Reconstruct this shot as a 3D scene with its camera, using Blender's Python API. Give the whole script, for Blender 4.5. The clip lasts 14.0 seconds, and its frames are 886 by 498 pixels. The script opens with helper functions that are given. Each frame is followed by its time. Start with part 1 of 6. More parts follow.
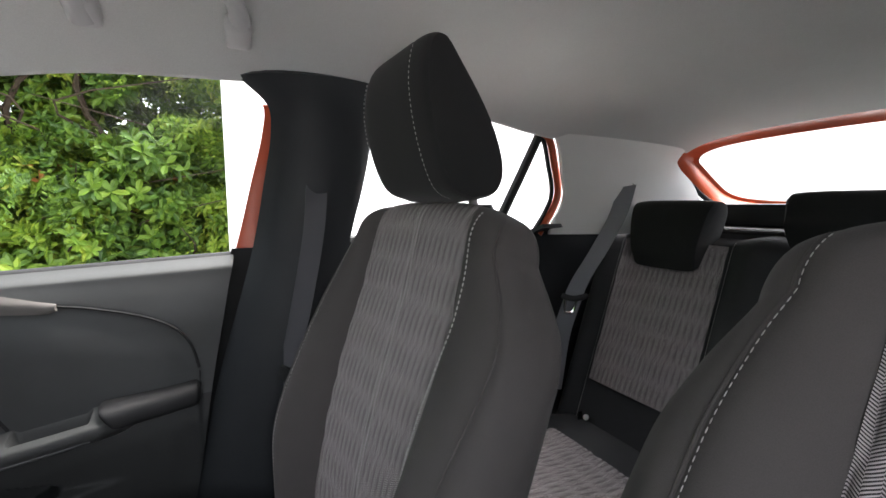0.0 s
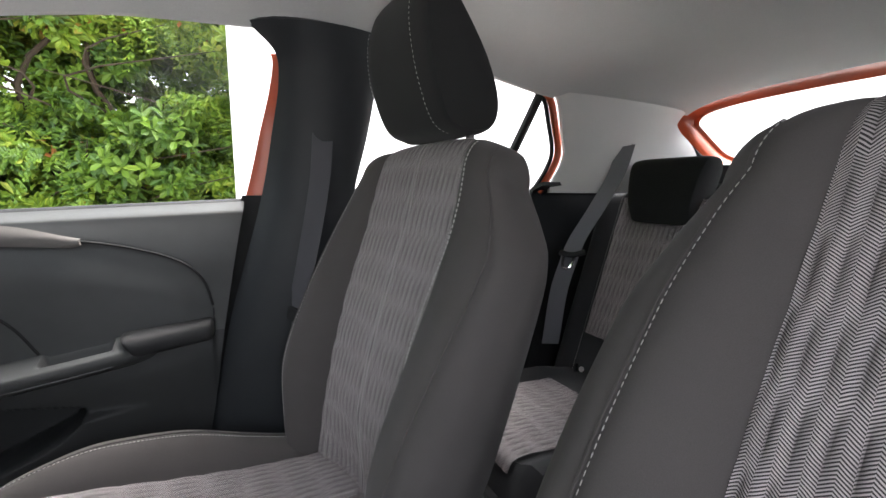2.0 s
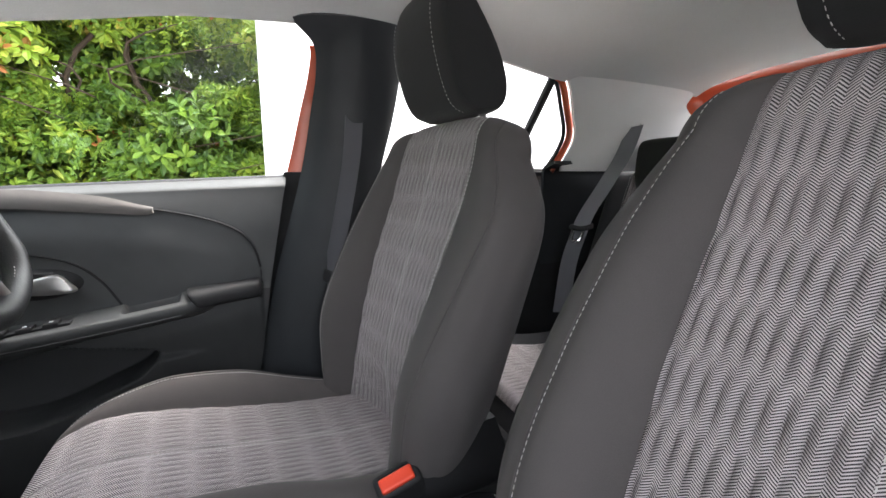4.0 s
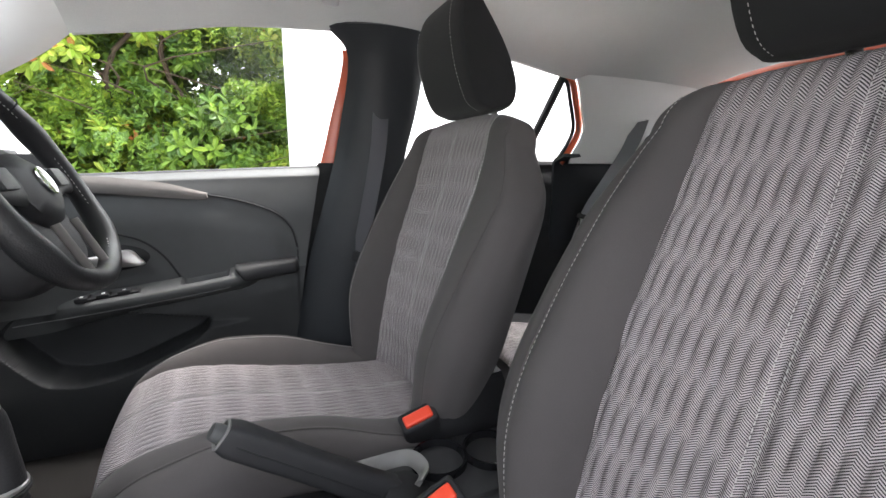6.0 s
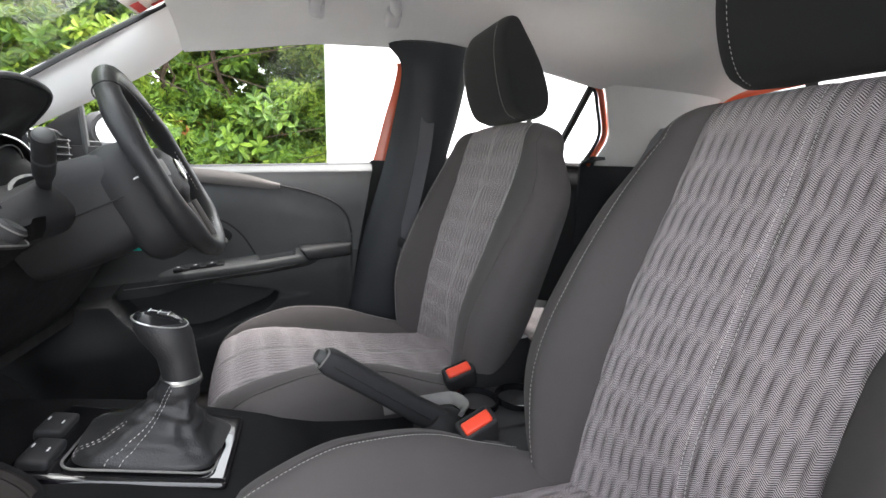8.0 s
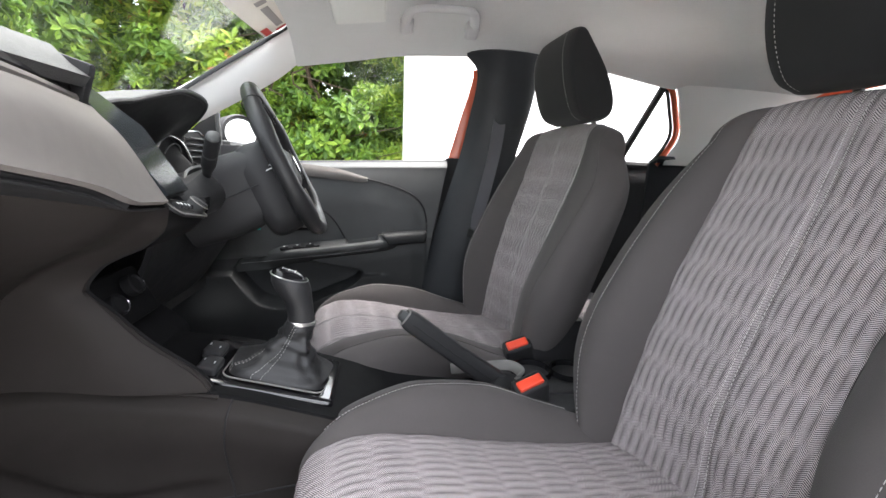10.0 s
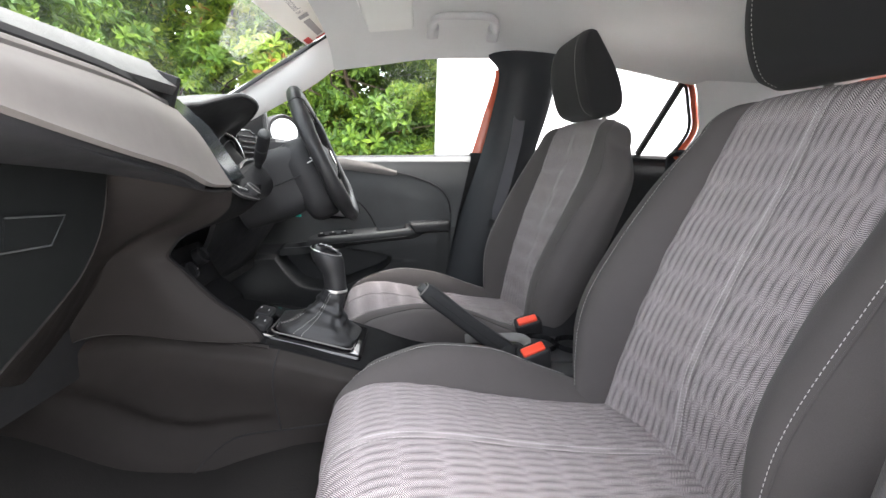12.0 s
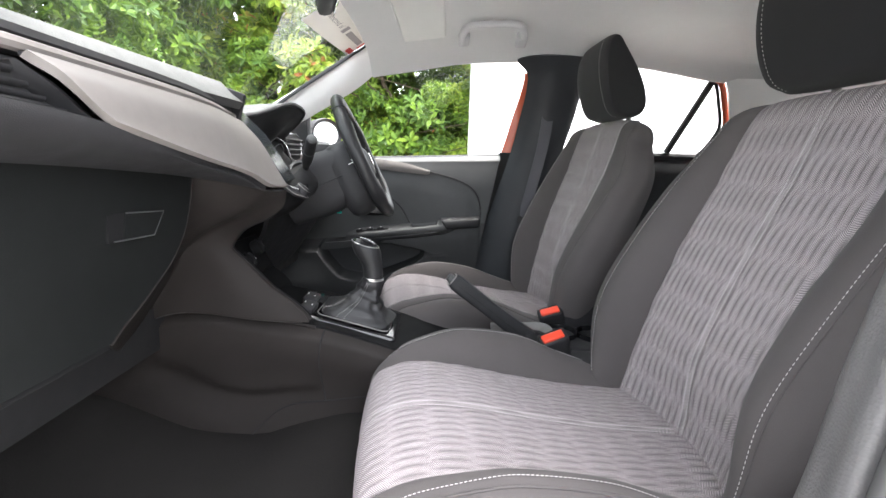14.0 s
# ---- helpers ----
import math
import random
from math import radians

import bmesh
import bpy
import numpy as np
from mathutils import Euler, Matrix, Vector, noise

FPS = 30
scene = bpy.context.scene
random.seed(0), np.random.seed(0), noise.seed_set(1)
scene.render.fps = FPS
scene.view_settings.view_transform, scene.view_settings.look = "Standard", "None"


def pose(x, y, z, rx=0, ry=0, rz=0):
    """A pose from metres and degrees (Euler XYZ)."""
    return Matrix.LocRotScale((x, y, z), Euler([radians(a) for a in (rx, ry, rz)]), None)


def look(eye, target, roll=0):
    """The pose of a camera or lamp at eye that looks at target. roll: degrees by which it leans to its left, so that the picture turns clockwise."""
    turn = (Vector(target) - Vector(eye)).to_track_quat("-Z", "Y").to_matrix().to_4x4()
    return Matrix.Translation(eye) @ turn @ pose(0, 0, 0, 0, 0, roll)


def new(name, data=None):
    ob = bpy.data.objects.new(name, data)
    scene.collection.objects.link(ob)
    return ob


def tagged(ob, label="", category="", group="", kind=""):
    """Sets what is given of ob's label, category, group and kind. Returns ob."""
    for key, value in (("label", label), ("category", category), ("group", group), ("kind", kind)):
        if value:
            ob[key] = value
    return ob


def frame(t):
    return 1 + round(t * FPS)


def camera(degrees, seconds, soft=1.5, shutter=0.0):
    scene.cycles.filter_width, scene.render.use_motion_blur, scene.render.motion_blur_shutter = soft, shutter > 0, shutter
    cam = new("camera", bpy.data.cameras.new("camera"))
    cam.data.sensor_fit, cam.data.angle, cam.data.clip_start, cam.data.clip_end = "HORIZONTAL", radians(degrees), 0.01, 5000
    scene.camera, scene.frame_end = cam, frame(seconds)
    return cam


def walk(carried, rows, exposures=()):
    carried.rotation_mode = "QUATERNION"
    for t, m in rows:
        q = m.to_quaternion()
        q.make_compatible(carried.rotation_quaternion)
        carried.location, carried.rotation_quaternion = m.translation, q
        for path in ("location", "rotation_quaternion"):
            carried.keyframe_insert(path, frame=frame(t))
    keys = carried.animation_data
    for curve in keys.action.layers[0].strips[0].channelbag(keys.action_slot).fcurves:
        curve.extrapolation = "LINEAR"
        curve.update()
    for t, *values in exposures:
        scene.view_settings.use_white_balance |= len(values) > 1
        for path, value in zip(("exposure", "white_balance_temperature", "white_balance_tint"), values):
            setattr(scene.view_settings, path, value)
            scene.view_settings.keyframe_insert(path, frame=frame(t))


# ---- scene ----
import functools

cam = camera(92.6, 14.0)
PATH = [
    (0, (-0.496, -0.247, 1.039), (0.412, 1.522, 0.824), -0.0),
    (0.5, (-0.496, -0.251, 1.023), (0.409, 1.519, 0.802), 0.1),
    (1, (-0.495, -0.256, 1.007), (0.407, 1.513, 0.769), 0.1),
    (1.5, (-0.501, -0.273, 0.983), (0.393, 1.497, 0.729), 0.2),
    (2, (-0.506, -0.294, 0.964), (0.372, 1.481, 0.684), 0.3),
    (2.5, (-0.518, -0.324, 0.95), (0.335, 1.461, 0.66), 0.2),
    (3, (-0.529, -0.349, 0.945), (0.3, 1.445, 0.637), 0.2),
    (5.5, (-0.574, -0.478, 0.924), (0.147, 1.354, 0.575), 0.1),
    (6, (-0.588, -0.505, 0.926), (0.117, 1.332, 0.569), 0.3),
    (6.5, (-0.605, -0.538, 0.928), (0.078, 1.307, 0.568), 0.3),
    (7, (-0.627, -0.572, 0.926), (0.026, 1.284, 0.566), 0.5),
    (7.5, (-0.649, -0.606, 0.923), (-0.021, 1.259, 0.561), 1.0),
    (8, (-0.673, -0.639, 0.922), (-0.075, 1.235, 0.56), 1.6),
    (8.5, (-0.695, -0.674, 0.919), (-0.157, 1.218, 0.556), 1.9),
    (9, (-0.704, -0.703, 0.918), (-0.258, 1.212, 0.554), 2.1),
    (11.5, (-0.692, -0.852, 0.909), (-0.531, 1.103, 0.517), 2.2),
    (12, (-0.68, -0.878, 0.906), (-0.547, 1.078, 0.511), 2.1),
    (12.5, (-0.674, -0.898, 0.909), (-0.599, 1.06, 0.509), 1.7),
    (13, (-0.671, -0.917, 0.913), (-0.632, 1.043, 0.512), 1.6),
    (13.5, (-0.672, -0.939, 0.914), (-0.667, 1.019, 0.507), 1.7),
    (14, (-0.672, -0.961, 0.915), (-0.695, 0.996, 0.503), 1.7),
]
walk(cam, [(t, look(e, a, r)) for t, e, a, r in PATH], [(0.0, 3.25), (3.0, 3.6), (6.0, 3.8), (9.0, 3.83), (14.0, 4.0)])
# exposure and light ---------------------------------------------------------
world = bpy.data.worlds.new("world")
scene.world = world
world.use_nodes = True
wn = world.node_tree
sky = wn.nodes.new("ShaderNodeTexSky")
sky.sky_type, sky.sun_disc = 'NISHITA', False
sky.sun_elevation, sky.sun_rotation = radians(70), radians(67)
sky.air_density, sky.dust_density, sky.ozone_density = 1.0, 6.0, 1.0
hsv = wn.nodes.new("ShaderNodeHueSaturation")
hsv.inputs["Saturation"].default_value = 0.28
wn.links.new(sky.outputs[0], hsv.inputs["Color"])
wn.links.new(hsv.outputs[0], wn.nodes["Background"].inputs["Color"])
wn.nodes["Background"].inputs["Strength"].default_value = 0.15
sun = new("sun", bpy.data.lights.new("sun", 'SUN'))
sun.data.energy, sun.data.angle, sun.data.color = 0.6, radians(22), (1.0, 0.98, 0.96)
sun.matrix_world = look((1.76, 0.75, 5.23), (0, 0, 0))

# materials ------------------------------------------------------------------
def node_mat(name):
    m = bpy.data.materials.new(name)
    m.use_nodes = True
    nt = m.node_tree
    return m, nt, nt.nodes["Principled BSDF"]


def val(nt, op, a, b=None, c=None):
    n = nt.nodes.new("ShaderNodeMath")
    n.operation = op
    for i, v in enumerate((a, b, c)):
        if v is None:
            continue
        if isinstance(v, (int, float)):
            n.inputs[i].default_value = v
        else:
            nt.links.new(v, n.inputs[i])
    return n.outputs[0]


def mixcol(nt, fac, a, b):
    n = nt.nodes.new("ShaderNodeMix")
    n.data_type = 'RGBA'
    if isinstance(fac, (int, float)):
        n.inputs["Factor"].default_value = fac
    else:
        nt.links.new(fac, n.inputs["Factor"])
    for key, v in (("A", a), ("B", b)):
        s = [i for i in n.inputs if i.name == key and i.type == 'RGBA'][0]
        if isinstance(v, tuple):
            s.default_value = (*v, 1)
        else:
            nt.links.new(v, s)
    return [o for o in n.outputs if o.type == 'RGBA'][0]


def noise_tex(nt, scale, detail=3, rough=0.55, coord=None):
    n = nt.nodes.new("ShaderNodeTexNoise")
    n.inputs["Scale"].default_value, n.inputs["Detail"].default_value = scale, detail
    n.inputs["Roughness"].default_value = rough
    if coord is None:
        coord = nt.nodes.new("ShaderNodeTexCoord").outputs["Object"]
    nt.links.new(coord, n.inputs["Vector"])
    return n.outputs[0]


def add_bump(nt, b, height, strength=0.3, distance=0.001):
    n = nt.nodes.new("ShaderNodeBump")
    n.inputs["Strength"].default_value, n.inputs["Distance"].default_value = strength, distance
    nt.links.new(height, n.inputs["Height"])
    nt.links.new(n.outputs[0], b.inputs["Normal"])


def plastic(name, col, rough=0.55, grain=1200, bump=0.25, spec=0.25, vary=0.25):
    m, nt, b = node_mat(name)
    n = noise_tex(nt, 9, 4)
    b2 = tuple(c * (1 + vary) for c in col)
    a2 = tuple(c * (1 - vary) for c in col)
    nt.links.new(mixcol(nt, n, a2, b2), b.inputs["Base Color"])
    b.inputs["Specular IOR Level"].default_value = spec
    r = val(nt, 'MULTIPLY_ADD', noise_tex(nt, 35, 3), 0.22, rough - 0.11)
    nt.links.new(r, b.inputs["Roughness"])
    if grain:
        v = nt.nodes.new("ShaderNodeTexVoronoi")
        v.inputs["Scale"].default_value = grain
        nt.links.new(nt.nodes.new("ShaderNodeTexCoord").outputs["Object"], v.inputs["Vector"])
        add_bump(nt, b, v.outputs["Distance"], bump, 0.0004)
    return m


def cloth(name, col, weave=900, rough=0.95, bump=0.35, vary=0.2, sheen=0.15):
    m, nt, b = node_mat(name)
    n = noise_tex(nt, 14, 5)
    fine = noise_tex(nt, weave, 2)
    c = mixcol(nt, n, tuple(v * (1 - vary) for v in col), tuple(v * (1 + vary) for v in col))
    c = mixcol(nt, val(nt, 'MULTIPLY', fine, 0.5), c, tuple(v * 1.7 for v in col))
    nt.links.new(c, b.inputs["Base Color"])
    b.inputs["Roughness"].default_value = rough
    b.inputs["Specular IOR Level"].default_value = 0.15
    b.inputs["Sheen Weight"].default_value = sheen
    b.inputs["Sheen Roughness"].default_value = 0.5
    add_bump(nt, b, fine, bump, 0.0006)
    return m


RIB, ROW = 0.0145, 0.056                               # seat cloth: width of a rib, height of a row of ribs


def rib_height(u, v):
    """Relief of the ribbed cloth, 0 to 1: rows of upright ribs, each row set aside from the next."""
    i = math.floor(v / ROW)
    f = v / ROW - i
    s = u / RIB + 0.5 * (i % 2) + 0.16 * f
    flat = step(abs(u), 0.006, 0.011)                  # plain strip under the middle seam
    return flat * abs(math.cos(math.pi * s)) ** 0.8 * (0.22 + 0.78 * math.sin(math.pi * f) ** 0.55)


def rib_cloth(name, light, dark, twill=0.0025):
    """Herringbone seat cloth over the ribs; the UV map is in metres, v along the ribs."""
    m, nt, b = node_mat(name)
    sep = nt.nodes.new("ShaderNodeSeparateXYZ")
    nt.links.new(nt.nodes.new("ShaderNodeTexCoord").outputs["UV"], sep.inputs[0])
    u, v = sep.outputs[0], sep.outputs[1]
    vr = val(nt, 'DIVIDE', v, ROW)
    i = val(nt, 'FLOOR', vr)
    f = val(nt, 'SUBTRACT', vr, i)
    odd = val(nt, 'FLOORED_MODULO', i, 2.0)
    s = val(nt, 'ADD', val(nt, 'DIVIDE', u, RIB), val(nt, 'MULTIPLY_ADD', odd, 0.5, val(nt, 'MULTIPLY', f, 0.16)))
    # the twill turns over on every rib
    side = val(nt, 'SIGN', val(nt, 'SINE', val(nt, 'MULTIPLY', u, 2 * math.pi / RIB)))
    wob = val(nt, 'MULTIPLY', noise_tex(nt, 60, 2), 0.0016)
    dia = val(nt, 'ADD', val(nt, 'ADD', v, wob), val(nt, 'MULTIPLY', val(nt, 'MULTIPLY', u, side), 0.75))
    thread = val(nt, 'SINE', val(nt, 'MULTIPLY', dia, 2 * math.pi / twill))
    fibre = noise_tex(nt, 1500, 2)
    th = val(nt, 'MAXIMUM', val(nt, 'MINIMUM', val(nt, 'MULTIPLY_ADD', thread, 1.9, val(nt, 'MULTIPLY_ADD', fibre, 0.5, 0.28)), 1.0), 0.0)
    # the grooves between the ribs are darkened, their shade put into the colour
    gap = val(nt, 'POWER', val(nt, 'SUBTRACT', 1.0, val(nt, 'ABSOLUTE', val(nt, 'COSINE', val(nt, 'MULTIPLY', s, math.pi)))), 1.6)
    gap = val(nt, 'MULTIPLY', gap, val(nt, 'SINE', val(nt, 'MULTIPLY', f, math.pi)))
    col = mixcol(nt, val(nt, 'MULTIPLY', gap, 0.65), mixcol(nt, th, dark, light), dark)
    worn = noise_tex(nt, 7, 4)
    col = mixcol(nt, val(nt, 'MULTIPLY', worn, 0.14), col, tuple((a + c) * 0.5 for a, c in zip(light, dark)))
    nt.links.new(col, b.inputs["Base Color"])
    b.inputs["Roughness"].default_value = 0.95
    b.inputs["Specular IOR Level"].default_value = 0.12
    add_bump(nt, b, th, 0.6, 0.0008)
    return m


def glossy(name, col, rough=0.1, metal=0.0, coat=0.0, spec=0.5):
    m, nt, b = node_mat(name)
    n = noise_tex(nt, 60, 3)
    nt.links.new(mixcol(nt, n, tuple(c * 0.9 for c in col), tuple(min(1, c * 1.08) for c in col)), b.inputs["Base Color"])
    nt.links.new(val(nt, 'MULTIPLY_ADD', n, 0.08, max(0.02, rough - 0.04)), b.inputs["Roughness"])
    b.inputs["Metallic"].default_value, b.inputs["Coat Weight"].default_value = metal, coat
    b.inputs["Specular IOR Level"].default_value = spec
    return m


def clear_glass(name, tint=(0.95, 0.97, 0.96), refl=0.05, haze=0.0):
    m = bpy.data.materials.new(name)
    m.use_nodes = True
    nt = m.node_tree
    nt.nodes.remove(nt.nodes["Principled BSDF"])
    tr = nt.nodes.new("ShaderNodeBsdfTransparent")
    tr.inputs[0].default_value = (*tint, 1)
    gl = nt.nodes.new("ShaderNodeBsdfGlossy")
    gl.inputs["Roughness"].default_value = 0.02
    fr = nt.nodes.new("ShaderNodeFresnel")
    fr.inputs[0].default_value = 1.35
    mx = nt.nodes.new("ShaderNodeMixShader")
    nt.links.new(val(nt, 'MULTIPLY', fr.outputs[0], refl * 20 * 0.5), mx.inputs[0])
    nt.links.new(tr.outputs[0], mx.inputs[1])
    nt.links.new(gl.outputs[0], mx.inputs[2])
    nt.links.new(mx.outputs[0], nt.nodes["Material Output"].inputs["Surface"])
    return m


PLASTIC = plastic("dark_grained_plastic", (0.056, 0.0575, 0.058), 0.52)
PLASTIC_SOFT = plastic("soft_black_plastic", (0.021, 0.021, 0.0225), 0.6, 900)
PLASTIC_TAUPE = plastic("warm_grey_console_plastic", (0.0185, 0.0160, 0.0150), 0.66, 1100, 0.3, 0.15)
PILLAR_BLACK = plastic("black_pillar_plastic", (0.024, 0.026, 0.029), 0.42, 1500, 0.2)
HEADCLOTH = cloth("grey_headliner_cloth", (0.42, 0.424, 0.418), 700, 0.95, 0.3, 0.06, 0.05)
PILLAR_GREY = plastic("pale_grey_pillar_plastic", (0.62, 0.61, 0.60), 0.55, 1400, 0.2, 0.4, 0.05)
SEATCLOTH = cloth("charcoal_seat_cloth", (0.066, 0.060, 0.059), 1100, 0.9, 0.4, 0.15, 0.08)
HRCLOTH = cloth("black_headrest_cloth", (0.0169, 0.0169, 0.0175), 1100, 0.9, 0.4, 0.15, 0.1)
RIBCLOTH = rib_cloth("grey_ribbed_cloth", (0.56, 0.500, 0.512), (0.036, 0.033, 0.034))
THREAD = cloth("pale_thread", (0.44, 0.42, 0.41), 2000, 0.8, 0.2, 0.1)
SATIN = glossy("satin_champagne_trim", (0.15, 0.139, 0.132), 0.62, 0.0, 0.0, 0.08)
CHROME = glossy("chrome", (0.72, 0.72, 0.73), 0.16, 1.0)
PIANO = glossy("gloss_black", (0.008, 0.008, 0.009), 0.16, 0.0, 0.0, 0.2)
PLATEBLACK = glossy("gloss_black_plate", (0.006, 0.006, 0.007), 0.09, 0.0, 0.2, 0.5)
SCREEN = glossy("screen_glass", (0.012, 0.014, 0.016), 0.2, 0.0, 0.0, 0.05)
PAD = plastic("grey_grained_dash_top", (0.050, 0.050, 0.050), 0.65, 500, 0.9, 0.24)
RED = plastic("red_button_plastic", (0.75, 0.060, 0.025), 0.4, 0, 0, 0.5, 0.08)
ORANGE = glossy("orange_car_paint", (0.46, 0.066, 0.018), 0.3, 0.0, 0.2)
LEATHER = plastic("black_leather", (0.018, 0.018, 0.019), 0.45, 420, 0.5, 0.3)
# one belt cloth twice: darkened for the shaded front belt, paled for the lit rear
WEBBING_SHADED = cloth("belt_webbing_shaded", (0.062, 0.061, 0.068), 1500, 0.5, 0.5, 0.1, 0.1)
WEBBING_LIT = cloth("belt_webbing_lit", (0.17, 0.17, 0.185), 1500, 0.6, 0.5, 0.1, 0.2)
RUBBER = plastic("black_rubber", (0.015, 0.015, 0.016), 0.7, 0)
CARPET = cloth("dark_carpet", (0.011, 0.0102, 0.0098), 380, 1.0, 0.9, 0.3, 0.0)
BACKCLOTH = cloth("dark_speaker_mesh", (0.20, 0.20, 0.20), 800, 0.8, 0.5)
TEAL = plastic("teal_plastic", (0.01, 0.45, 0.38), 0.4, 0)
VINYL = plastic("grey_visor_vinyl", (0.50, 0.505, 0.48), 0.6, 900, 0.2, 0.3, 0.04)
BENCHCLOTH = cloth("black_bench_cloth", (0.034, 0.034, 0.036), 1100, 0.9, 0.4, 0.15, 0.1)
DOORLOW = plastic("black_hard_door_plastic", (0.024, 0.025, 0.026), 0.55, 900, 0.3, 0.3)
DEEP = plastic("deep_black_plastic", (0.010, 0.010, 0.0105), 0.8, 900, 0.35, 0.06)
LIDGREY = plastic("glovebox_plastic", (0.0085, 0.0092, 0.0092), 0.75, 900, 0.35, 0.04)
GRABGREY = plastic("grey_handle_plastic", (0.40, 0.395, 0.40), 0.5, 1400, 0.2, 0.4, 0.05)
HANDLE = glossy("satin_chrome", (0.55, 0.54, 0.53), 0.3, 0.9)
# the black pillar plastic with coarser grain, daylight put into a paler colour
PILLAR_LIT = plastic("lit_pillar_plastic", (0.108, 0.105, 0.104), 0.5, 360, 1.0, 0.3)
# seal and flange by the doorway, coloured grey as if lit from outside
SEAL_LIT = plastic("lit_seal_rubber", (0.085, 0.084, 0.083), 0.7, 0, 0.2, 0.2)
GREYTRIM = plastic("mid_grey_plastic", (0.15, 0.145, 0.14), 0.5, 0)
PALE_EDGE = plastic("pale_plastic_edge", (0.20, 0.20, 0.20), 0.5, 0)
WHITE = plastic("white_print", (0.75, 0.75, 0.74), 0.6, 0, 0, 0.3, 0.05)
CREAM = plastic("cream_sticker_film", (0.80, 0.77, 0.70), 0.6, 0, 0, 0.3, 0.05)
GREYPRINT = plastic("grey_print", (0.30, 0.28, 0.27), 0.6, 0, 0, 0.3, 0.05)
REDPRINT = plastic("red_print", (0.55, 0.05, 0.04), 0.6, 0, 0, 0.3, 0.05)
GLASS = clear_glass("window_glass")
WSGLASS = clear_glass("windscreen_glass", (0.82, 0.85, 0.83), 0.009)
MIRROR = glossy("mirror_glass", (0.9, 0.9, 0.9), 0.03, 1.0)
MASONRY = plastic("white_rendered_wall", (0.82, 0.82, 0.81), 0.8, 300, 0.4, 0.2, 0.03)
RENDER = plastic("grey_rendered_wall", (0.44, 0.45, 0.46), 0.85, 300, 0.4, 0.2, 0.05)
ASPHALT = plastic("pale_concrete", (0.40, 0.393, 0.385), 0.9, 60, 0.8, 0.2, 0.3)
BARK = plastic("bark", (0.05, 0.037, 0.026), 0.9, 90, 0.9, 0.2, 0.4)


def leaf_material():
    m, nt, b = node_mat("hedge_leaf")
    geo = nt.nodes.new("ShaderNodeNewGeometry")
    tint = nt.nodes.new("ShaderNodeAttribute")
    tint.attribute_name = "tint"
    ramp = nt.nodes.new("ShaderNodeValToRGB")
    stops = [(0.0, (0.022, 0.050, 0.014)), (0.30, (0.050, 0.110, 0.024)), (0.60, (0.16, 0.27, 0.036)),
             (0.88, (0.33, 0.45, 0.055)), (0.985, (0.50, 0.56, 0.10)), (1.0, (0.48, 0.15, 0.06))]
    els = ramp.color_ramp.elements
    while len(els) < len(stops):
        els.new(0.5)
    for e, (p, c) in zip(els, stops):
        e.position, e.color = p, (*c, 1)
    pick = val(nt, 'MULTIPLY_ADD', geo.outputs["Random Per Island"], 0.36, val(nt, 'MULTIPLY', tint.outputs["Fac"], 0.65))
    nt.links.new(pick, ramp.inputs[0])
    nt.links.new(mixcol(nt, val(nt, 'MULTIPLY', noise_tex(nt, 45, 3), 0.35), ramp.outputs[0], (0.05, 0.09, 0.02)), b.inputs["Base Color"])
    b.inputs["Roughness"].default_value = 0.42
    b.inputs["Specular IOR Level"].default_value = 0.28
    tl = nt.nodes.new("ShaderNodeBsdfTranslucent")
    nt.links.new(mixcol(nt, 0.5, ramp.outputs[0], (0.30, 0.42, 0.04)), tl.inputs[0])
    mx = nt.nodes.new("ShaderNodeMixShader")
    mx.inputs[0].default_value = 0.3
    nt.links.new(b.outputs[0], mx.inputs[1])
    nt.links.new(tl.outputs[0], mx.inputs[2])
    nt.links.new(mx.outputs[0], nt.nodes["Material Output"].inputs["Surface"])
    return m


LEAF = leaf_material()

# building helpers -----------------------------------------------------------
ORIGIN = {}
SKEW = radians(7)                                      # the cabin's axis against the world's x


def turned_about(p, c, a=SKEW):
    d = Vector(p) - Vector(c)
    return Vector(c) + Vector((d.x * math.cos(a) - d.y * math.sin(a), d.x * math.sin(a) + d.y * math.cos(a), d.z))



def thing(name, base, label, category, group="", kind=""):
    ob = new(name)
    ob.location = base
    ob.empty_display_size = 0.05
    ORIGIN[ob.name] = Vector(base)
    return tagged(ob, label, category, group, kind)


def part(name, bm, material, parent=None, label="", smooth=True, category="", kind="", group=""):
    """Links a bmesh, built in world metres, as one mesh object under its thing."""
    me = bpy.data.meshes.new(name)
    org = ORIGIN[parent.name] if parent else Vector((0, 0, 0))
    if parent:
        bmesh.ops.translate(bm, verts=bm.verts, vec=-org)
    bmesh.ops.recalc_face_normals(bm, faces=bm.faces)
    bm.to_mesh(me)
    bm.free()
    if smooth:
        me.polygons.foreach_set("use_smooth", [True] * len(me.polygons))
    me.materials.append(material)
    ob = new(name, me)
    if parent:
        ob.parent = parent
    ORIGIN[ob.name] = org
    if smooth:
        sharp_edges(me, 42)
    return tagged(ob, label, category, group, kind)


def sharp_edges(me, deg):
    me.set_sharp_from_angle(angle=radians(deg))


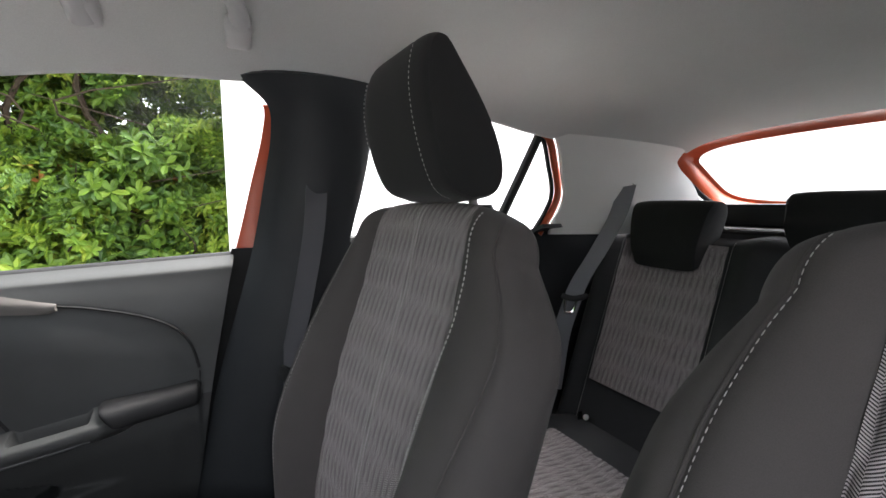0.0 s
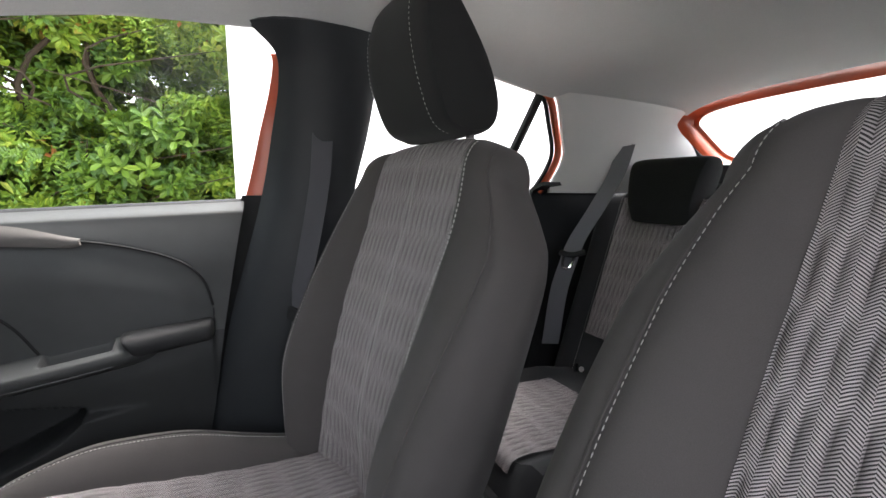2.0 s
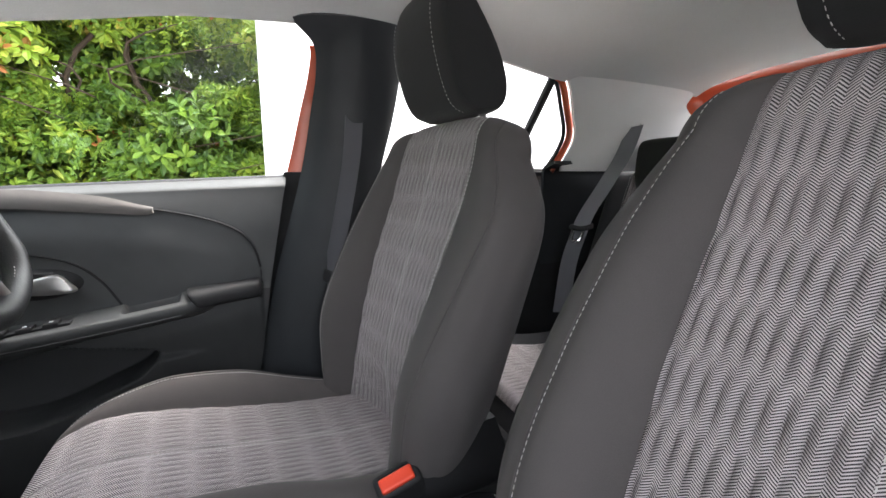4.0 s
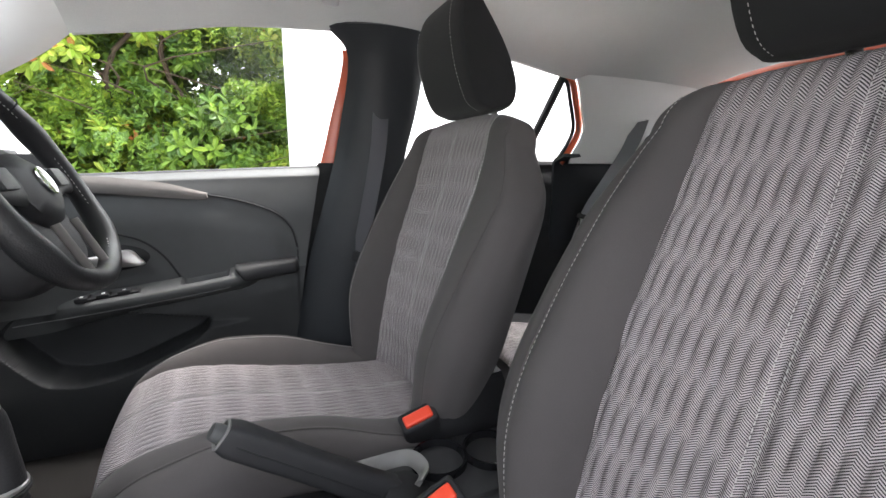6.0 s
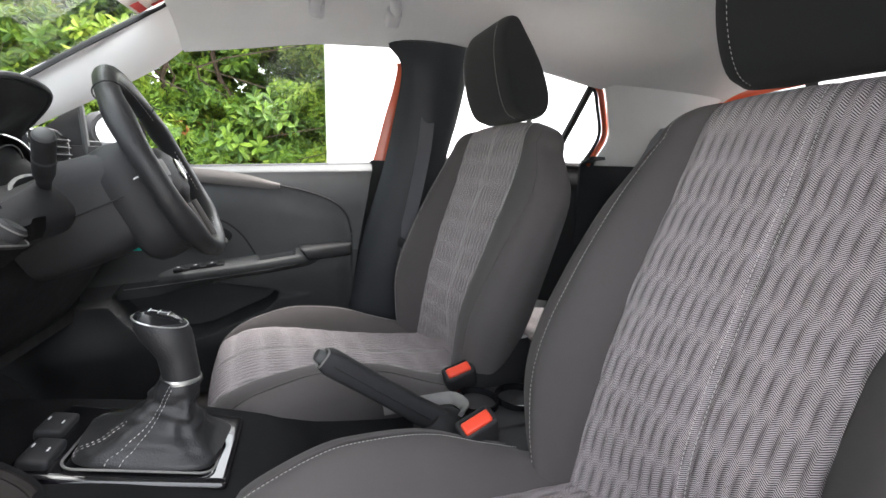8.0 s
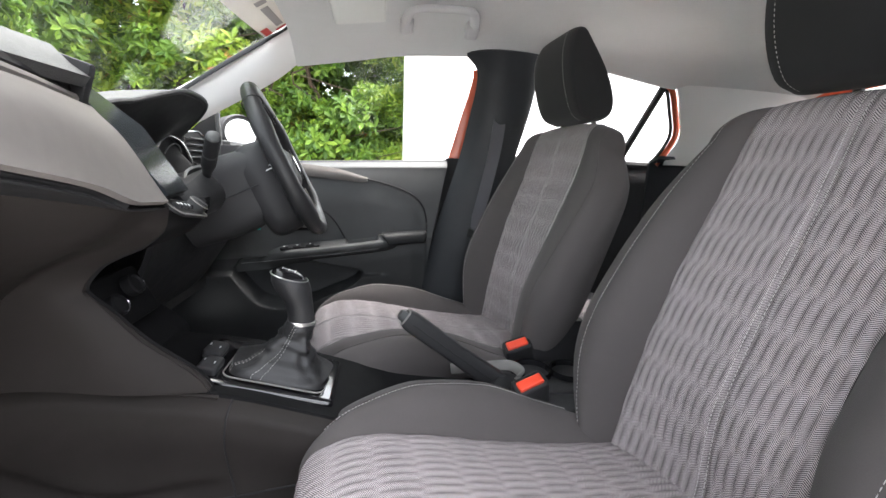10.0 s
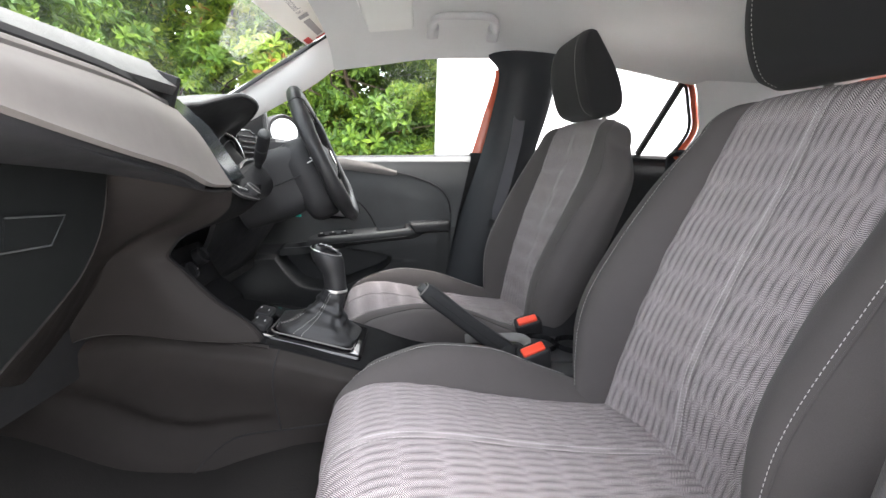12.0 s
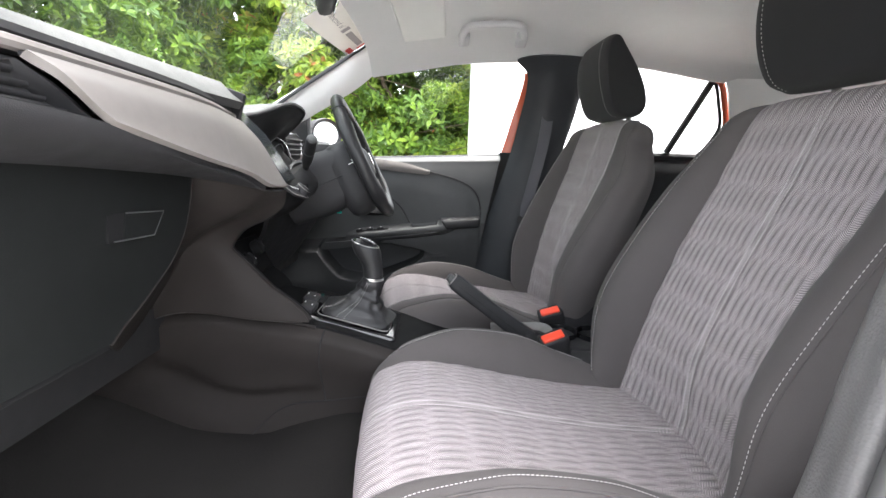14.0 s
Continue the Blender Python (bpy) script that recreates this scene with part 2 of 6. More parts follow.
def sheet(fn, us, vs, uv=None, close=False, thick=0.0):
    """A grid of fn(u, v); uv gives metres for the cloth pattern."""
    bm = bmesh.new()
    lay = bm.loops.layers.uv.new("UVMap")
    g = [[bm.verts.new(fn(u, v)) for v in vs] for u in us]
    nu = len(us)
    for i in range(nu if close else nu - 1):
        i2 = (i + 1) % nu
        for j in range(len(vs) - 1):
            try:
                f = bm.faces.new((g[i][j], g[i2][j], g[i2][j + 1], g[i][j + 1]))
            except ValueError:
                continue
            if uv:
                for lp, (a, c) in zip(f.loops, ((i, j), (i + 1, j), (i + 1, j + 1), (i, j + 1))):
                    lp[lay].uv = uv(us[a % nu], vs[c])
    if thick:
        bmesh.ops.recalc_face_normals(bm, faces=bm.faces)
        bmesh.ops.solidify(bm, geom=bm.faces[:], thickness=thick)
    return bm


def ribbed(fn, us, vs, uv, depth=0.0031, fade=None):
    """A grid of fn(u, v) whose surface carries the cloth's ribs as real relief."""
    nu, nv = len(us), len(vs)
    g = [[Vector(fn(u, v)) for v in vs] for u in us]
    verts, cloth_uv = [], []
    for i in range(nu):
        for j in range(nv):
            a = g[min(i + 1, nu - 1)][j] - g[max(i - 1, 0)][j]
            b = g[i][min(j + 1, nv - 1)] - g[i][max(j - 1, 0)]
            n = a.cross(b)
            if n.length > 1e-12:
                n.normalize()
            c = uv(us[i], vs[j])
            cloth_uv.append(c)
            verts.append(g[i][j] + n * depth * rib_height(*c) * (fade(us[i]) if fade else 1))
    bm = bmesh.new()
    lay = bm.loops.layers.uv.new("UVMap")
    vl = [bm.verts.new(p) for p in verts]
    for i in range(nu - 1):
        for j in range(nv - 1):
            ids = (i * nv + j, (i + 1) * nv + j, (i + 1) * nv + j + 1, i * nv + j + 1)
            f = bm.faces.new([vl[k] for k in ids])
            for lp, k in zip(f.loops, ids):
                lp[lay].uv = cloth_uv[k]
    return bm


def loft(rings, closed=True, caps=True):
    bm = bmesh.new()
    g = [[bm.verts.new(p) for p in r] for r in rings]
    n = len(rings[0])
    for a, b in zip(g, g[1:]):
        for j in range(n if closed else n - 1):
            k = (j + 1) % n
            bm.faces.new((a[j], a[k], b[k], b[j]))
    if caps and closed:
        bm.faces.new(g[0][::-1])
        bm.faces.new(g[-1])
    return bm


def lin(a, b, n):
    return [a + (b - a) * i / (n - 1) for i in range(n)]


def spline(pts, n):
    """n points along a smooth curve through pts."""
    p = [Vector(q) for q in pts]
    p = [p[0] * 2 - p[1]] + p + [p[-1] * 2 - p[-2]]
    out = []
    seg = len(p) - 3
    for i in range(n):
        t = i / (n - 1) * seg
        k = min(int(t), seg - 1)
        t -= k
        a, b, c, d = p[k:k + 4]
        out.append(0.5 * (2 * b + (c - a) * t + (2 * a - 5 * b + 4 * c - d) * t * t + (3 * b - a - 3 * c + d) * t ** 3))
    return out


@functools.lru_cache(maxsize=None)
def slopes(table):
    """Slopes at the knots for a smooth curve that never overshoots."""
    d = [(b[1] - a[1]) / (b[0] - a[0]) for a, b in zip(table, table[1:])]
    m = [d[0]] + [0.0 if p * q <= 0 else 2 * p * q / (p + q) for p, q in zip(d, d[1:])] + [d[-1]]
    return m


def interp(x, table):
    """Smooth value at x from a table of (x, value)."""
    if x <= table[0][0]:
        return table[0][1]
    if x >= table[-1][0]:
        return table[-1][1]
    m = slopes(tuple(table))
    k = 0
    while x > table[k + 1][0]:
        k += 1
    (a, va), (b, vb) = table[k], table[k + 1]
    h = b - a
    t = (x - a) / h
    return ((1 + 2 * t) * va + t * h * m[k]) * (1 - t) ** 2 + ((3 - 2 * t) * vb - (1 - t) * h * m[k + 1]) * t * t


def step(x, a, b):
    t = min(1, max(0, (x - a) / (b - a)))
    return t * t * (3 - 2 * t)


def tube(pts, radius, seg=8, caps=True, flat=1.0):
    pts = [Vector(p) for p in pts]
    rad = radius if callable(radius) else (lambda t: radius)
    rings = []
    ref = None
    for i, p in enumerate(pts):
        d = (pts[min(i + 1, len(pts) - 1)] - pts[max(i - 1, 0)]).normalized()
        if ref is None:
            ref = d.orthogonal().normalized()
        ref = (ref - d * ref.dot(d)).normalized()
        s = d.cross(ref)
        r = rad(i / (len(pts) - 1))
        rings.append([p + (ref * math.cos(a) + s * math.sin(a) * flat) * r for a in [2 * math.pi * k / seg for k in range(seg)]])
    return loft(rings, True, caps)


def block(size, m=None, bevel=0.003, seg=2):
    bm = bmesh.new()
    bmesh.ops.create_cube(bm, size=1, matrix=Matrix.Diagonal((*size, 1)))
    if bevel:
        bmesh.ops.bevel(bm, geom=bm.edges[:], offset=bevel, segments=seg, profile=0.6, affect='EDGES')
    if m is not None:
        bmesh.ops.transform(bm, matrix=m, verts=bm.verts)
    return bm


def turned(profile, m=None, seg=24):
    """A body of revolution about z from (radius, z) pairs."""
    rings = [[Vector((r * math.cos(a), r * math.sin(a), z)) for a in [2 * math.pi * k / seg for k in range(seg)]] for r, z in profile]
    bm = loft(rings, True, True)
    if m is not None:
        bmesh.ops.transform(bm, matrix=m, verts=bm.verts)
    return bm


def outline(poly, depth, m=None, bevel=0.0, seg=2):
    """A plate: a flat outline in xy, drawn out along z."""
    bm = bmesh.new()
    vs = [bm.verts.new((x, y, 0)) for x, y in poly]
    f = bm.faces.new(vs)
    r = bmesh.ops.extrude_face_region(bm, geom=[f])
    bmesh.ops.translate(bm, verts=[v for v in r["geom"] if isinstance(v, bmesh.types.BMVert)], vec=(0, 0, depth))
    if bevel:
        bmesh.ops.recalc_face_normals(bm, faces=bm.faces)
        bmesh.ops.bevel(bm, geom=[e for e in bm.edges if len(e.link_faces) == 2 and e.calc_face_angle(0) > 0.7], offset=bevel, segments=seg, affect='EDGES')
    if m is not None:
        bmesh.ops.transform(bm, matrix=m, verts=bm.verts)
    return bm


def joined(bms):
    out = bmesh.new()
    for b in bms:
        me = bpy.data.meshes.new("joined")
        b.to_mesh(me)
        b.free()
        out.from_mesh(me)
        bpy.data.meshes.remove(me)
    return out


def stitches(pts, length=0.0048, gap=0.0022, r=0.00045, lift=0.0):
    """Short raised threads along a line."""
    pts = [Vector(p) for p in pts]
    cum = [0.0]
    for a, b in zip(pts, pts[1:]):
        cum.append(cum[-1] + (b - a).length)

    def at(s):
        for k in range(len(cum) - 1):
            if s <= cum[k + 1]:
                t = (s - cum[k]) / max(1e-9, cum[k + 1] - cum[k])
                return pts[k].lerp(pts[k + 1], t)
        return pts[-1]
    verts, faces, s = [], [], 0.0
    bm = bmesh.new()
    while s + length < cum[-1]:
        a, b = at(s), at(s + length)
        d = (b - a).normalized()
        o = d.orthogonal().normalized()
        q = d.cross(o)
        ring = []
        for p, k in ((a, 0.5), (a.lerp(b, 0.3), 1), (a.lerp(b, 0.7), 1), (b, 0.5)):
            ring.append([bm.verts.new(p + (o * x + q * y) * r * k) for x, y in ((1, 0), (0, 1), (-1, 0), (0, -1))])
        for ra, rb in zip(ring, ring[1:]):
            for j in range(4):
                bm.faces.new((ra[j], ra[(j + 1) % 4], rb[(j + 1) % 4], rb[j]))
        bm.faces.new(ring[0][::-1])
        bm.faces.new(ring[-1])
        s += length + gap
    return bm

# ground, wall and hedge outside ----------------------------------------------
bm = bmesh.new()
bmesh.ops.create_grid(bm, x_segments=8, y_segments=8, size=150)
part("ground", bm, ASPHALT, None, "pale grey concrete ground under the car", False, "ground", "structure")
part("wall_white", block((9.0, 0.3, 2.9), Matrix.Translation((-0.475 + 4.5, 4.15, 1.45)), 0.01), MASONRY, None,
     "plain white rendered wall of a building", False, "wall", "structure")
# added backdrop: gives the rear window its blown-out white instead of grey ground
part("wall_rear", block((0.3, 12.0, 3.2), Matrix.Translation((6.5, -2.0, 1.6)), 0.01), MASONRY, None,
     "white wall added behind the car to whiten the rear window", False, "wall", "structure")

# never in view: added to hold back low daylight from the open doorway
part("wall_light_block", block((16.0, 0.3, 1.6), Matrix.Translation((0.0, -6.0, 0.8)), 0.01), RENDER, None,
     "unseen grey wall added to limit light from the passenger side", False, "wall", "structure")


class Foliage:
    """One mesh of folded leaves, each a small island with the tint of its clump."""

    def __init__(self, seed):
        self.rnd, self.verts, self.faces, self.tint = random.Random(seed), [], [], []

    def leaf(self, p, d, up, l, w, tint):
        s = d.cross(up)
        if s.length < 0.05:
            return
        s.normalize()
        n = s.cross(d)
        k = len(self.verts)
        self.verts += [p, p + d * l * 0.38 + s * w * 0.42 + n * l * 0.08, p + d * l * 0.74 + s * w * 0.5 + n * l * 0.05, p + d * l - n * l * 0.08,
                       p + d * l * 0.74 - s * w * 0.5 + n * l * 0.05, p + d * l * 0.38 - s * w * 0.42 + n * l * 0.08, p + d * l * 0.55 - n * l * 0.03]
        self.faces += [(k, k + 1, k + 6), (k + 1, k + 2, k + 6), (k + 2, k + 3, k + 6), (k + 3, k + 4, k + 6), (k + 4, k + 5, k + 6), (k + 5, k, k + 6)]
        self.tint += [tint] * 7

    def whorl(self, p, axis, size, tint, count):
        """A tuft of blunt leaves round the tip of a shoot."""
        r = self.rnd
        a0 = r.random() * 6.28
        o = axis.orthogonal().normalized()
        q = axis.cross(o)
        for k in range(count):
            a = a0 + 2.4 * k
            rise = 0.25 + 0.75 * k / count
            d = (o * math.cos(a) + q * math.sin(a) + axis * rise * r.uniform(0.5, 1.0)).normalized()
            self.leaf(p - axis * size * 0.5 * (1 - k / count), d, axis, size * r.uniform(0.75, 1.15), size * r.uniform(0.34, 0.44), tint)

    def frond(self, p, axis, side, size, tint, pairs):
        """A feathered shoot: leaflets in pairs along a drooping stalk."""
        r = self.rnd
        up = axis.cross(side).normalized()
        for k in range(pairs):
            b = p + axis * size * 0.36 * k - Vector((0, 0, 0.012 * k * k * size * 10))
            for sg in (1, -1):
                d = (side * sg + axis * 0.45 + Vector((0, 0, r.uniform(-0.2, 0.1)))).normalized()
                self.leaf(b, d, up, size * (0.9 - 0.35 * abs(k / pairs - 0.4)), size * 0.36, tint)

    def clump(self, c, r0, shoots, size, tint, face):
        r = self.rnd
        fern = r.random() < 0.18
        for _ in range(shoots):
            d = (Vector((r.gauss(0, 1), r.gauss(0, 1), r.gauss(0, 0.9))).normalized() + face * 0.55).normalized()
            p = c + Vector((d.x, d.y, d.z * 0.72)) * r0 * r.uniform(0.55, 1.08)
            axis = (d + Vector((r.gauss(0, 0.3), r.gauss(0, 0.3), 0.35 + r.gauss(0, 0.25)))).normalized()
            t = min(1.0, max(0.0, tint + r.gauss(0, 0.10)))
            if fern:
                side = axis.cross(Vector((r.gauss(0, 0.4), r.gauss(-0.8, 0.3), 0.6))).normalized()
                self.frond(p, axis, side, size * 0.62, min(1.0, t * 0.8 + 0.15), r.randrange(4, 8))
            else:
                self.whorl(p, axis, size, t, r.randrange(5, 10))

    def finish(self, name, label, category):
        me = bpy.data.meshes.new(name)
        me.from_pydata(self.verts, [], self.faces)
        me.attributes.new("tint", 'FLOAT', 'POINT').data.foreach_set("value", self.tint)
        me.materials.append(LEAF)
        return tagged(new(name, me), label, category, "", "stuff")


def hollow(x, z):
    """Where the hedge's face stands back into shade."""
    return max(math.exp(-((x + 1.05) / 0.62) ** 2 - ((z - 2.0) / 0.26) ** 2), math.exp(-((x + 2.0) / 0.4) ** 2 - ((z - 1.75) / 0.16) ** 2) * 0.8, math.exp(-((x + 0.75) / 0.25) ** 2 - ((z - 1.45) / 0.16) ** 2))


# the hedge runs beside the car and bends round in front of it
fol = Foliage(5)
crnd = random.Random(11)
for i in range(470):
    s = crnd.random() ** 1.15
    x = 0.10 - 5.0 * s
    y = 4.50 - 0.5 * step(s, 0.5, 1.0) + crnd.uniform(-0.10, 0.55)
    z = crnd.uniform(0.1, 2.75 + 1.5 * step(s, 0.10, 0.4))
    h = hollow(x, z)
    if crnd.random() < h * 1.15:
        continue
    r0 = crnd.uniform(0.14, 0.36)
    if x + r0 > -0.62:
        y = max(y, 4.36 + r0)
    bright = crnd.random()
    # leaf tint drops beside a hollow, painting in some of its shade
    fol.clump(Vector((x, y, z)), r0, int(14 + 95 * r0), crnd.choice((0.085, 0.10, 0.115, 0.13)), 0.30 + 0.85 * bright ** 1.3 * (0.65 + 0.35 * (1 - h)), Vector((0, -0.8, 0.35)))
fol.finish("hedge", "dense green hedge of broad leaves with shaded hollows", "hedge")
# inner leaves take only the darkest tints, shade put into their colour
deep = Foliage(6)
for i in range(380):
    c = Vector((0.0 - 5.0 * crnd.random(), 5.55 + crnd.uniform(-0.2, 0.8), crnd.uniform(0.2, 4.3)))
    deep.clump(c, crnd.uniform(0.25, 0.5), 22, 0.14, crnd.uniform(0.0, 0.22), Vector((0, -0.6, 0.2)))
deep.finish("hedge_depth", "inner foliage of the hedge, coloured dark for shade", "hedge")
# its unseen upper part is added to keep sky light off the windscreen
front = Foliage(8)
for i in range(340):
    c = Vector((-4.2 + crnd.uniform(-0.6, 0.3), crnd.uniform(0.0, 4.6), 0.2 + 5.4 * crnd.random() ** 1.1))
    front.clump(c, crnd.uniform(0.22, 0.5), 32, 0.125, 0.15 + 0.7 * crnd.random() ** 1.6, Vector((0.8, 0, 0.3)))
front.finish("hedge_front", "green hedge in front of the car", "hedge")
for k in range(9):
    r = random.Random(40 + k)
    x = -0.9 - k * 0.85 + r.uniform(-0.2, 0.2)
    y = 4.75 - 0.5 * step(k / 9, 0.25, 1)
    x = min(x, -1.2)
    pts = spline([(x, y, 0), (x + r.uniform(-.2, .2), y, 1.0), (x + r.uniform(-.4, .4), y - 0.1, 1.9), (x + r.uniform(-.6, .6), y - 0.2, 2.7)], 12)
    bms = [tube(pts, lambda t: 0.05 * (1 - 0.75 * t), 7)]
    for j in range(7):
        a = pts[1 + j]
        bms.append(tube(spline([a, a + Vector((r.uniform(-.4, .4), -0.25, 0.3)), a + Vector((r.uniform(-.9, .9), r.uniform(-.7, -.3), 0.55))], 7), lambda t: 0.016 * (1 - 0.8 * t), 5))
    part("hedge_stem", joined(bms), BARK, None, "thin brown stem branching inside the hedge", True, "stem", "", "hedge stems")

# the car's shell --------------------------------------------------------------
EDGE_Z = [(-0.95, 1.20), (-0.80, 1.222), (-0.65, 1.245), (-0.45, 1.256), (-0.25, 1.268), (0.0, 1.252), (0.25, 1.222), (0.45, 1.208), (0.75, 1.205)]
EDGE_Y = [(-0.95, 0.585), (-0.45, 0.560), (-0.20, 0.575), (0.10, 0.615), (0.27, 0.628), (0.5, 0.60), (0.75, 0.575)]
ROOF_Z = [(-0.95, 1.298), (-0.6, 1.345), (-0.2, 1.365), (0.2, 1.345), (0.5, 1.30), (0.76, 1.252)]


def headliner_at(x, v):
    ye, ze, zc = interp(x, EDGE_Y), interp(x, EDGE_Z), interp(x, ROOF_Z)
    s = abs(v)
    # flat middle, soft shoulder over the grab handles, rolled edge
    drop = 0.40 * s ** 2.6 + 0.60 * s ** 9
    return Vector((x, ye * v, zc - (zc - ze) * drop))


xs, vs = lin(-0.95, 0.742, 60), [math.copysign(abs(t) ** 0.6, t) for t in lin(-1, 1, 61)]
part("ceiling", sheet(headliner_at, xs, vs, thick=0.02), HEADCLOTH, None, "pale grey cloth headliner of the car roof", True, "headliner", "structure")
part("roof_skin", sheet(lambda x, v: headliner_at(x, v) * 1.0 + Vector((0, 0.06 * v, 0.045)), lin(-0.93, 0.80, 30), lin(-1, 1, 25), thick=0.003), ORANGE, None,
     "orange painted car roof", True, "car roof", "structure")
# rolled lip and rubber seal along the top of the door openings
for sgn in (1, -1):
    pts = [headliner_at(x, sgn) + Vector((0, 0.004 * sgn, -0.004)) for x in lin(-0.95, 0.28, 40)]
    part("door_seal", tube(pts, 0.009, 8), HEADCLOTH, None, "grey cloth-covered seal along the door opening", True, "seal", "structure")


def pillar_patch(left, right, nl, bow, thick=0.02):
    """A trim panel between two edge lines, bowed towards the cabin."""
    a, b = spline(left, nl), spline(right, nl)
    mid = Vector((0, 1, 0))

    def fn(u, v):
        p = a[u].lerp(b[u], v)
        return p - mid * bow * math.sin(math.pi * v) ** 0.6
    return sheet(fn, list(range(nl)), lin(0, 1, 13), thick=thick)


def mirrored(bm):
    bmesh.ops.scale(bm, verts=bm.verts, vec=(1, -1, 1))
    bmesh.ops.reverse_faces(bm, faces=bm.faces)
    return bm


B_LEFT = [(-0.462, 0.555, 1.262), (-0.412, 0.580, 1.222), (-0.403, 0.605, 1.17), (-0.414, 0.64, 1.08), (-0.442, 0.668, 0.93), (-0.510, 0.672, 0.70), (-0.572, 0.665, 0.46), (-0.66, 0.655, 0.33), (-0.74, 0.65, 0.27)]
B_RIGHT = [(-0.235, 0.575, 1.268), (-0.237, 0.592, 1.222), (-0.240, 0.607, 1.17), (-0.252, 0.63, 1.08), (-0.282, 0.655, 0.93), (-0.30, 0.665, 0.70), (-0.27, 0.665, 0.46), (-0.22, 0.66, 0.33), (-0.18, 0.65, 0.27)]
A_LOW = [(-0.945, 0.588, 1.196), (-1.01, 0.607, 1.150), (-1.10, 0.625, 1.100), (-1.198, 0.635, 1.047), (-1.287, 0.645, 1.000), (-1.40, 0.65, 0.945)]
A_UP = [(-0.958, 0.535, 1.292), (-1.04, 0.55, 1.24), (-1.15, 0.575, 1.178), (-1.30, 0.60, 1.098), (-1.44, 0.62, 1.015), (-1.52, 0.63, 0.975)]
C_LEFT = [(0.278, 0.630, 1.222), (0.296, 0.632, 1.18), (0.312, 0.635, 1.11), (0.324, 0.638, 1.065), (0.314, 0.641, 1.025), (0.290, 0.645, 0.985), (0.282, 0.646, 0.955)]
C_RIGHT = [(0.72, 0.575, 1.205), (0.705, 0.592, 1.165), (0.715, 0.586, 1.13), (0.735, 0.556, 1.085), (0.745, 0.540, 1.04), (0.752, 0.53, 0.99), (0.755, 0.528, 0.955)]
for sgn, nm in ((1, "driver"), (-1, "passenger")):
    f = (lambda b: b) if sgn == 1 else mirrored
    e = spline(B_LEFT, 40)
    if sgn == 1:
        pil = part("pillar_b_trim", pillar_patch(B_LEFT, B_RIGHT, 40, 0.028), PILLAR_BLACK, None, "black grained plastic trim on the middle pillar", True, "pillar trim", "structure")
        # raised front edge bead and a joint between the upper and lower covers
        # bead in a paler grey than the trim, standing for the light on it
        part("pillar_bead", tube([p + Vector((0.004, -0.004, 0)) for p in e[4:]], 0.007, 8), GREYTRIM, pil)
        part("pillar_joint", tube([Vector(p) for p in spline([(-0.548, 0.664, 0.556), (-0.47, 0.638, 0.562), (-0.38, 0.634, 0.568)], 10)], 0.0022, 6), RUBBER, pil)
        # painted door frame seen past the pillar above the door, black shut line below
        part("pillar_paint", pillar_patch([(p.x - 0.012 - 0.034 * k / 16, p.y + 0.042, p.z) for k, p in enumerate(e[5:23])], [(p.x + 0.03, p.y + 0.036, p.z) for p in e[5:23]], 20, 0.002, 0.004), ORANGE, None, "orange painted door opening beside the pillar", True, "body paint", "structure")
        low = [p for p in e if p.z < 0.962]
        part("pillar_shut", pillar_patch([(p.x - 0.050, p.y + 0.034, p.z) for p in low], [(p.x + 0.03, p.y + 0.030, p.z) for p in low], 24, 0.001, 0.004), RUBBER, None, "black shut line between door and pillar", True, "shut line", "structure")
        part("pillar_seal", tube([Vector((p.x - 0.004, p.y + 0.012, p.z)) for p in e[2:34]], 0.006, 8), RUBBER, None, "black rubber door seal", True, "seal", "structure")
    else:
        # the pillar of the open doorway: a rounded grained cover, a fat seal and the flange behind it
        def post_at(z, k):
            x0 = interp(z, [(0.27, -0.46), (0.50, -0.405), (0.64, -0.376), (0.68, -0.370), (0.76, -0.361), (0.82, -0.351), (0.87, -0.342), (1.0, -0.315), (1.15, -0.285), (1.26, -0.30)])
            yi = interp(z, [(0.27, 0.640), (0.90, 0.640), (1.08, 0.620), (1.17, 0.592), (1.26, 0.552)])
            d, o = interp(k, POST_X), interp(k, POST_Y)
            return Vector((x0 + d, -yi - o, z))
        POST_X = [(0, 0.165), (0.2, 0.09), (0.4, 0.035), (0.5, 0.010), (0.6, 0.0), (0.7, -0.004), (0.85, -0.010), (0.93, -0.009), (1, 0.0)]
        POST_Y = [(0, 0.012), (0.2, 0.0), (0.4, -0.004), (0.5, 0.002), (0.6, 0.013), (0.7, 0.028), (0.85, 0.047), (0.93, 0.054), (1, 0.058)]
        pil = part("pillar_b_trim", sheet(post_at, lin(0.27, 1.26, 50), lin(0, 1, 40), thick=0.01), PILLAR_LIT, None, "grained plastic cover on the middle pillar, paled for outside light", True, "pillar trim", "structure")
        part("pillar_seal", tube([post_at(z, 0.93) + Vector((0.010, -0.017, 0)) for z in lin(0.27, 1.24, 40)], 0.012, 10), SEAL_LIT, None, "soft rubber door seal, greyed for outside light", True, "seal", "structure")
        part("pillar_flange", sheet(lambda z, k: post_at(z, 1) + Vector((0.030 * k, -0.012 - 0.10 * k, 0)), lin(0.27, 1.22, 24), lin(0, 1, 6), thick=0.006), SEAL_LIT, None, "grey covered flange of the door opening", True, "flange", "structure")
    part("pillar_a_trim", f(pillar_patch(A_LOW, A_UP, 30, 0.018)), PILLAR_GREY, None, "pale grey plastic windscreen pillar trim", True, "pillar trim", "structure")
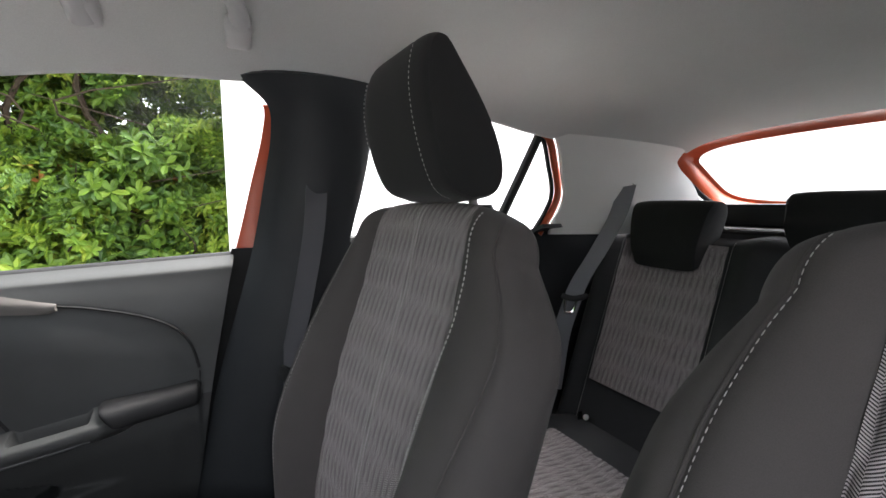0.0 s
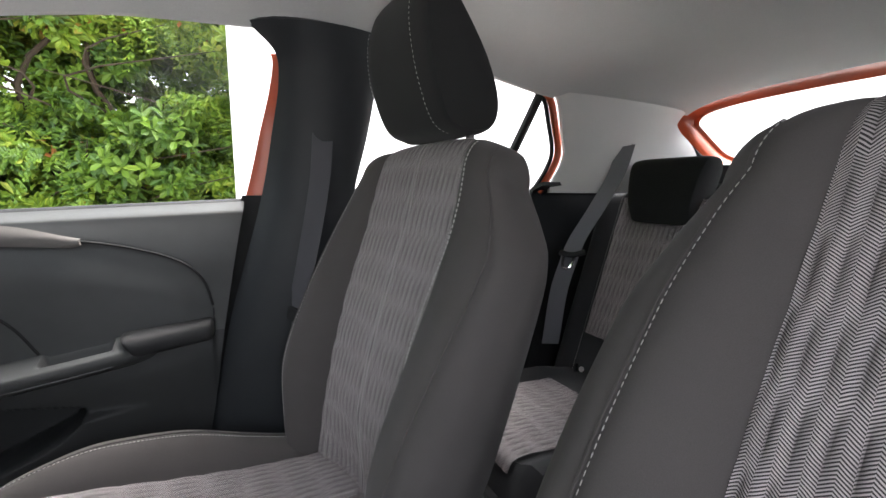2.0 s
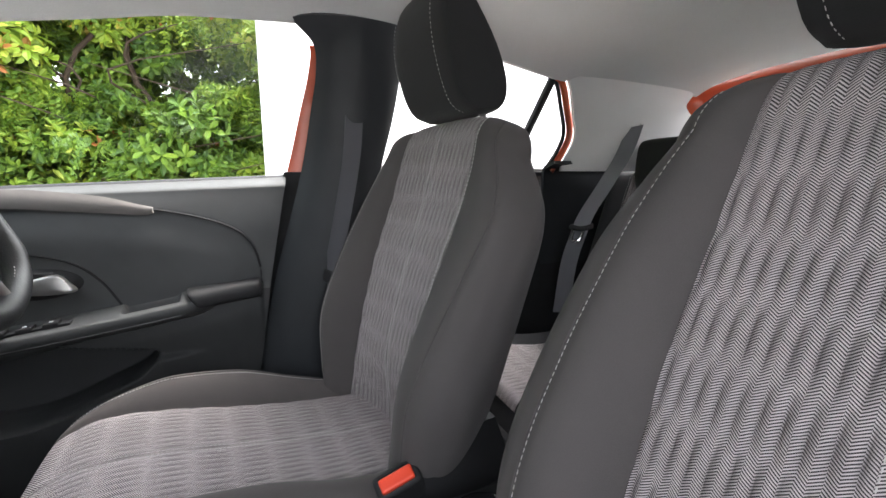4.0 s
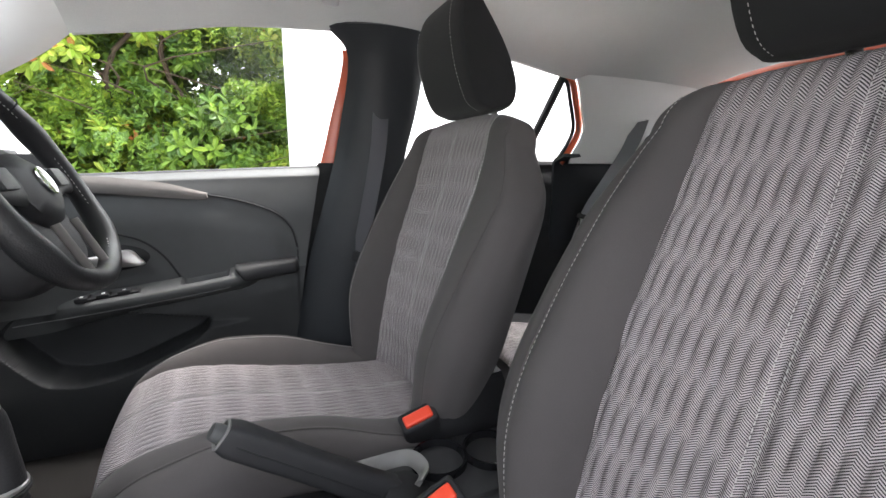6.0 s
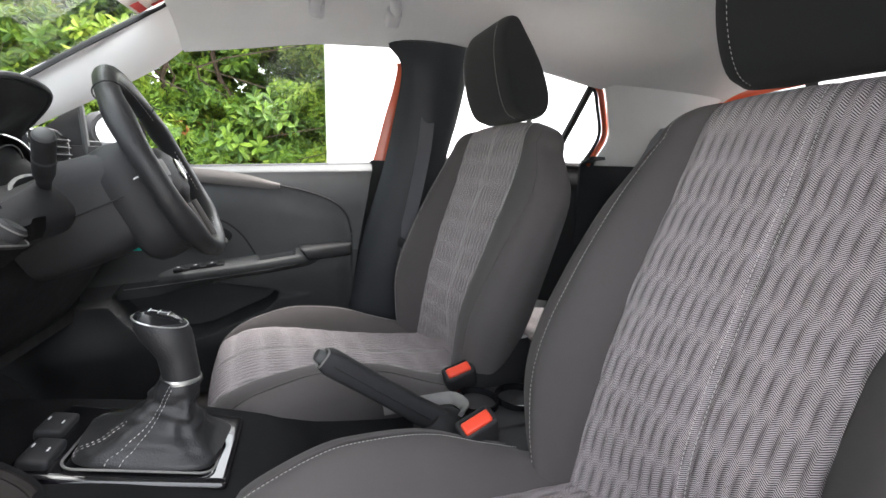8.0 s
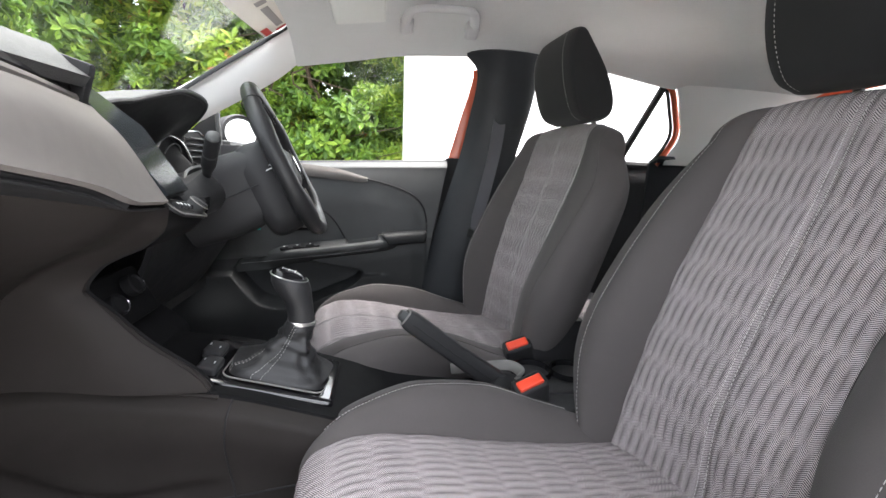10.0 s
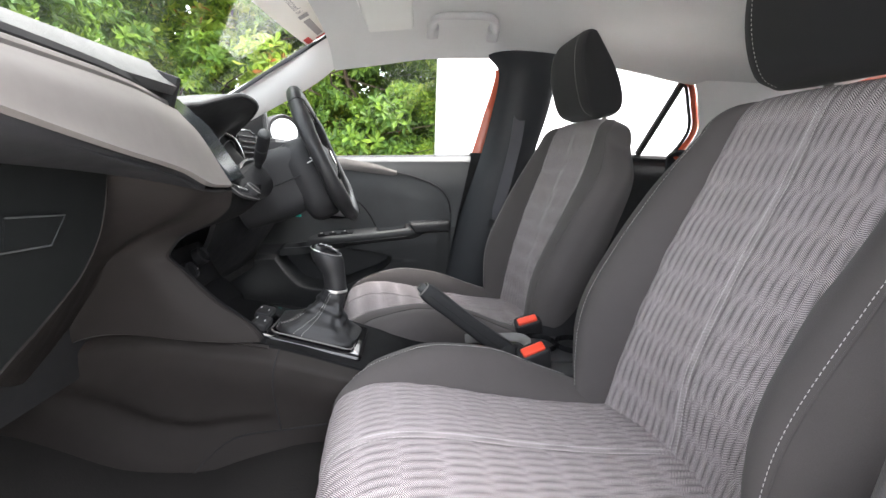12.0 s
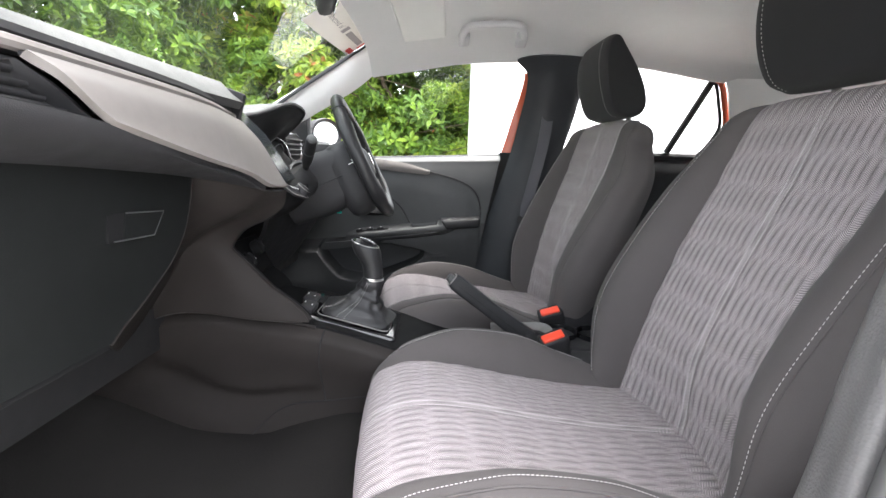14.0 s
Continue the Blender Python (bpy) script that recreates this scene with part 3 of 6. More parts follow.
    part("pillar_a_joint", f(tube(spline([(-0.942, 0.585, 1.20), (-0.950, 0.562, 1.245), (-0.953, 0.532, 1.292)], 10), 0.002, 6)), RUBBER, None, "thin joint between pillar trim and headliner", True, "joint", "structure")
    part("pillar_c_trim", f(pillar_patch(C_LEFT, C_RIGHT, 26, 0.02)), PILLAR_GREY, None, "pale grey plastic rear quarter trim", True, "pillar trim", "structure")
    ct, cb = Vector(C_LEFT[0]), Vector(C_RIGHT[0])
    part("pillar_c_joint", f(tube([ct.lerp(cb, k) - Vector((0, 0.020 * math.sin(math.pi * k) ** 0.6 + 0.0006, 0.004)) for k in lin(0.02, 0.98, 24)], 0.0018, 6)), GREYTRIM, None, "thin joint between quarter trim and headliner", True, "joint", "structure")
    # painted frame round the small rear quarter glass
    q = spline([(0.245, 0.645, 1.226), (0.280, 0.645, 1.205), (0.302, 0.648, 1.14), (0.320, 0.652, 1.07), (0.306, 0.657, 1.02), (0.265, 0.665, 0.955)], 30)
    part("quarter_paint", f(tube(q, 0.0105, 12, True, 1.0)), ORANGE, None, "orange painted frame round the quarter window", True, "body paint", "structure")
    part("quarter_seal", f(tube([p + Vector((-0.019, 0.004, 0)) for p in q], 0.006, 8)), RUBBER, None, "black rubber window seal", True, "seal", "structure")
    part("window_bar", f(tube([(0.254, 0.652, 1.224), (0.207, 0.666, 1.12), (0.138, 0.69, 0.965)], 0.0125, 8)), RUBBER, None, "black upright bar in the rear side window", True, "window bar", "structure")

for sgn in (1, -1):
    part("quarter_trim", sheet(lambda x, v: Vector((x, sgn * (0.672 - 0.05 * step(x, 0.45, 0.75) - 0.055 * step(v, 0.965, 1.0)), 0.42 + (0.985 - 0.42) * v)), lin(0.24, 0.76, 14), lin(0, 1, 40), thick=0.01), PILLAR_BLACK, None, "black plastic side trim beside the rear seat", True, "side trim", "structure")

# rear end: tailgate opening, glass, shelf
def rear_ring(k, w, h, dx):
    pts = []
    for a in [2 * math.pi * i / 72 for i in range(72)]:
        c, s = math.cos(a), math.sin(a)
        z = math.copysign(abs(s) ** 0.32, s) * (0.094 + h)
        y = math.copysign(abs(c) ** 0.32, c) * (0.572 + w) * (1 - 0.16 * max(0.0, min(1.0, (0.04 - z) / 0.125)))
        zz = 1.122 + z + 0.020 * (1 - (y / 0.56) ** 2) * (1 if z > 0 else 0)
        pts.append(Vector((0.775 + dx - 0.30 * (zz - 1.02) + 0.05 * (1 - (y / 0.56) ** 2), y, zz)))
    return pts


part("tailgate_frame", loft([rear_ring(0, 0.030, 0.018, -0.006), rear_ring(0, 0.024, 0.014, -0.010), rear_ring(0, 0.010, 0.008, 0.0), rear_ring(0, 0.000, 0.006, 0.02), rear_ring(0, -0.004, -0.004, 0.045), rear_ring(0, -0.016, -0.014, 0.05)], True, False), ORANGE, None,
     "orange painted tailgate frame round the rear window", True, "tailgate", "structure")
part("tailgate_seal", tube(rear_ring(0, 0.030, 0.020, -0.012) + [rear_ring(0, 0.030, 0.020, -0.012)[0]], 0.007, 8), RUBBER, None, "black rubber tailgate seal", True, "seal", "structure")
wr = rear_ring(0, -0.012, -0.012, 0.048)
bm = bmesh.new()
bm.faces.new([bm.verts.new(p) for p in wr])
rw = part("window_rear", bm, GLASS, None, "clear rear window glass", False, "window", "structure")
rw.visible_shadow = False
part("wall_tailgate", joined([block((0.03, 1.25, 0.50), Matrix.Translation((0.84, 0, 0.745)), 0.008), block((0.30, 1.12, 0.02), Matrix.Translation((0.69, 0, 0.965)), 0.006), block((0.17, 1.0, 0.06), Matrix.Translation((0.835, 0, 1.008)), 0.01)]), PLASTIC_SOFT, None,
     "black plastic tailgate lining and parcel shelf", True, "tailgate", "structure")
# floor: carpet rising into the footwells and up to the console
def floor_at(x, y):
    z = 0.30 + 0.22 * step(-x, 1.35, 1.65)
    foot = interp(x, [(-1.60, 0.46), (-1.459, 0.436), (-1.339, 0.406), (-1.161, 0.354), (-1.054, 0.352), (-0.961, 0.378), (-0.856, 0.399), (-0.70, 0.40), (-0.45, 0.33)])
    z += max(0.0, foot - z) * step(y, -0.42, -0.20) * (1 - step(y, 0.06, 0.25))
    return Vector((x, y, z + 0.004 * noise.noise((x * 8, y * 8, 0))))


part("floor", sheet(floor_at, lin(-1.75, 0.85, 80), lin(-0.68, 0.68, 60), thick=0.02), CARPET, None,
     "dark grey fitted carpet of the car floor", True, "floor", "structure")
for sgn in (1, -1):
    part("sill", block((2.4, 0.09, 0.12), Matrix.Translation((-0.35, sgn * 0.70, 0.30)), 0.02, 3), PLASTIC, None, "dark plastic door sill cover", True, "sill", "structure")
part("wall_bulkhead", block((0.03, 1.4, 0.75), Matrix.Translation((-1.72, 0, 0.62)), 0.01), PLASTIC_SOFT, None, "dark bulkhead behind the footwells", True, "bulkhead", "structure")


for sgn in (1, -1):
    part("wall_kick_panel", block((0.46, 0.03, 0.74), Matrix.Translation((-1.535, sgn * 0.700, 0.60)), 0.008), PLASTIC_SOFT, None, "dark plastic kick panel beside the footwell", True, "kick panel", "structure")


# windscreen
def screen_at(u, v):
    zb = 0.965
    x = -1.50 + 0.555 * u - 0.10 * (1 - v * v) * (1 - u) - 0.02 * (1 - v * v)
    return Vector((x, v * (0.635 - 0.095 * u), zb + 0.335 * u ** 0.97))


ws = part("window_windscreen", sheet(screen_at, lin(0, 1, 16), lin(-1, 1, 25)), WSGLASS, None, "curved clear windscreen", True, "windscreen", "structure")
ws.visible_shadow = False
half = spline([(u, v, 0) for u, v in ((0.0, 0.972), (0.39, 0.975), (0.66, 0.975), (0.86, 0.985), (0.955, 0.985), (1.005, 0.93), (1.02, 0.80), (1.025, 0.5), (1.03, 0.02))], 60)
edge = [(p.x, p.y) for p in half] + [(p.x, -p.y) for p in half[::-1]]
part("windscreen_border", tube([screen_at(u, v) + Vector((0.008, 0, -0.008)) for u, v in edge], 0.0095, 6, True, 0.5), RUBBER, None, "black printed border round the windscreen", True, "border", "structure")


# side glass
def side_glass(name, poly, label):
    bm = bmesh.new()
    bm.faces.new([bm.verts.new(p) for p in poly])
    g = part(name, bm, GLASS, None, label, False, "window", "structure")
    g.visible_shadow = False


side_glass("window_1", [(-1.32, 0.725, 0.90), (-0.46, 0.725, 0.92), (-0.44, 0.615, 1.265), (-0.65, 0.62, 1.262), (-0.95, 0.645, 1.215)], "clear driver's door window glass")
for s in (1, -1):
    side_glass("window_2", [(-0.30, s * 0.715, 0.92), (0.12, s * 0.705, 0.93), (0.24, s * 0.665, 1.22), (-0.24, s * 0.63, 1.27)], "clear rear door window glass")
    side_glass("window_3", [(0.13, s * 0.70, 0.95), (0.27, s * 0.68, 0.98), (0.31, s * 0.67, 1.10), (0.28, s * 0.66, 1.21), (0.24, s * 0.66, 1.22)], "small clear rear quarter window glass")


# driver's door panel ------------------------------------------------------------
def door_edge(z):
    return interp(z, [(0.30, -0.64), (0.46, -0.575), (0.70, -0.532), (0.94, -0.485)])


def leaf_line(x):
    """Height of the upper border of the door's recessed middle panel."""
    return interp(x, [(-1.35, 0.885), (-0.98, 0.880), (-0.80, 0.874), (-0.745, 0.868), (-0.66, 0.848), (-0.60, 0.822), (-0.567, 0.785), (-0.553, 0.73), (-0.55, 0.66)])


def arm_top(x):
    return interp(x, [(-1.2, 0.625), (-1.02, 0.642), (-0.80, 0.668), (-0.55, 0.706)])


def door_y(x, z):
    y = 0.700 - 0.036 * step(0.945 - z, -0.008, 0.024) - 0.019 * step(0.94 - z, 0.0, 0.13)
    # recessed middle panel below the swept line
    ll = leaf_line(x)
    y += 0.005 * step(ll - z, -0.004, 0.010) * step(-0.5495 - x, 0.0, 0.010)
    y -= 0.006 * step(ll - z, 0.015, 0.08) * step(-0.56 - x, 0, 0.05)
    # swelling behind and under the armrest
    at = arm_top(x)
    y -= 0.012 * step(at - z, 0.0, 0.08)
    # map pocket: a wedge whose front lip swells towards the cabin
    zt = interp(x, [(-1.170, 0.572), (-1.14, 0.600), (-1.06, 0.606), (-0.98, 0.602), (-0.88, 0.585), (-0.762, 0.565)])
    zb = interp(x, [(-1.170, 0.562), (-1.128, 0.507), (-1.079, 0.466), (-1.02, 0.456), (-0.965, 0.462), (-0.864, 0.499), (-0.80, 0.527), (-0.765, 0.556)])
    inn = step(z, zb - 0.004, zb + 0.010) * (1 - step(z, zt - 0.006, zt + 0.006)) * (1 - step(x, -0.78, -0.762)) * step(x, -1.175, -1.155)
    y += 0.060 * inn
    y -= 0.030 * step(zb + 0.006 - z, 0.0, 0.012) * (1 - step(x, -0.82, -0.66)) + 0.012 * step(0.54 - z, 0, 0.12)
    y -= 0.03 * step(-x, 1.12, 1.3) * step(0.62 - z, 0, 0.2)
    return y


door = thing("door", (-0.9, 0.70, 0.30), "dark grey driver's door panel, shut, with an armrest and map pocket", "car door")


def belt_top(x):
    return 0.937 + 0.045 * (x + 0.48)


def door_pt(u, z, lift=0.0):
    x1 = door_edge(z)
    x = -1.38 + (x1 + 1.38) * u
    return Vector((x, door_y(x, z) - lift, z + (belt_top(x) - 0.945) * step(z, 0.87, 0.945)))


def door_split(u, v, low):
    """v runs up either the hard lower panel or the soft upper one, which meet behind the armrest."""
    z = 0.66
    for _ in range(3):
        z = arm_top(-1.38 + (door_edge(z) + 1.38) * u) - 0.024
    return door_pt(u, 0.30 + (z - 0.30) * v if low else z + (0.945 - z) * v)


panel = part("panel", sheet(lambda u, v: door_split(u, v, False), lin(0, 1, 200), lin(0, 1, 90)), PLASTIC, door, "dark grey grained upper door panel")
part("lower_panel", sheet(lambda u, v: door_split(u, v, True), lin(0, 1, 240), lin(0, 1, 120)), DOORLOW, door, "black hard plastic lower door panel with a pocket")
# black triangle between the door glass and the windscreen pillar, with its upright frame
part("mirror_sail", outline([(-1.36, 0.935), (-1.205, 0.930), (-1.205, 1.062), (-1.225, 1.056)], 0.012, Matrix.Translation((0, 0.690, 0)) @ pose(0, 0, 0, 90, 0, 0), 0.003), RUBBER, door, "black triangular mirror base")
part("sail_frame", tube([(-1.203, 0.676, 0.925), (-1.203, 0.668, 1.066)], 0.0075, 8), PLASTIC, door)

part("belt_roll", tube([(x, 0.706, belt_top(x) - 0.007) for x in lin(-1.38, -0.487, 30)], 0.013, 10), PLASTIC_SOFT, door, "soft rounded upper edge of the door")
part("shut_face", joined([sheet(lambda z, v: Vector((door_edge(z), door_y(door_edge(z), z) + 0.09 * v, z)), lin(0.30, 0.945, 20), lin(0, 1, 3))]), RUBBER, door)
part("outer_skin", block((0.95, 0.012, 0.56), Matrix.Translation((-0.94, 0.79, 0.56)), 0.004), ORANGE, door, "orange painted outer skin")
part("glass_seal", tube([(x, 0.722, belt_top(x) - 0.010) for x in lin(-1.38, -0.487, 20)], 0.007, 8), RUBBER, door)


def trim_leaf(u, v):
    x = -1.30 + (-0.750 + 1.30) * u
    w = interp(x, [(-1.30, 0.030), (-1.0, 0.032), (-0.86, 0.030), (-0.80, 0.022), (-0.762, 0.010), (-0.75, 0.002)])
    zt = interp(x, [(-1.30, 0.915), (-1.0, 0.912), (-0.85, 0.898), (-0.75, 0.870)])
    z = zt - w * v
    return Vector((x, door_y(x, z) - 0.004 - 0.003 * math.sin(math.pi * v), z))


part("trim_strip", sheet(trim_leaf, lin(0, 1, 50), lin(0, 1, 9), thick=0.006), SATIN, door, "satin champagne decorative strip")
part("panel_joint", tube([Vector((x, door_y(x, leaf_line(x) + 0.004) - 0.0004, leaf_line(x))) for x in lin(-1.1, -0.5535, 110)] + [Vector((-0.552, 0.648, z)) for z in lin(0.735, 0.69, 6)], 0.0027, 6), RUBBER, door)
# armrest: a swept shelf with a pull slot, and the padded elbow rest behind it
def shelf(x, k):
    """Section of the armrest at x, k from the panel over the top and round the lip back under."""
    at = arm_top(x)
    grow = step(x, -1.10, -0.975)
    out = 0.058 * grow * (1 - step(x, -0.70, -0.62))
    sec = [(0.000, 0.012), (0.3, 0.006), (0.82, -0.004), (0.97, -0.009), (1.0, -0.018), (0.95, -0.026), (0.78, -0.034), (0.35, -0.046), (0.0, -0.058)]
    a, b = interp(k, [(m / 8, q[0]) for m, q in enumerate(sec)]), interp(k, [(m / 8, q[1]) for m, q in enumerate(sec)])
    pit = step(x, -0.818, -0.806) * (1 - step(x, -0.722, -0.712)) * step(k, 0.05, 0.09) * (1 - step(k, 0.19, 0.23))
    return Vector((x, 0.652 - out * a, at + b - 0.012 * (1 - grow) - 0.026 * pit))


arm = part("armrest", sheet(shelf, lin(-1.22, -0.62, 170), [0.0, 0.04, 0.055, 0.07, 0.09, 0.12, 0.15, 0.18, 0.20, 0.215, 0.23, 0.26] + lin(0.30, 1, 22)), PLASTIC, door, "dark grained armrest")
part("arm_line", tube([shelf(x, 0.70) + Vector((0, -0.0006, 0)) for x in lin(-1.15, -0.712, 40)], 0.0011, 6), PALE_EDGE, arm, "thin pale line under the armrest")
rings = []
for t in lin(0, 1, 40):
    top, low = 0.699 + 0.010 * t, 0.655 + 0.012 * t
    k = (1 - abs(2 * t - 1) ** 24) ** 0.3 if 0 < t < 1 else 0.55
    r = []
    for a in [2 * math.pi * i / 28 for i in range(28)]:
        z = (top + low) / 2 + (top - low) / 2 * k * math.copysign(abs(math.sin(a)) ** 0.6, math.sin(a))
        x = -0.707 + 0.154 * t + 0.026 * (1 - (z - low) / (top - low)) * (1 - t)
        r.append(Vector((x, 0.650 - (0.056 - 0.020 * t) * k * math.copysign(abs(math.cos(a)) ** 0.6, math.cos(a)), z)))
    rings.append(r)
part("elbow_rest", loft(rings), PLASTIC_SOFT, door, "soft black padded elbow rest")
sw = part("switch_plate", block((0.120, 0.036, 0.006), Matrix.Translation((-0.958, 0.626, 0.6500)) @ pose(0, 0, 0, 6, -7, 0), 0.0028), PLASTIC_SOFT, door, "black window switch plate")
for k in range(3):
    part("switch", block((0.026, 0.022, 0.012), Matrix.Translation((-0.928 - 0.040 * k, 0.618, 0.6555 - 0.005 * k)) @ pose(0, 0, 0, 6, -7, 0), 0.004), PLASTIC_SOFT, sw)
    part("switch_mark", block((0.006, 0.004, 0.001), Matrix.Translation((-0.928 - 0.040 * k, 0.614, 0.6620 - 0.005 * k)) @ pose(0, 0, 0, 6, -7, 0), 0), WHITE, sw)
# inner handle in its bezel
bez = part("handle_recess", turned([(0.001, 0.012), (0.040, 0.010), (0.052, 0.002), (0.058, 0.0)], Matrix.Translation((-0.955, 0.6445, 0.730)) @ pose(0, 0, 0, 90, 0, 0) @ Matrix.Diagonal((1.35, 0.55, 1, 1)), 36), RUBBER, door, "black handle recess")
SW = spline([(-1.10, 0.655, 0.790), (-1.00, 0.655, 0.794), (-0.937, 0.655, 0.784), (-0.888, 0.655, 0.764), (-0.850, 0.653, 0.726), (-0.822, 0.650, 0.676)], 40)
part("handle_swoop", tube([Vector((p.x, door_y(p.x, p.z) - 0.0012, p.z)) for p in SW], 0.0026, 6), RUBBER, door)
hout = spline([(-1.01, 0.733, 0), (-0.96, 0.741, 0), (-0.925, 0.749, 0), (-0.908, 0.744, 0), (-0.896, 0.728, 0), (-0.889, 0.714, 0), (-0.91, 0.710, 0), (-0.95, 0.7105, 0), (-1.01, 0.716, 0)], 40)
rings = [[Vector((-0.945 + (p.x + 0.945) * k, d, 0.727 + (p.y - 0.727) * k)) for p in hout] for k, d in ((1.0, 0.640), (1.0, 0.632), (0.93, 0.627), (0.70, 0.6245), (0.25, 0.624))]
part("handle", loft(rings), HANDLE, bez, "satin chrome door handle")

pd = thing("passenger_door", (-1.30, -0.72, 0.30), "passenger door standing wide open, dark inside, orange outside", "car door")
PDM = Matrix.Translation((-1.30, -0.72, 0)) @ pose(0, 0, 0, 0, 0, 16)
part("panel", block((0.05, 0.95, 0.64), PDM @ Matrix.Translation((0.02, -0.48, 0.62)), 0.015, 3), PLASTIC, pd)
part("outer_skin", block((0.03, 0.97, 0.66), PDM @ Matrix.Translation((-0.025, -0.48, 0.62)), 0.01, 2), ORANGE, pd)
part("armrest", block((0.06, 0.50, 0.05), PDM @ Matrix.Translation((0.06, -0.55, 0.66)), 0.015, 3), PLASTIC_SOFT, pd)

# door mirror outside
dm = thing("door_mirror", (-1.27, 0.90, 0.95), "orange door mirror with bright mirror glass", "door mirror")
part("housing", turned([(0.001, -0.07), (0.045, -0.06), (0.075, -0.02), (0.082, 0.02), (0.078, 0.03), (0.072, 0.02), (0.001, 0.018)], Matrix.Translation((-1.215, 0.87, 1.005)) @ pose(0, 0, 0, 0, 90, -32) @ Matrix.Diagonal((0.80, 1.05, 1, 1))), PLASTIC_SOFT, dm)
part("mirror_glass", turned([(0.001, 0.024), (0.062, 0.024), (0.062, 0.021), (0.001, 0.021)], Matrix.Translation((-1.215, 0.87, 1.005)) @ pose(0, 0, 0, 0, 90, -32) @ Matrix.Diagonal((0.80, 1.05, 1, 1))), MIRROR, dm)
part("stem", block((0.05, 0.16, 0.04), Matrix.Translation((-1.21, 0.80, 0.955)), 0.012), PLASTIC_SOFT, dm)

# rear door panels
for s in (1, -1):
    rd = thing("rear_door", (-0.05, s * 0.70, 0.30), "dark grey rear door panel, shut", "car door", "rear doors")

    def rear_door(x, z, s=s):
        return Vector((x, s * (0.715 - 0.02 * step(0.95 - z, 0, 0.06) - 0.015 * step(0.75 - z, 0, 0.1)), z))
    part("panel", sheet(rear_door, lin(-0.36, 0.42, 30), lin(0.30, 0.955, 30), thick=0.02), PLASTIC_SOFT, rd)
    part("belt_roll", tube([(x, s * 0.700, 0.952) for x in lin(-0.36, 0.30, 14)], 0.014, 8), PLASTIC_SOFT, rd)
    part("outer_skin", block((0.80, 0.012, 0.66), Matrix.Translation((0.05, s * 0.79, 0.60)), 0.004), ORANGE, rd)

# front seats ---------------------------------------------------------------------
class Seat:
    """Cloth seat: backrest over (along the back, across, out of the back), cushion over (along, across, up)."""

    def __init__(self, x, y, z, lean, narrow=0.0):
        self.narrow = narrow
        self.base = Vector((x, y, z))
        c, s = math.cos(radians(lean)), math.sin(radians(lean))
        self.up, self.out = Vector((s, 0, c)), Vector((-c, 0, s))

    def back(self, q, seg, t, side):
        A0 = 0.560
        a, phi = (q, 0.0) if q <= A0 else (A0, (q - A0) / 0.06 * math.pi / 2)
        wi = interp(a, [(0, 0.146), (0.3, 0.150), (0.56, 0.138)])
        ws = interp(a, [(-0.05, 0.165), (0, 0.176), (0.05, 0.196), (0.12, 0.213), (0.25, 0.222), (0.42, 0.214), (0.52, 0.198), (0.56, 0.185)])
        W = interp(a, [(-0.05, 0.180), (0, 0.198), (0.05, 0.230), (0.12, 0.258), (0.25, 0.270), (0.40, 0.262), (0.50, 0.240), (0.56, 0.215)])
        nb = interp(a, [(-0.03, 0.040), (0.06, 0.062), (0.16, 0.078), (0.30, 0.060), (0.45, 0.030), (0.56, 0.012)])
        nb_i = 0.012 * math.sin(math.pi * min(1, max(0, a / 0.45)))
        depth = interp(a, [(0, -0.12), (0.3, -0.140), (0.5, -0.115), (0.56, -0.095)])
        if self.narrow:
            depth = interp(a, [(0, -0.045), (0.3, -0.052), (0.5, -0.060), (0.56, -0.060)])
        if side < 0 or t < 0 and seg in ("insert", "rear"):
            wi *= 1 - self.narrow * (1 - 0.6 * step(a, 0.15, 0.5))
            ws *= 1 - self.narrow * (0.75 * (1 - step(a, 0.05, 0.40)) - 0.35 * step(a, 0.35, 0.56))
            if self.narrow:
                ws = interp(a, [(-0.05, 0.180), (0, 0.198), (0.05, 0.214), (0.20, 0.230), (0.30, 0.244), (0.42, 0.258), (0.50, 0.236), (0.56, 0.198)])
                W = interp(a, [(-0.05, 0.190), (0, 0.216), (0.05, 0.240), (0.12, 0.262), (0.20, 0.276), (0.40, 0.288), (0.47, 0.278), (0.52, 0.254), (0.56, 0.220)])
            else:
                wi = interp(a, [(-0.05, 0.160), (0.04, 0.155), (0.09, 0.138), (0.14, 0.124), (0.20, 0.118), (0.29, 0.119), (0.35, 0.128), (0.42, 0.134), (0.56, 0.134)])
                ws = interp(a, [(-0.05, 0.190), (0.05, 0.203), (0.12, 0.202), (0.40, 0.203), (0.50, 0.196), (0.56, 0.185)])
        if seg == "insert":
            y = wi * t
            n = nb_i - 0.030 * (1 - t * t) * step(0.16 - a, 0, 0.16) - 0.004 * (1 - t * t) - 0.0035 * math.exp(-((abs(t) - 1) / 0.05) ** 2) - 0.003 * math.exp(-(t / 0.045) ** 2)
        elif seg == "bolster":
            y = side * (wi + (ws - wi) * t)
            n = nb_i + (nb - nb_i) * math.sin(math.pi / 2 * t ** 0.85) + 0.006 * math.sin(math.pi * t) - 0.003 * (math.exp(-(t / 0.10) ** 2) + math.exp(-((t - 1) / 0.07) ** 2))
        elif seg == "side":
            if t < 0.4:
                f = t / 0.4 * math.pi / 2
                y = ws + (W - ws) * math.sin(f)
                n = nb - 0.045 * (1 - math.cos(f))
                n -= 0.003 * math.exp(-(t / 0.05) ** 2)
            else:
                k = (t - 0.4) / 0.6
                y = W - 0.018 * k ** 2 + 0.004 * math.sin(math.pi * k)
                n = (nb - 0.045) * (1 - k) + depth * k
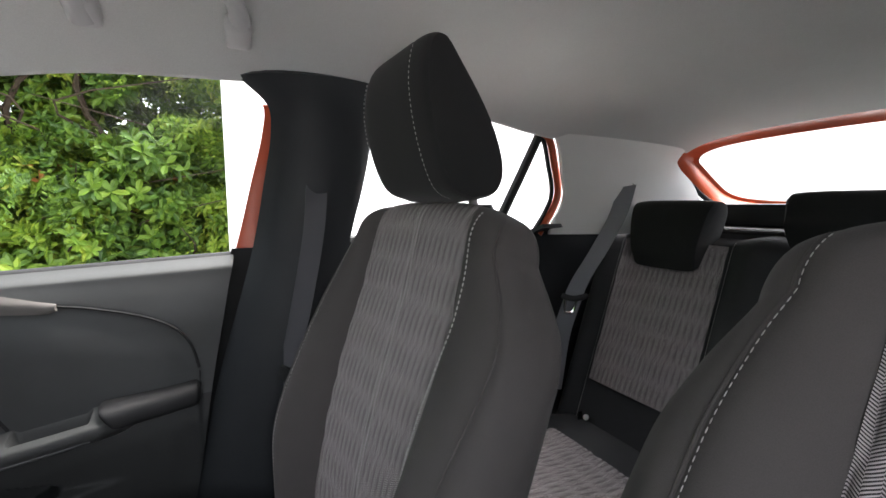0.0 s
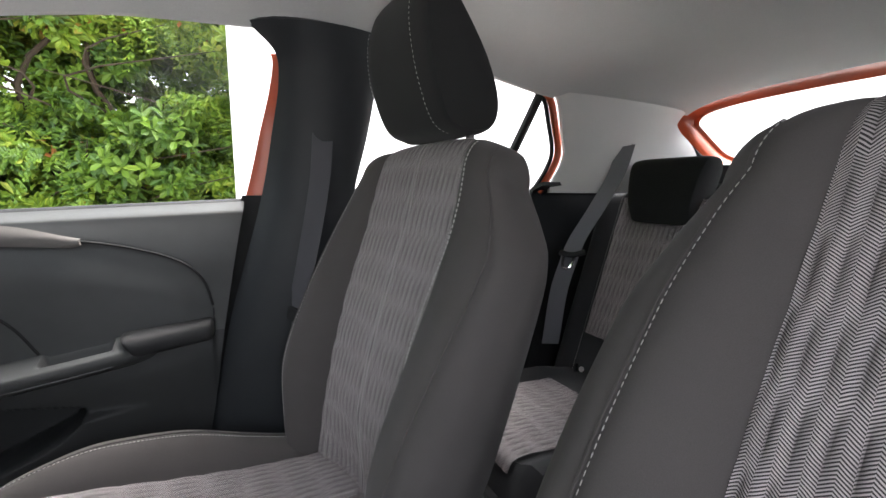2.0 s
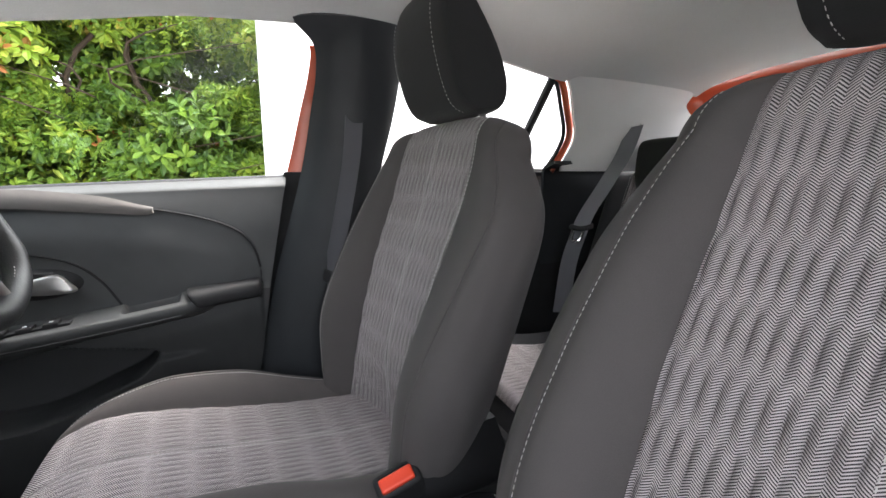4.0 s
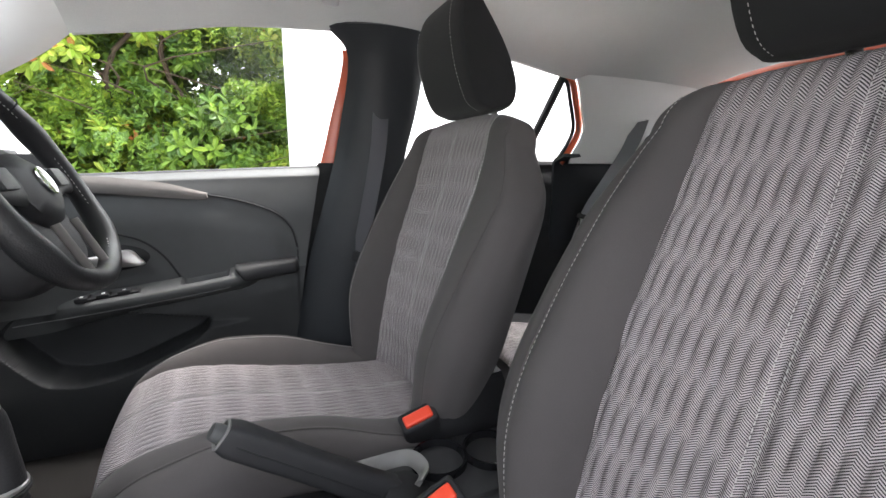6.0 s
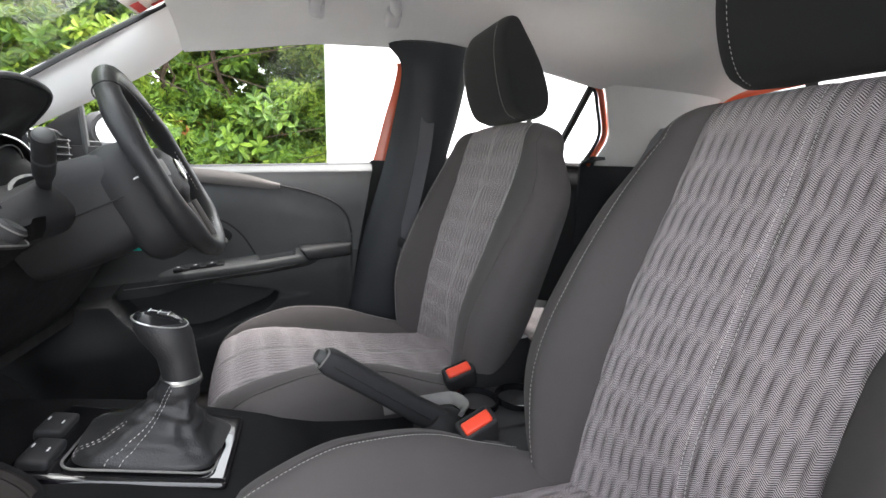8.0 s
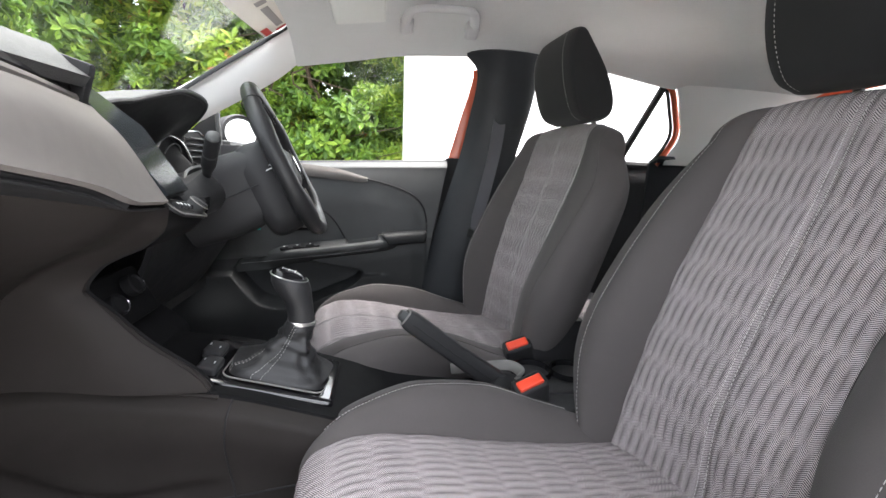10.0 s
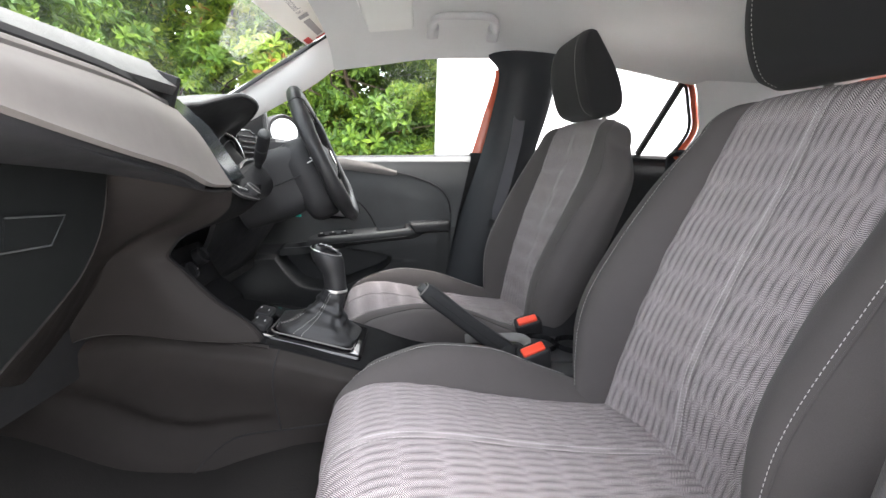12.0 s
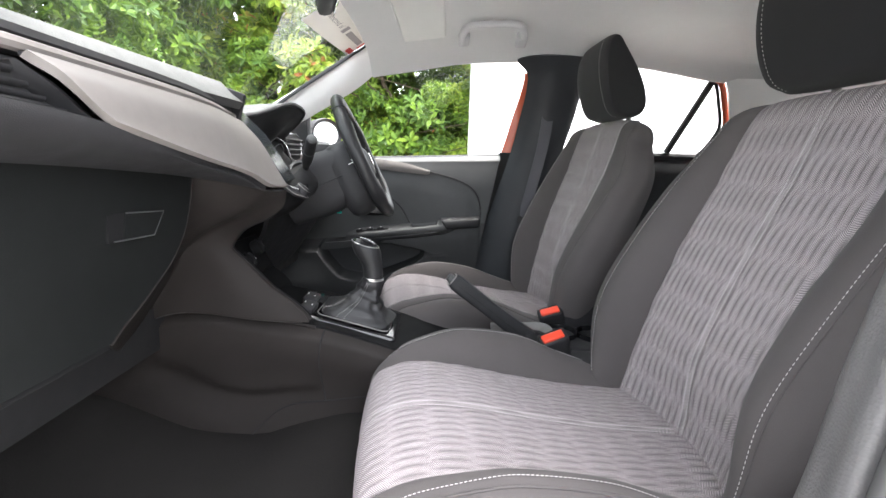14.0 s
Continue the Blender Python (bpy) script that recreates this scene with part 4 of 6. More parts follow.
            y *= side
        else:
            y = (W - 0.018) * t
            n = depth - 0.015 * (1 - t * t)
        if phi:
            n = -0.035 + (n + 0.035) * max(0.0, math.cos(phi)) ** 0.75
            y *= 1 - 0.10 * (1 - math.cos(phi))
            a = a + (0.045 if self.narrow else 0.054) * math.sin(phi)
            # shoulders drop away from the middle
        a -= 0.030 * (abs(y) / 0.2) ** 3 * step(q, 0.40, 0.62)
        return turned_about(self.base + self.up * a + self.out * n + Vector((0, y, 0)), self.base)

    def insert_half(self, q, t):
        """Half width of the ribbed centre on the side of t."""
        return abs((self.back(q, "insert", math.copysign(1, t), 1) - self.back(q, "insert", 0, 1)).length)

    PATHC = [(0.09, -0.012), (0, 0.0), (-0.10, 0.012), (-0.22, 0.034), (-0.34, 0.060), (-0.425, 0.067), (-0.482, 0.048), (-0.503, 0.012), (-0.497, -0.03), (-0.474, -0.075), (-0.452, -0.12), (-0.438, -0.155)]

    def cushion(self, b, seg, t, side):
        p = self.cpath(b)
        wi = interp(b, [(0, 0.148), (0.45, 0.152), (0.8, 0.158), (1, 0.158)])
        ws = interp(b, [(0, 0.212), (0.3, 0.222), (0.55, 0.215), (0.68, 0.20), (0.8, 0.185), (1, 0.178)])
        W = interp(b, [(0, 0.250), (0.3, 0.258), (0.6, 0.255), (0.8, 0.238), (1, 0.218)])
        hb = interp(b, [(0, 0.006), (0.12, 0.014), (0.25, 0.036), (0.40, 0.059), (0.52, 0.050), (0.64, 0.016), (0.75, -0.008), (1, -0.01)])
        q = self.cnorm(b)
        if self.narrow and side > 0 and seg != "insert":
            ws, W, hb = ws * 0.92, W * 0.95, hb * 0.85
        if side < 0 or t < 0 and seg == "insert":
            wi *= 1 - self.narrow
        if seg == "insert":
            y = wi * t
            h = 0.006 * (1 - t * t) - 0.003 * math.exp(-((abs(t) - 1) / 0.05) ** 2) - 0.003 * math.exp(-(t / 0.04) ** 2)
        elif seg == "bolster":
            y = side * (wi + (ws - wi) * t)
            h = hb * math.sin(math.pi / 2 * t ** 0.9) + 0.007 * math.sin(math.pi * t) - 0.003 * (math.exp(-(t / 0.1) ** 2) + math.exp(-((t - 1) / 0.07) ** 2))
        else:
            f = min(1, t / 0.35) * math.pi / 2
            y = side * (ws + (W - ws) * math.sin(f) - 0.015 * max(0, t - 0.35))
            h = hb - 0.04 * (1 - math.cos(f)) - 0.002 * math.exp(-(t / 0.06) ** 2)
            w = self.base + Vector((p[0], y, p[1])) + q * h
            if t > 0.35:
                w.z += (0.285 - w.z) * (t - 0.35) / 0.65
            return turned_about(w, self.base)
        return turned_about(self.base + Vector((p[0], y, p[1])) + q * h, self.base)

    def cpath(self, b):
        i = b * (len(self.cp) - 1)
        k = min(int(i), len(self.cp) - 2)
        a, c = self.cp[k], self.cp[k + 1]
        f = i - k
        return a[0] + (c[0] - a[0]) * f, a[1] + (c[1] - a[1]) * f

    def cnorm(self, b):
        a, c = self.cpath(max(0, b - 0.02)), self.cpath(min(1, b + 0.02))
        d = Vector((c[0] - a[0], 0, c[1] - a[1])).normalized()
        return Vector((d.z, 0, -d.x))


Seat.cp = [(v.x, v.y) for v in spline([(x, z, 0) for x, z in Seat.PATHC], 121)]
# even spacing along the cushion's line
acc = [0.0]
for a, b in zip(Seat.cp, Seat.cp[1:]):
    acc.append(acc[-1] + math.hypot(b[0] - a[0], b[1] - a[1]))
CLEN = acc[-1]
even = []
for i in range(121):
    s = CLEN * i / 120
    k = max(0, min(119, sum(1 for v in acc if v <= s) - 1))
    f = (s - acc[k]) / max(1e-9, acc[k + 1] - acc[k])
    even.append((Seat.cp[k][0] + (Seat.cp[k + 1][0] - Seat.cp[k][0]) * f, Seat.cp[k][1] + (Seat.cp[k + 1][1] - Seat.cp[k][1]) * f))
Seat.cp = even


def smooth_ring(profile, n):
    return spline(list(profile) + [profile[0]], n + 1)[:-1]


def head_restraint(owner, st, prof, half, yc, name="headrest", top_taper=0.12, yaw=0.0, blunt=5):
    """A cushion whose side outline is prof (x, z), swept across with rounded ends."""
    ring = smooth_ring([(x, z, 0) for x, z in prof], 40)
    cx = sum(p.x for p in ring) / 40
    cz = sum(p.y for p in ring) / 40
    z0, z1 = min(p.y for p in ring), max(p.y for p in ring)
    rings = []
    for t in lin(-1, 1, 33):
        t = math.copysign(abs(t) ** 0.7, t)
        k = (1 - min(1, abs(t)) ** blunt) ** 0.25 if abs(t) < 1 else 0.0
        k = 0.62 + 0.38 * k if abs(t) < 1 else 0.58
        r = []
        for p in ring:
            w = half * (1 - top_taper * ((p.y - z0) / (z1 - z0)) ** 2 - 0.10 * (1 - (p.y - z0) / (z1 - z0)) ** 3)
            r.append(turned_about((cx + (p.x - cx) * k, yc + w * t, cz + (p.y - cz) * (k * 0.5 + 0.5)), (cx, yc, cz), yaw))
        rings.append(r)
    hr = part(name, loft(rings), HRCLOTH, owner, "black cloth headrest")
    return hr, rings


HR_PROF = [(-0.205, 1.040), (-0.162, 1.050), (-0.152, 1.085), (-0.178, 1.150), (-0.228, 1.225), (-0.252, 1.254), (-0.274, 1.242), (-0.283, 1.19), (-0.272, 1.12), (-0.245, 1.058)]


def front_seat(x, y, z, lean, dx, dz, name, label, narrow):
    st = Seat(x, y, z, lean, narrow)
    ob = thing(name, (x, y, 0.30), label, "car seat", "front seats")
    qs = [-0.115 + 0.675 * i / 48 for i in range(49)] + [0.56 + 0.06 * i / 9 for i in range(1, 10)]
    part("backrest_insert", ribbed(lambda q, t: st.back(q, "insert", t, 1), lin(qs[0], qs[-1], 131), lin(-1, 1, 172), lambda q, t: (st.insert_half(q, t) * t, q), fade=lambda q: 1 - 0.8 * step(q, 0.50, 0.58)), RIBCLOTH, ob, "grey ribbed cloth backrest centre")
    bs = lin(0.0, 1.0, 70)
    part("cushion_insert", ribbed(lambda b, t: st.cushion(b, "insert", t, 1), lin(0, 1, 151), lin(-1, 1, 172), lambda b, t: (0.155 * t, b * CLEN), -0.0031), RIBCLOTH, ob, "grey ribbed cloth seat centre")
    for s in (1, -1):
        part("backrest_bolster", sheet(lambda q, t: st.back(q, "bolster", t, s), qs, lin(0, 1, 14)), SEATCLOTH, ob)
        part("backrest_side", sheet(lambda q, t: st.back(q, "side", t, s), qs, lin(0, 1, 16)), SEATCLOTH, ob)
        part("cushion_bolster", sheet(lambda b, t: st.cushion(b, "bolster", t, s), bs, lin(0, 1, 12)), SEATCLOTH, ob)
        part("cushion_side", sheet(lambda b, t: st.cushion(b, "side", t, s), bs, lin(0, 1, 16)), SEATCLOTH, ob)
        # stitched seams along the ridges
        e = st.out * 0.0016
        seam = [(-0.1, 0.06), (0.09, 0.06), (0.225, 0.09), (0.36, 0.22), (0.455, 0.36), (0.56, 0.5)] if narrow and s < 0 else [(0, 0.955), (1, 0.955)]
        part("stitching", stitches([st.back(q, "bolster", interp(q, seam), s) + e * (2.6 if narrow and s < 0 else 1) for q in qs[6:-3]], 0.0048, 0.0022, 0.0009 if narrow and s < 0 else 0.00045), THREAD, ob, "pale stitching", kind="stuff")
        if y < 0 or s > 0:
            part("stitching", stitches([st.cushion(b, "bolster", 0.84 if y < 0 else 0.70, s) + Vector((0, 0, 0.0016)) for b in bs[3:50]], 0.0036, 0.0018), THREAD, ob, "pale stitching", kind="stuff")
        part("seam_piping", tube([st.back(q, "side", 0.01, s) + e * 0.6 for q in qs[1:-3]], 0.0016, 6), SEATCLOTH, ob)
        part("seam_piping", tube([st.cushion(b, "side", 0.012, s) + Vector((0, 0, 0.001)) for b in bs[2:58]], 0.0018, 6), SEATCLOTH, ob)
        for o in (-0.036, 0.036):
            if s == 1:
                part("stitching", stitches([st.back(q, "insert", o, 1) + e * 1.9 for q in qs[2:-2]], 0.0042, 0.0022, 0.0006), THREAD, ob, "pale stitching", kind="stuff")
                part("stitching", stitches([st.cushion(b, "insert", o, 1) + Vector((0, 0, 0.0020)) for b in bs[6:56]], 0.0042, 0.0022, 0.0006), THREAD, ob, "pale stitching", kind="stuff")
    part("backrest_rear", sheet(lambda q, t: st.back(q, "rear", t, 1), qs, lin(-1, 1, 17)), SEATCLOTH, ob)
    part("cushion_front", sheet(lambda b, t: st.cushion(0.999, "bolster", 0.5, 1) * 0 + turned_about((st.base.x - 0.440 + 0.02 * b, st.base.y + 0.205 * t, st.base.z - 0.155 + (0.285 - st.base.z + 0.155) * b), st.base), lin(0, 1, 4), lin(-1, 1, 9)), SEATCLOTH, ob)
    # headrest on two posts
    prof = [(px + dx, pz + dz) for px, pz in HR_PROF]
    hr, rings = head_restraint(ob, st, prof, 0.121 if y > 0 else 0.146, y + 0.006, yaw=SKEW * 0.5, blunt=5 if y > 0 else 9)
    for s in (1, -1):
        part("headrest_post", tube([(-0.172 + dx, y + s * 0.068, 1.00 + dz), (-0.192 + dx, y + s * 0.068, 1.075 + dz)], 0.0065, 10), GREYTRIM, ob, "grey steel headrest post")
        part("post_guide", turned([(0.001, 0), (0.017, 0), (0.018, 0.008), (0.014, 0.015), (0.001, 0.015)], Matrix.Translation((-0.168 + dx, y + s * 0.068, 1.022 + dz)), 16), PLASTIC_SOFT, ob)
    k = 8 if y > 0 else 4
    front = [rings[k][j] for j in range(20, 40)]
    part("stitching", stitches([p + Vector((-0.0018, -0.0004, 0.0004)) for p in front], 0.004, 0.003, 0.0004), THREAD, hr, "pale stitching", kind="stuff")
    part("stitching", stitches([p + Vector((-0.0018, 0.0004, 0.0004)) for p in [rings[30 if y > 0 else 28][j] for j in range(20, 40)]], 0.004, 0.003, 0.0004), THREAD, hr, "pale stitching", kind="stuff")
    # plastic side covers and recliner
    for s in (1, -1):
        yo = y + s * 0.248
        part("side_cover", loft([[turned_about((x + px, yo + s * w, pz), st.base) for px, pz in ((-0.46, 0.30), (-0.47, 0.36), (-0.40, 0.42), (-0.20, 0.44), (0.0, 0.455), (0.07, 0.475), (0.115, 0.485), (0.135, 0.47), (0.12, 0.40), (0.08, 0.30))] for w in (-0.02, 0.006, 0.012)]), PLASTIC_SOFT, ob, "black plastic seat side cover")
    # recliner cover rising at the hinge beside the tunnel
    sg = math.copysign(1, y)
    rx = x + (0.0 if y > 0 else 0.06)
    part("recliner_cover", loft([[Vector((rx + px, y - sg * (0.236 + w), pz)) for px, pz in ((0.0, 0.40), (0.0, 0.530), (0.018, 0.562), (0.060, 0.580), (0.125, 0.588), (0.150, 0.52), (0.150, 0.36), (0.0, 0.34))] for w in (-0.03, -0.004, 0.004)]), PLASTIC_SOFT, ob, "black plastic recliner cover")
    part("seat_frame", block((0.46, 0.40, 0.06), Matrix.Translation((x - 0.20, y - 0.02, 0.325)) @ pose(0, 0, 0, 0, 0, 7), 0.01), PLASTIC_SOFT, ob)
    return st


front_seat(-0.372, 0.338, 0.462, 14.4, 0.0, 0.0, "driver_seat", "charcoal cloth seat with grey ribbed centre beside the shut door", 0.16)
front_seat(-0.296, -0.308, 0.466, 19.0, 0.120, 0.0, "passenger_seat", "charcoal cloth seat with grey ribbed centre by the open doorway", 0.0)

# rear bench ------------------------------------------------------------------------
bench = thing("rear_bench", (0.33, 0, 0.30), "dark cloth rear bench with grey ribbed centres and headrests", "rear seat")
RUP, ROUT = Vector((0.31, 0, 0.95)).normalized(), Vector((-0.95, 0, 0.31)).normalized()


def rear_back(a, y, n):
    return Vector((0.335, 0, 0.455)) + RUP * a + ROUT * n + Vector((0, y, 0))


def bench_front(a, y):
    n = 0.0
    for c in (0.425, -0.425):
        d = abs(y - c)
        n += 0.028 * step(d, 0.13, 0.20) * (1 - step(d, 0.20, 0.27))
    n += 0.012 * (1 - step(abs(y), 0.12, 0.16))
    n -= 0.012 * math.exp(-((abs(y) - 0.175) / 0.006) ** 2)
    n -= 0.05 * step(abs(y), 0.60, 0.68)
    top = step(a, 0.50, 0.57)
    return n - 0.09 * top ** 2


AL = lin(-0.02, 0.565, 34)
part("backrest", sheet(lambda a, y: rear_back(min(a, 0.565), y, bench_front(a, y)), AL, lin(-0.66, 0.66, 120)), BENCHCLOTH, bench)
part("backrest_rear", block((0.05, 1.30, 0.54), Matrix.Translation((0.485, 0, 0.72)) @ pose(0, 0, 0, 0, 18, 0), 0.02, 3), BENCHCLOTH, bench)
for c in (0.425, -0.425):
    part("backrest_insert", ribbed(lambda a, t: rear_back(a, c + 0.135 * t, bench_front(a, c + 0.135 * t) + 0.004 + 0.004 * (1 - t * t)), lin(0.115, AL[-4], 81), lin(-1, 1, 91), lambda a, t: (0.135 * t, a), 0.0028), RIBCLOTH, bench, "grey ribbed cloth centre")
    for s in (1, -1):
        part("stitching", stitches([rear_back(a, c + s * 0.142, bench_front(a, c + s * 0.142) + 0.003) for a in AL[1:-2]]), THREAD, bench, "pale stitching", kind="stuff")


def rear_cush(u, y):
    b = u * 0.50
    z = 0.462 + 0.03 * step(u, 0.3, 0.85) - 0.16 * step(u, 0.88, 1.0) ** 2
    for c in (0.40, -0.40):
        d = abs(y - c)
        z += 0.022 * step(d, 0.14, 0.19) * (1 - step(d, 0.21, 0.27)) * step(u, 0.05, 0.3)
    return Vector((0.36 - b, y, z - 0.06 * step(abs(y), 0.58, 0.66)))


part("cushion", sheet(rear_cush, lin(0, 1, 30), lin(-0.66, 0.66, 90)), BENCHCLOTH, bench)
for c in (0.40, -0.40):
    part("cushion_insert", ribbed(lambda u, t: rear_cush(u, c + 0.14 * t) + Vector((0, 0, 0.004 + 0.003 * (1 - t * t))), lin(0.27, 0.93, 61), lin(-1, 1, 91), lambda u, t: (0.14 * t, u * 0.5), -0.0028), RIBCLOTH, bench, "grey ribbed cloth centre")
part("cushion_face", block((0.03, 1.28, 0.13), Matrix.Translation((-0.115, 0, 0.360)), 0.012), BENCHCLOTH, bench)
# child seat anchor tags
for y in (0.53, 0.27, -0.27, -0.53):
    tag = part("anchor_tag", turned([(0.001, 0.004), (0.007, 0.004), (0.008, 0.0), (0.001, 0.0)], Matrix.Translation((0.330, y, 0.474)) @ pose(0, 0, 0, 0, -60, 0), 16), WHITE, bench, "small round white anchor tag")
    part("anchor_slot", block((0.012, 0.004, 0.045), Matrix.Translation((0.326, y + 0.018, 0.462)), 0.001), RUBBER, bench)
RH = [(0.452, 0.880), (0.500, 0.900), (0.535, 0.960), (0.545, 1.020), (0.520, 1.044), (0.475, 1.040), (0.452, 1.00), (0.440, 0.93)]
for c, nm in ((0.425, 1), (-0.425, 1)):
    hr, rg = head_restraint(bench, None, RH, 0.093, c, "headrest", -0.16)
hr, rg = head_restraint(bench, None, [(x + 0.0, z + 0.016 if z > 0.95 else z + 0.06) for x, z in RH], 0.150, 0.03, "headrest", -0.05)
for k in range(5):
    part("label_mark", block((0.001, 0.006, 0.009), Matrix.Translation((0.4385, 0.120 - 0.013 * k, 0.972)), 0), WHITE, hr, "small white printed symbols")

# seat belts --------------------------------------------------------------------------
def ribbon(pts, width, across, mat, owner, name="webbing", label=""):
    ps = spline(pts, 40)
    ac = [Vector(a).normalized() for a in across]
    def fn(u, v):
        k = u / 39 * (len(ac) - 1)
        i = min(int(k), len(ac) - 2) if len(ac) > 1 else 0
        d = ac[i].lerp(ac[i + 1], k - i).normalized() if len(ac) > 1 else ac[0]
        return ps[u] + d * width * v
    return part(name, sheet(fn, list(range(40)), lin(-0.5, 0.5, 5), thick=0.0014), mat, owner, label)


sb = thing("seat_belt", (-0.34, 0.60, 0.40), "dark grey seat belt hanging down the black pillar", "seat belt", "front seat belts")
part("guide", joined([block((0.070, 0.018, 0.026), Matrix.Translation((-0.335, 0.600, 1.108)) @ pose(0, 0, 0, -10, 6, 0), 0.008, 3)]), PLASTIC_SOFT, sb)
part("guide_cover", block((0.062, 0.022, 0.07), Matrix.Translation((-0.332, 0.603, 1.150)) @ pose(0, 0, 0, -14, 4, 0), 0.010, 3), PILLAR_BLACK, sb)
ribbon([(-0.335, 0.590, 1.105), (-0.345, 0.598, 0.98), (-0.375, 0.606, 0.82), (-0.405, 0.618, 0.68), (-0.42, 0.63, 0.55), (-0.42, 0.63, 0.42)], 0.040, [(1, 0.05, 0), (0.95, -0.30, 0), (0.6, -0.8, 0), (0.4, -0.9, 0)], WEBBING_SHADED, sb)
part("tongue", block((0.05, 0.012, 0.03), Matrix.Translation((-0.398, 0.606, 0.70)) @ pose(0, 0, 0, 0, 15, -50), 0.005, 2), PLASTIC_SOFT, sb)

rb = thing("rear_seat_belt", (0.45, 0.62, 0.40), "dark rear seat belt with a hanging steel tongue", "seat belt")
part("guide", tube(spline([(0.500, 0.585, 1.098), (0.512, 0.575, 1.080), (0.545, 0.568, 1.048)], 8), 0.012, 8, True, 1.5), PLASTIC_SOFT, rb)
ribbon([(0.485, 0.563, 1.085), (0.440, 0.550, 1.009), (0.378, 0.553, 0.917), (0.334, 0.573, 0.834), (0.312, 0.580, 0.774), (0.300, 0.602, 0.68), (0.300, 0.628, 0.52)], 0.048, [(0.6, -0.75, 0.15), (0.7, -0.7, 0.1), (0.7, -0.7, 0.1)], WEBBING_LIT, rb)
ac, dn = Vector((0.70, -0.71, 0.06)), Vector((-0.33, -0.10, -0.94))
tc = Vector((0.312, 0.569, 0.795))
tg = part("tongue", tube([tc + ac * k + dn * 0.006 * math.cos(k * 60) for k in lin(-0.033, 0.033, 9)], 0.0085, 10, True, 0.7), PLASTIC_SOFT, rb)
loop = [(-0.015, 0.0), (-0.013, 0.022), (-0.010, 0.036), (0.0, 0.038), (0.010, 0.036), (0.013, 0.022), (0.015, 0.0)]
part("tongue_plate", tube([tc + ac * (a - 0.006) + dn * (b + 0.006) for a, b in loop], 0.0042, 6), CHROME, tg, "bright steel latch plate")


def buckle(top, tilt, label):
    t = Vector(top)
    ob = thing("belt_buckle", (t.x, t.y, t.z - 0.10), label, "buckle", "seat belt buckles")
    m = Matrix.Translation(t) @ pose(0, 0, 0, *tilt)
    part("housing", block((0.064, 0.036, 0.078), m @ Matrix.Translation((0, 0, -0.045)), 0.009, 3), PLASTIC_SOFT, ob)
    part("stalk", block((0.036, 0.014, 0.13), m @ Matrix.Translation((0.004, 0, -0.12)), 0.004), RUBBER, ob)
    part("release_button", block((0.048, 0.020, 0.010), m @ Matrix.Translation((-0.001, -0.003, -0.005)), 0.004, 3), RED, ob, "red release button")
    part("slot", block((0.046, 0.0035, 0.004), m @ Matrix.Translation((-0.001, 0.0105, -0.005)), 0.0008), RUBBER, ob)
    return ob


buckle((-0.402, 0.092, 0.543), (24, -18, 0), "black seat belt buckle with a red button beside the driver's seat")
buckle((-0.440, -0.098, 0.553), (22, -20, 8), "black seat belt buckle with a red button beside the passenger seat")

# dashboard ---------------------------------------------------------------------------
dash = thing("dashboard", (-1.2, 0, 0.60), "dark soft-touch dashboard with a satin champagne band and glovebox", "dashboard")


def pad_at(u, y):
    # top pad from the windscreen to its rolled rear lip
    x = -1.56 + u * (0.53)
    z = 0.955 + 0.084 * step(u, 0.05, 0.80) - 0.038 * step(u, 0.90, 1.0) ** 1.3
    return Vector((x, y, z - 0.02 * step(abs(y), 0.6, 0.7)))


part("top_pad", sheet(pad_at, lin(0, 1, 30), lin(-0.70, -0.205, 24), thick=0.014), PAD, dash, "grained soft dashboard top")
part("top_pad", sheet(lambda u, y: Vector((-1.56 + 0.29 * u, y, 0.955 + 0.008 * step(u, 0.1, 0.9) - 0.02 * step(abs(y), 0.6, 0.7))), lin(0, 1, 24), lin(-0.205, 0.70, 40), thick=0.014), PAD, dash, "grained soft dashboard top")
part("pad_end", block((0.10, 0.012, 0.06), Matrix.Translation((-1.085, -0.199, 1.002)) @ pose(0, 0, 0, 0, 18, 0), 0.004), RUBBER, dash)


def silver_at(u, v):
    # the band narrows to a slanted point by the vent and ends slanted against the screen
    top = Vector((interp(u, [(0, -1.008), (0.6, -1.016), (1, -1.047)]), -0.616 + 0.424 * u, interp(u, [(0, 0.984), (0.5, 0.978), (1, 0.966)])))
    low = Vector((interp(u, [(0, -0.985), (0.6, -0.978), (0.85, -0.978), (1, -0.977)]), -0.564 + 0.383 * u, interp(u, [(0, 0.937), (0.35, 0.907), (0.65, 0.884), (0.85, 0.861), (1, 0.857)])))
    p = top.lerp(low, v)
    p.x += 0.007 * step(v, 0.0, 0.30) * (1 - step(v, 0.30, 1.0))        # a soft crease below the upper edge
    return p


part("decor_band", sheet(silver_at, lin(0, 1, 50), lin(0, 1, 14), thick=0.008), SATIN, dash, "satin champagne decorative band")
part("band_line", tube([silver_at(u, 0) + Vector((-0.006, 0, 0.0105)) for u in lin(-0.12, 1, 30)], 0.0062, 8), SATIN, dash, "thin pale strip above the band")
part("band_joint", tube([silver_at(u, 0) + Vector((0.0005, 0, 0.0025)) for u in lin(0, 1, 30)], 0.0016, 6), RUBBER, dash)
part("band_gap", tube([silver_at(u, 0) + Vector((-0.014, 0, 0.0215)) for u in lin(-0.14, 1, 30)], 0.0070, 6), RUBBER, dash)
part("band_lip", tube([silver_at(u, 1) + Vector((-0.006, 0, -0.006)) for u in lin(0.0, 1, 30)], 0.002, 6), PLASTIC_SOFT, dash)


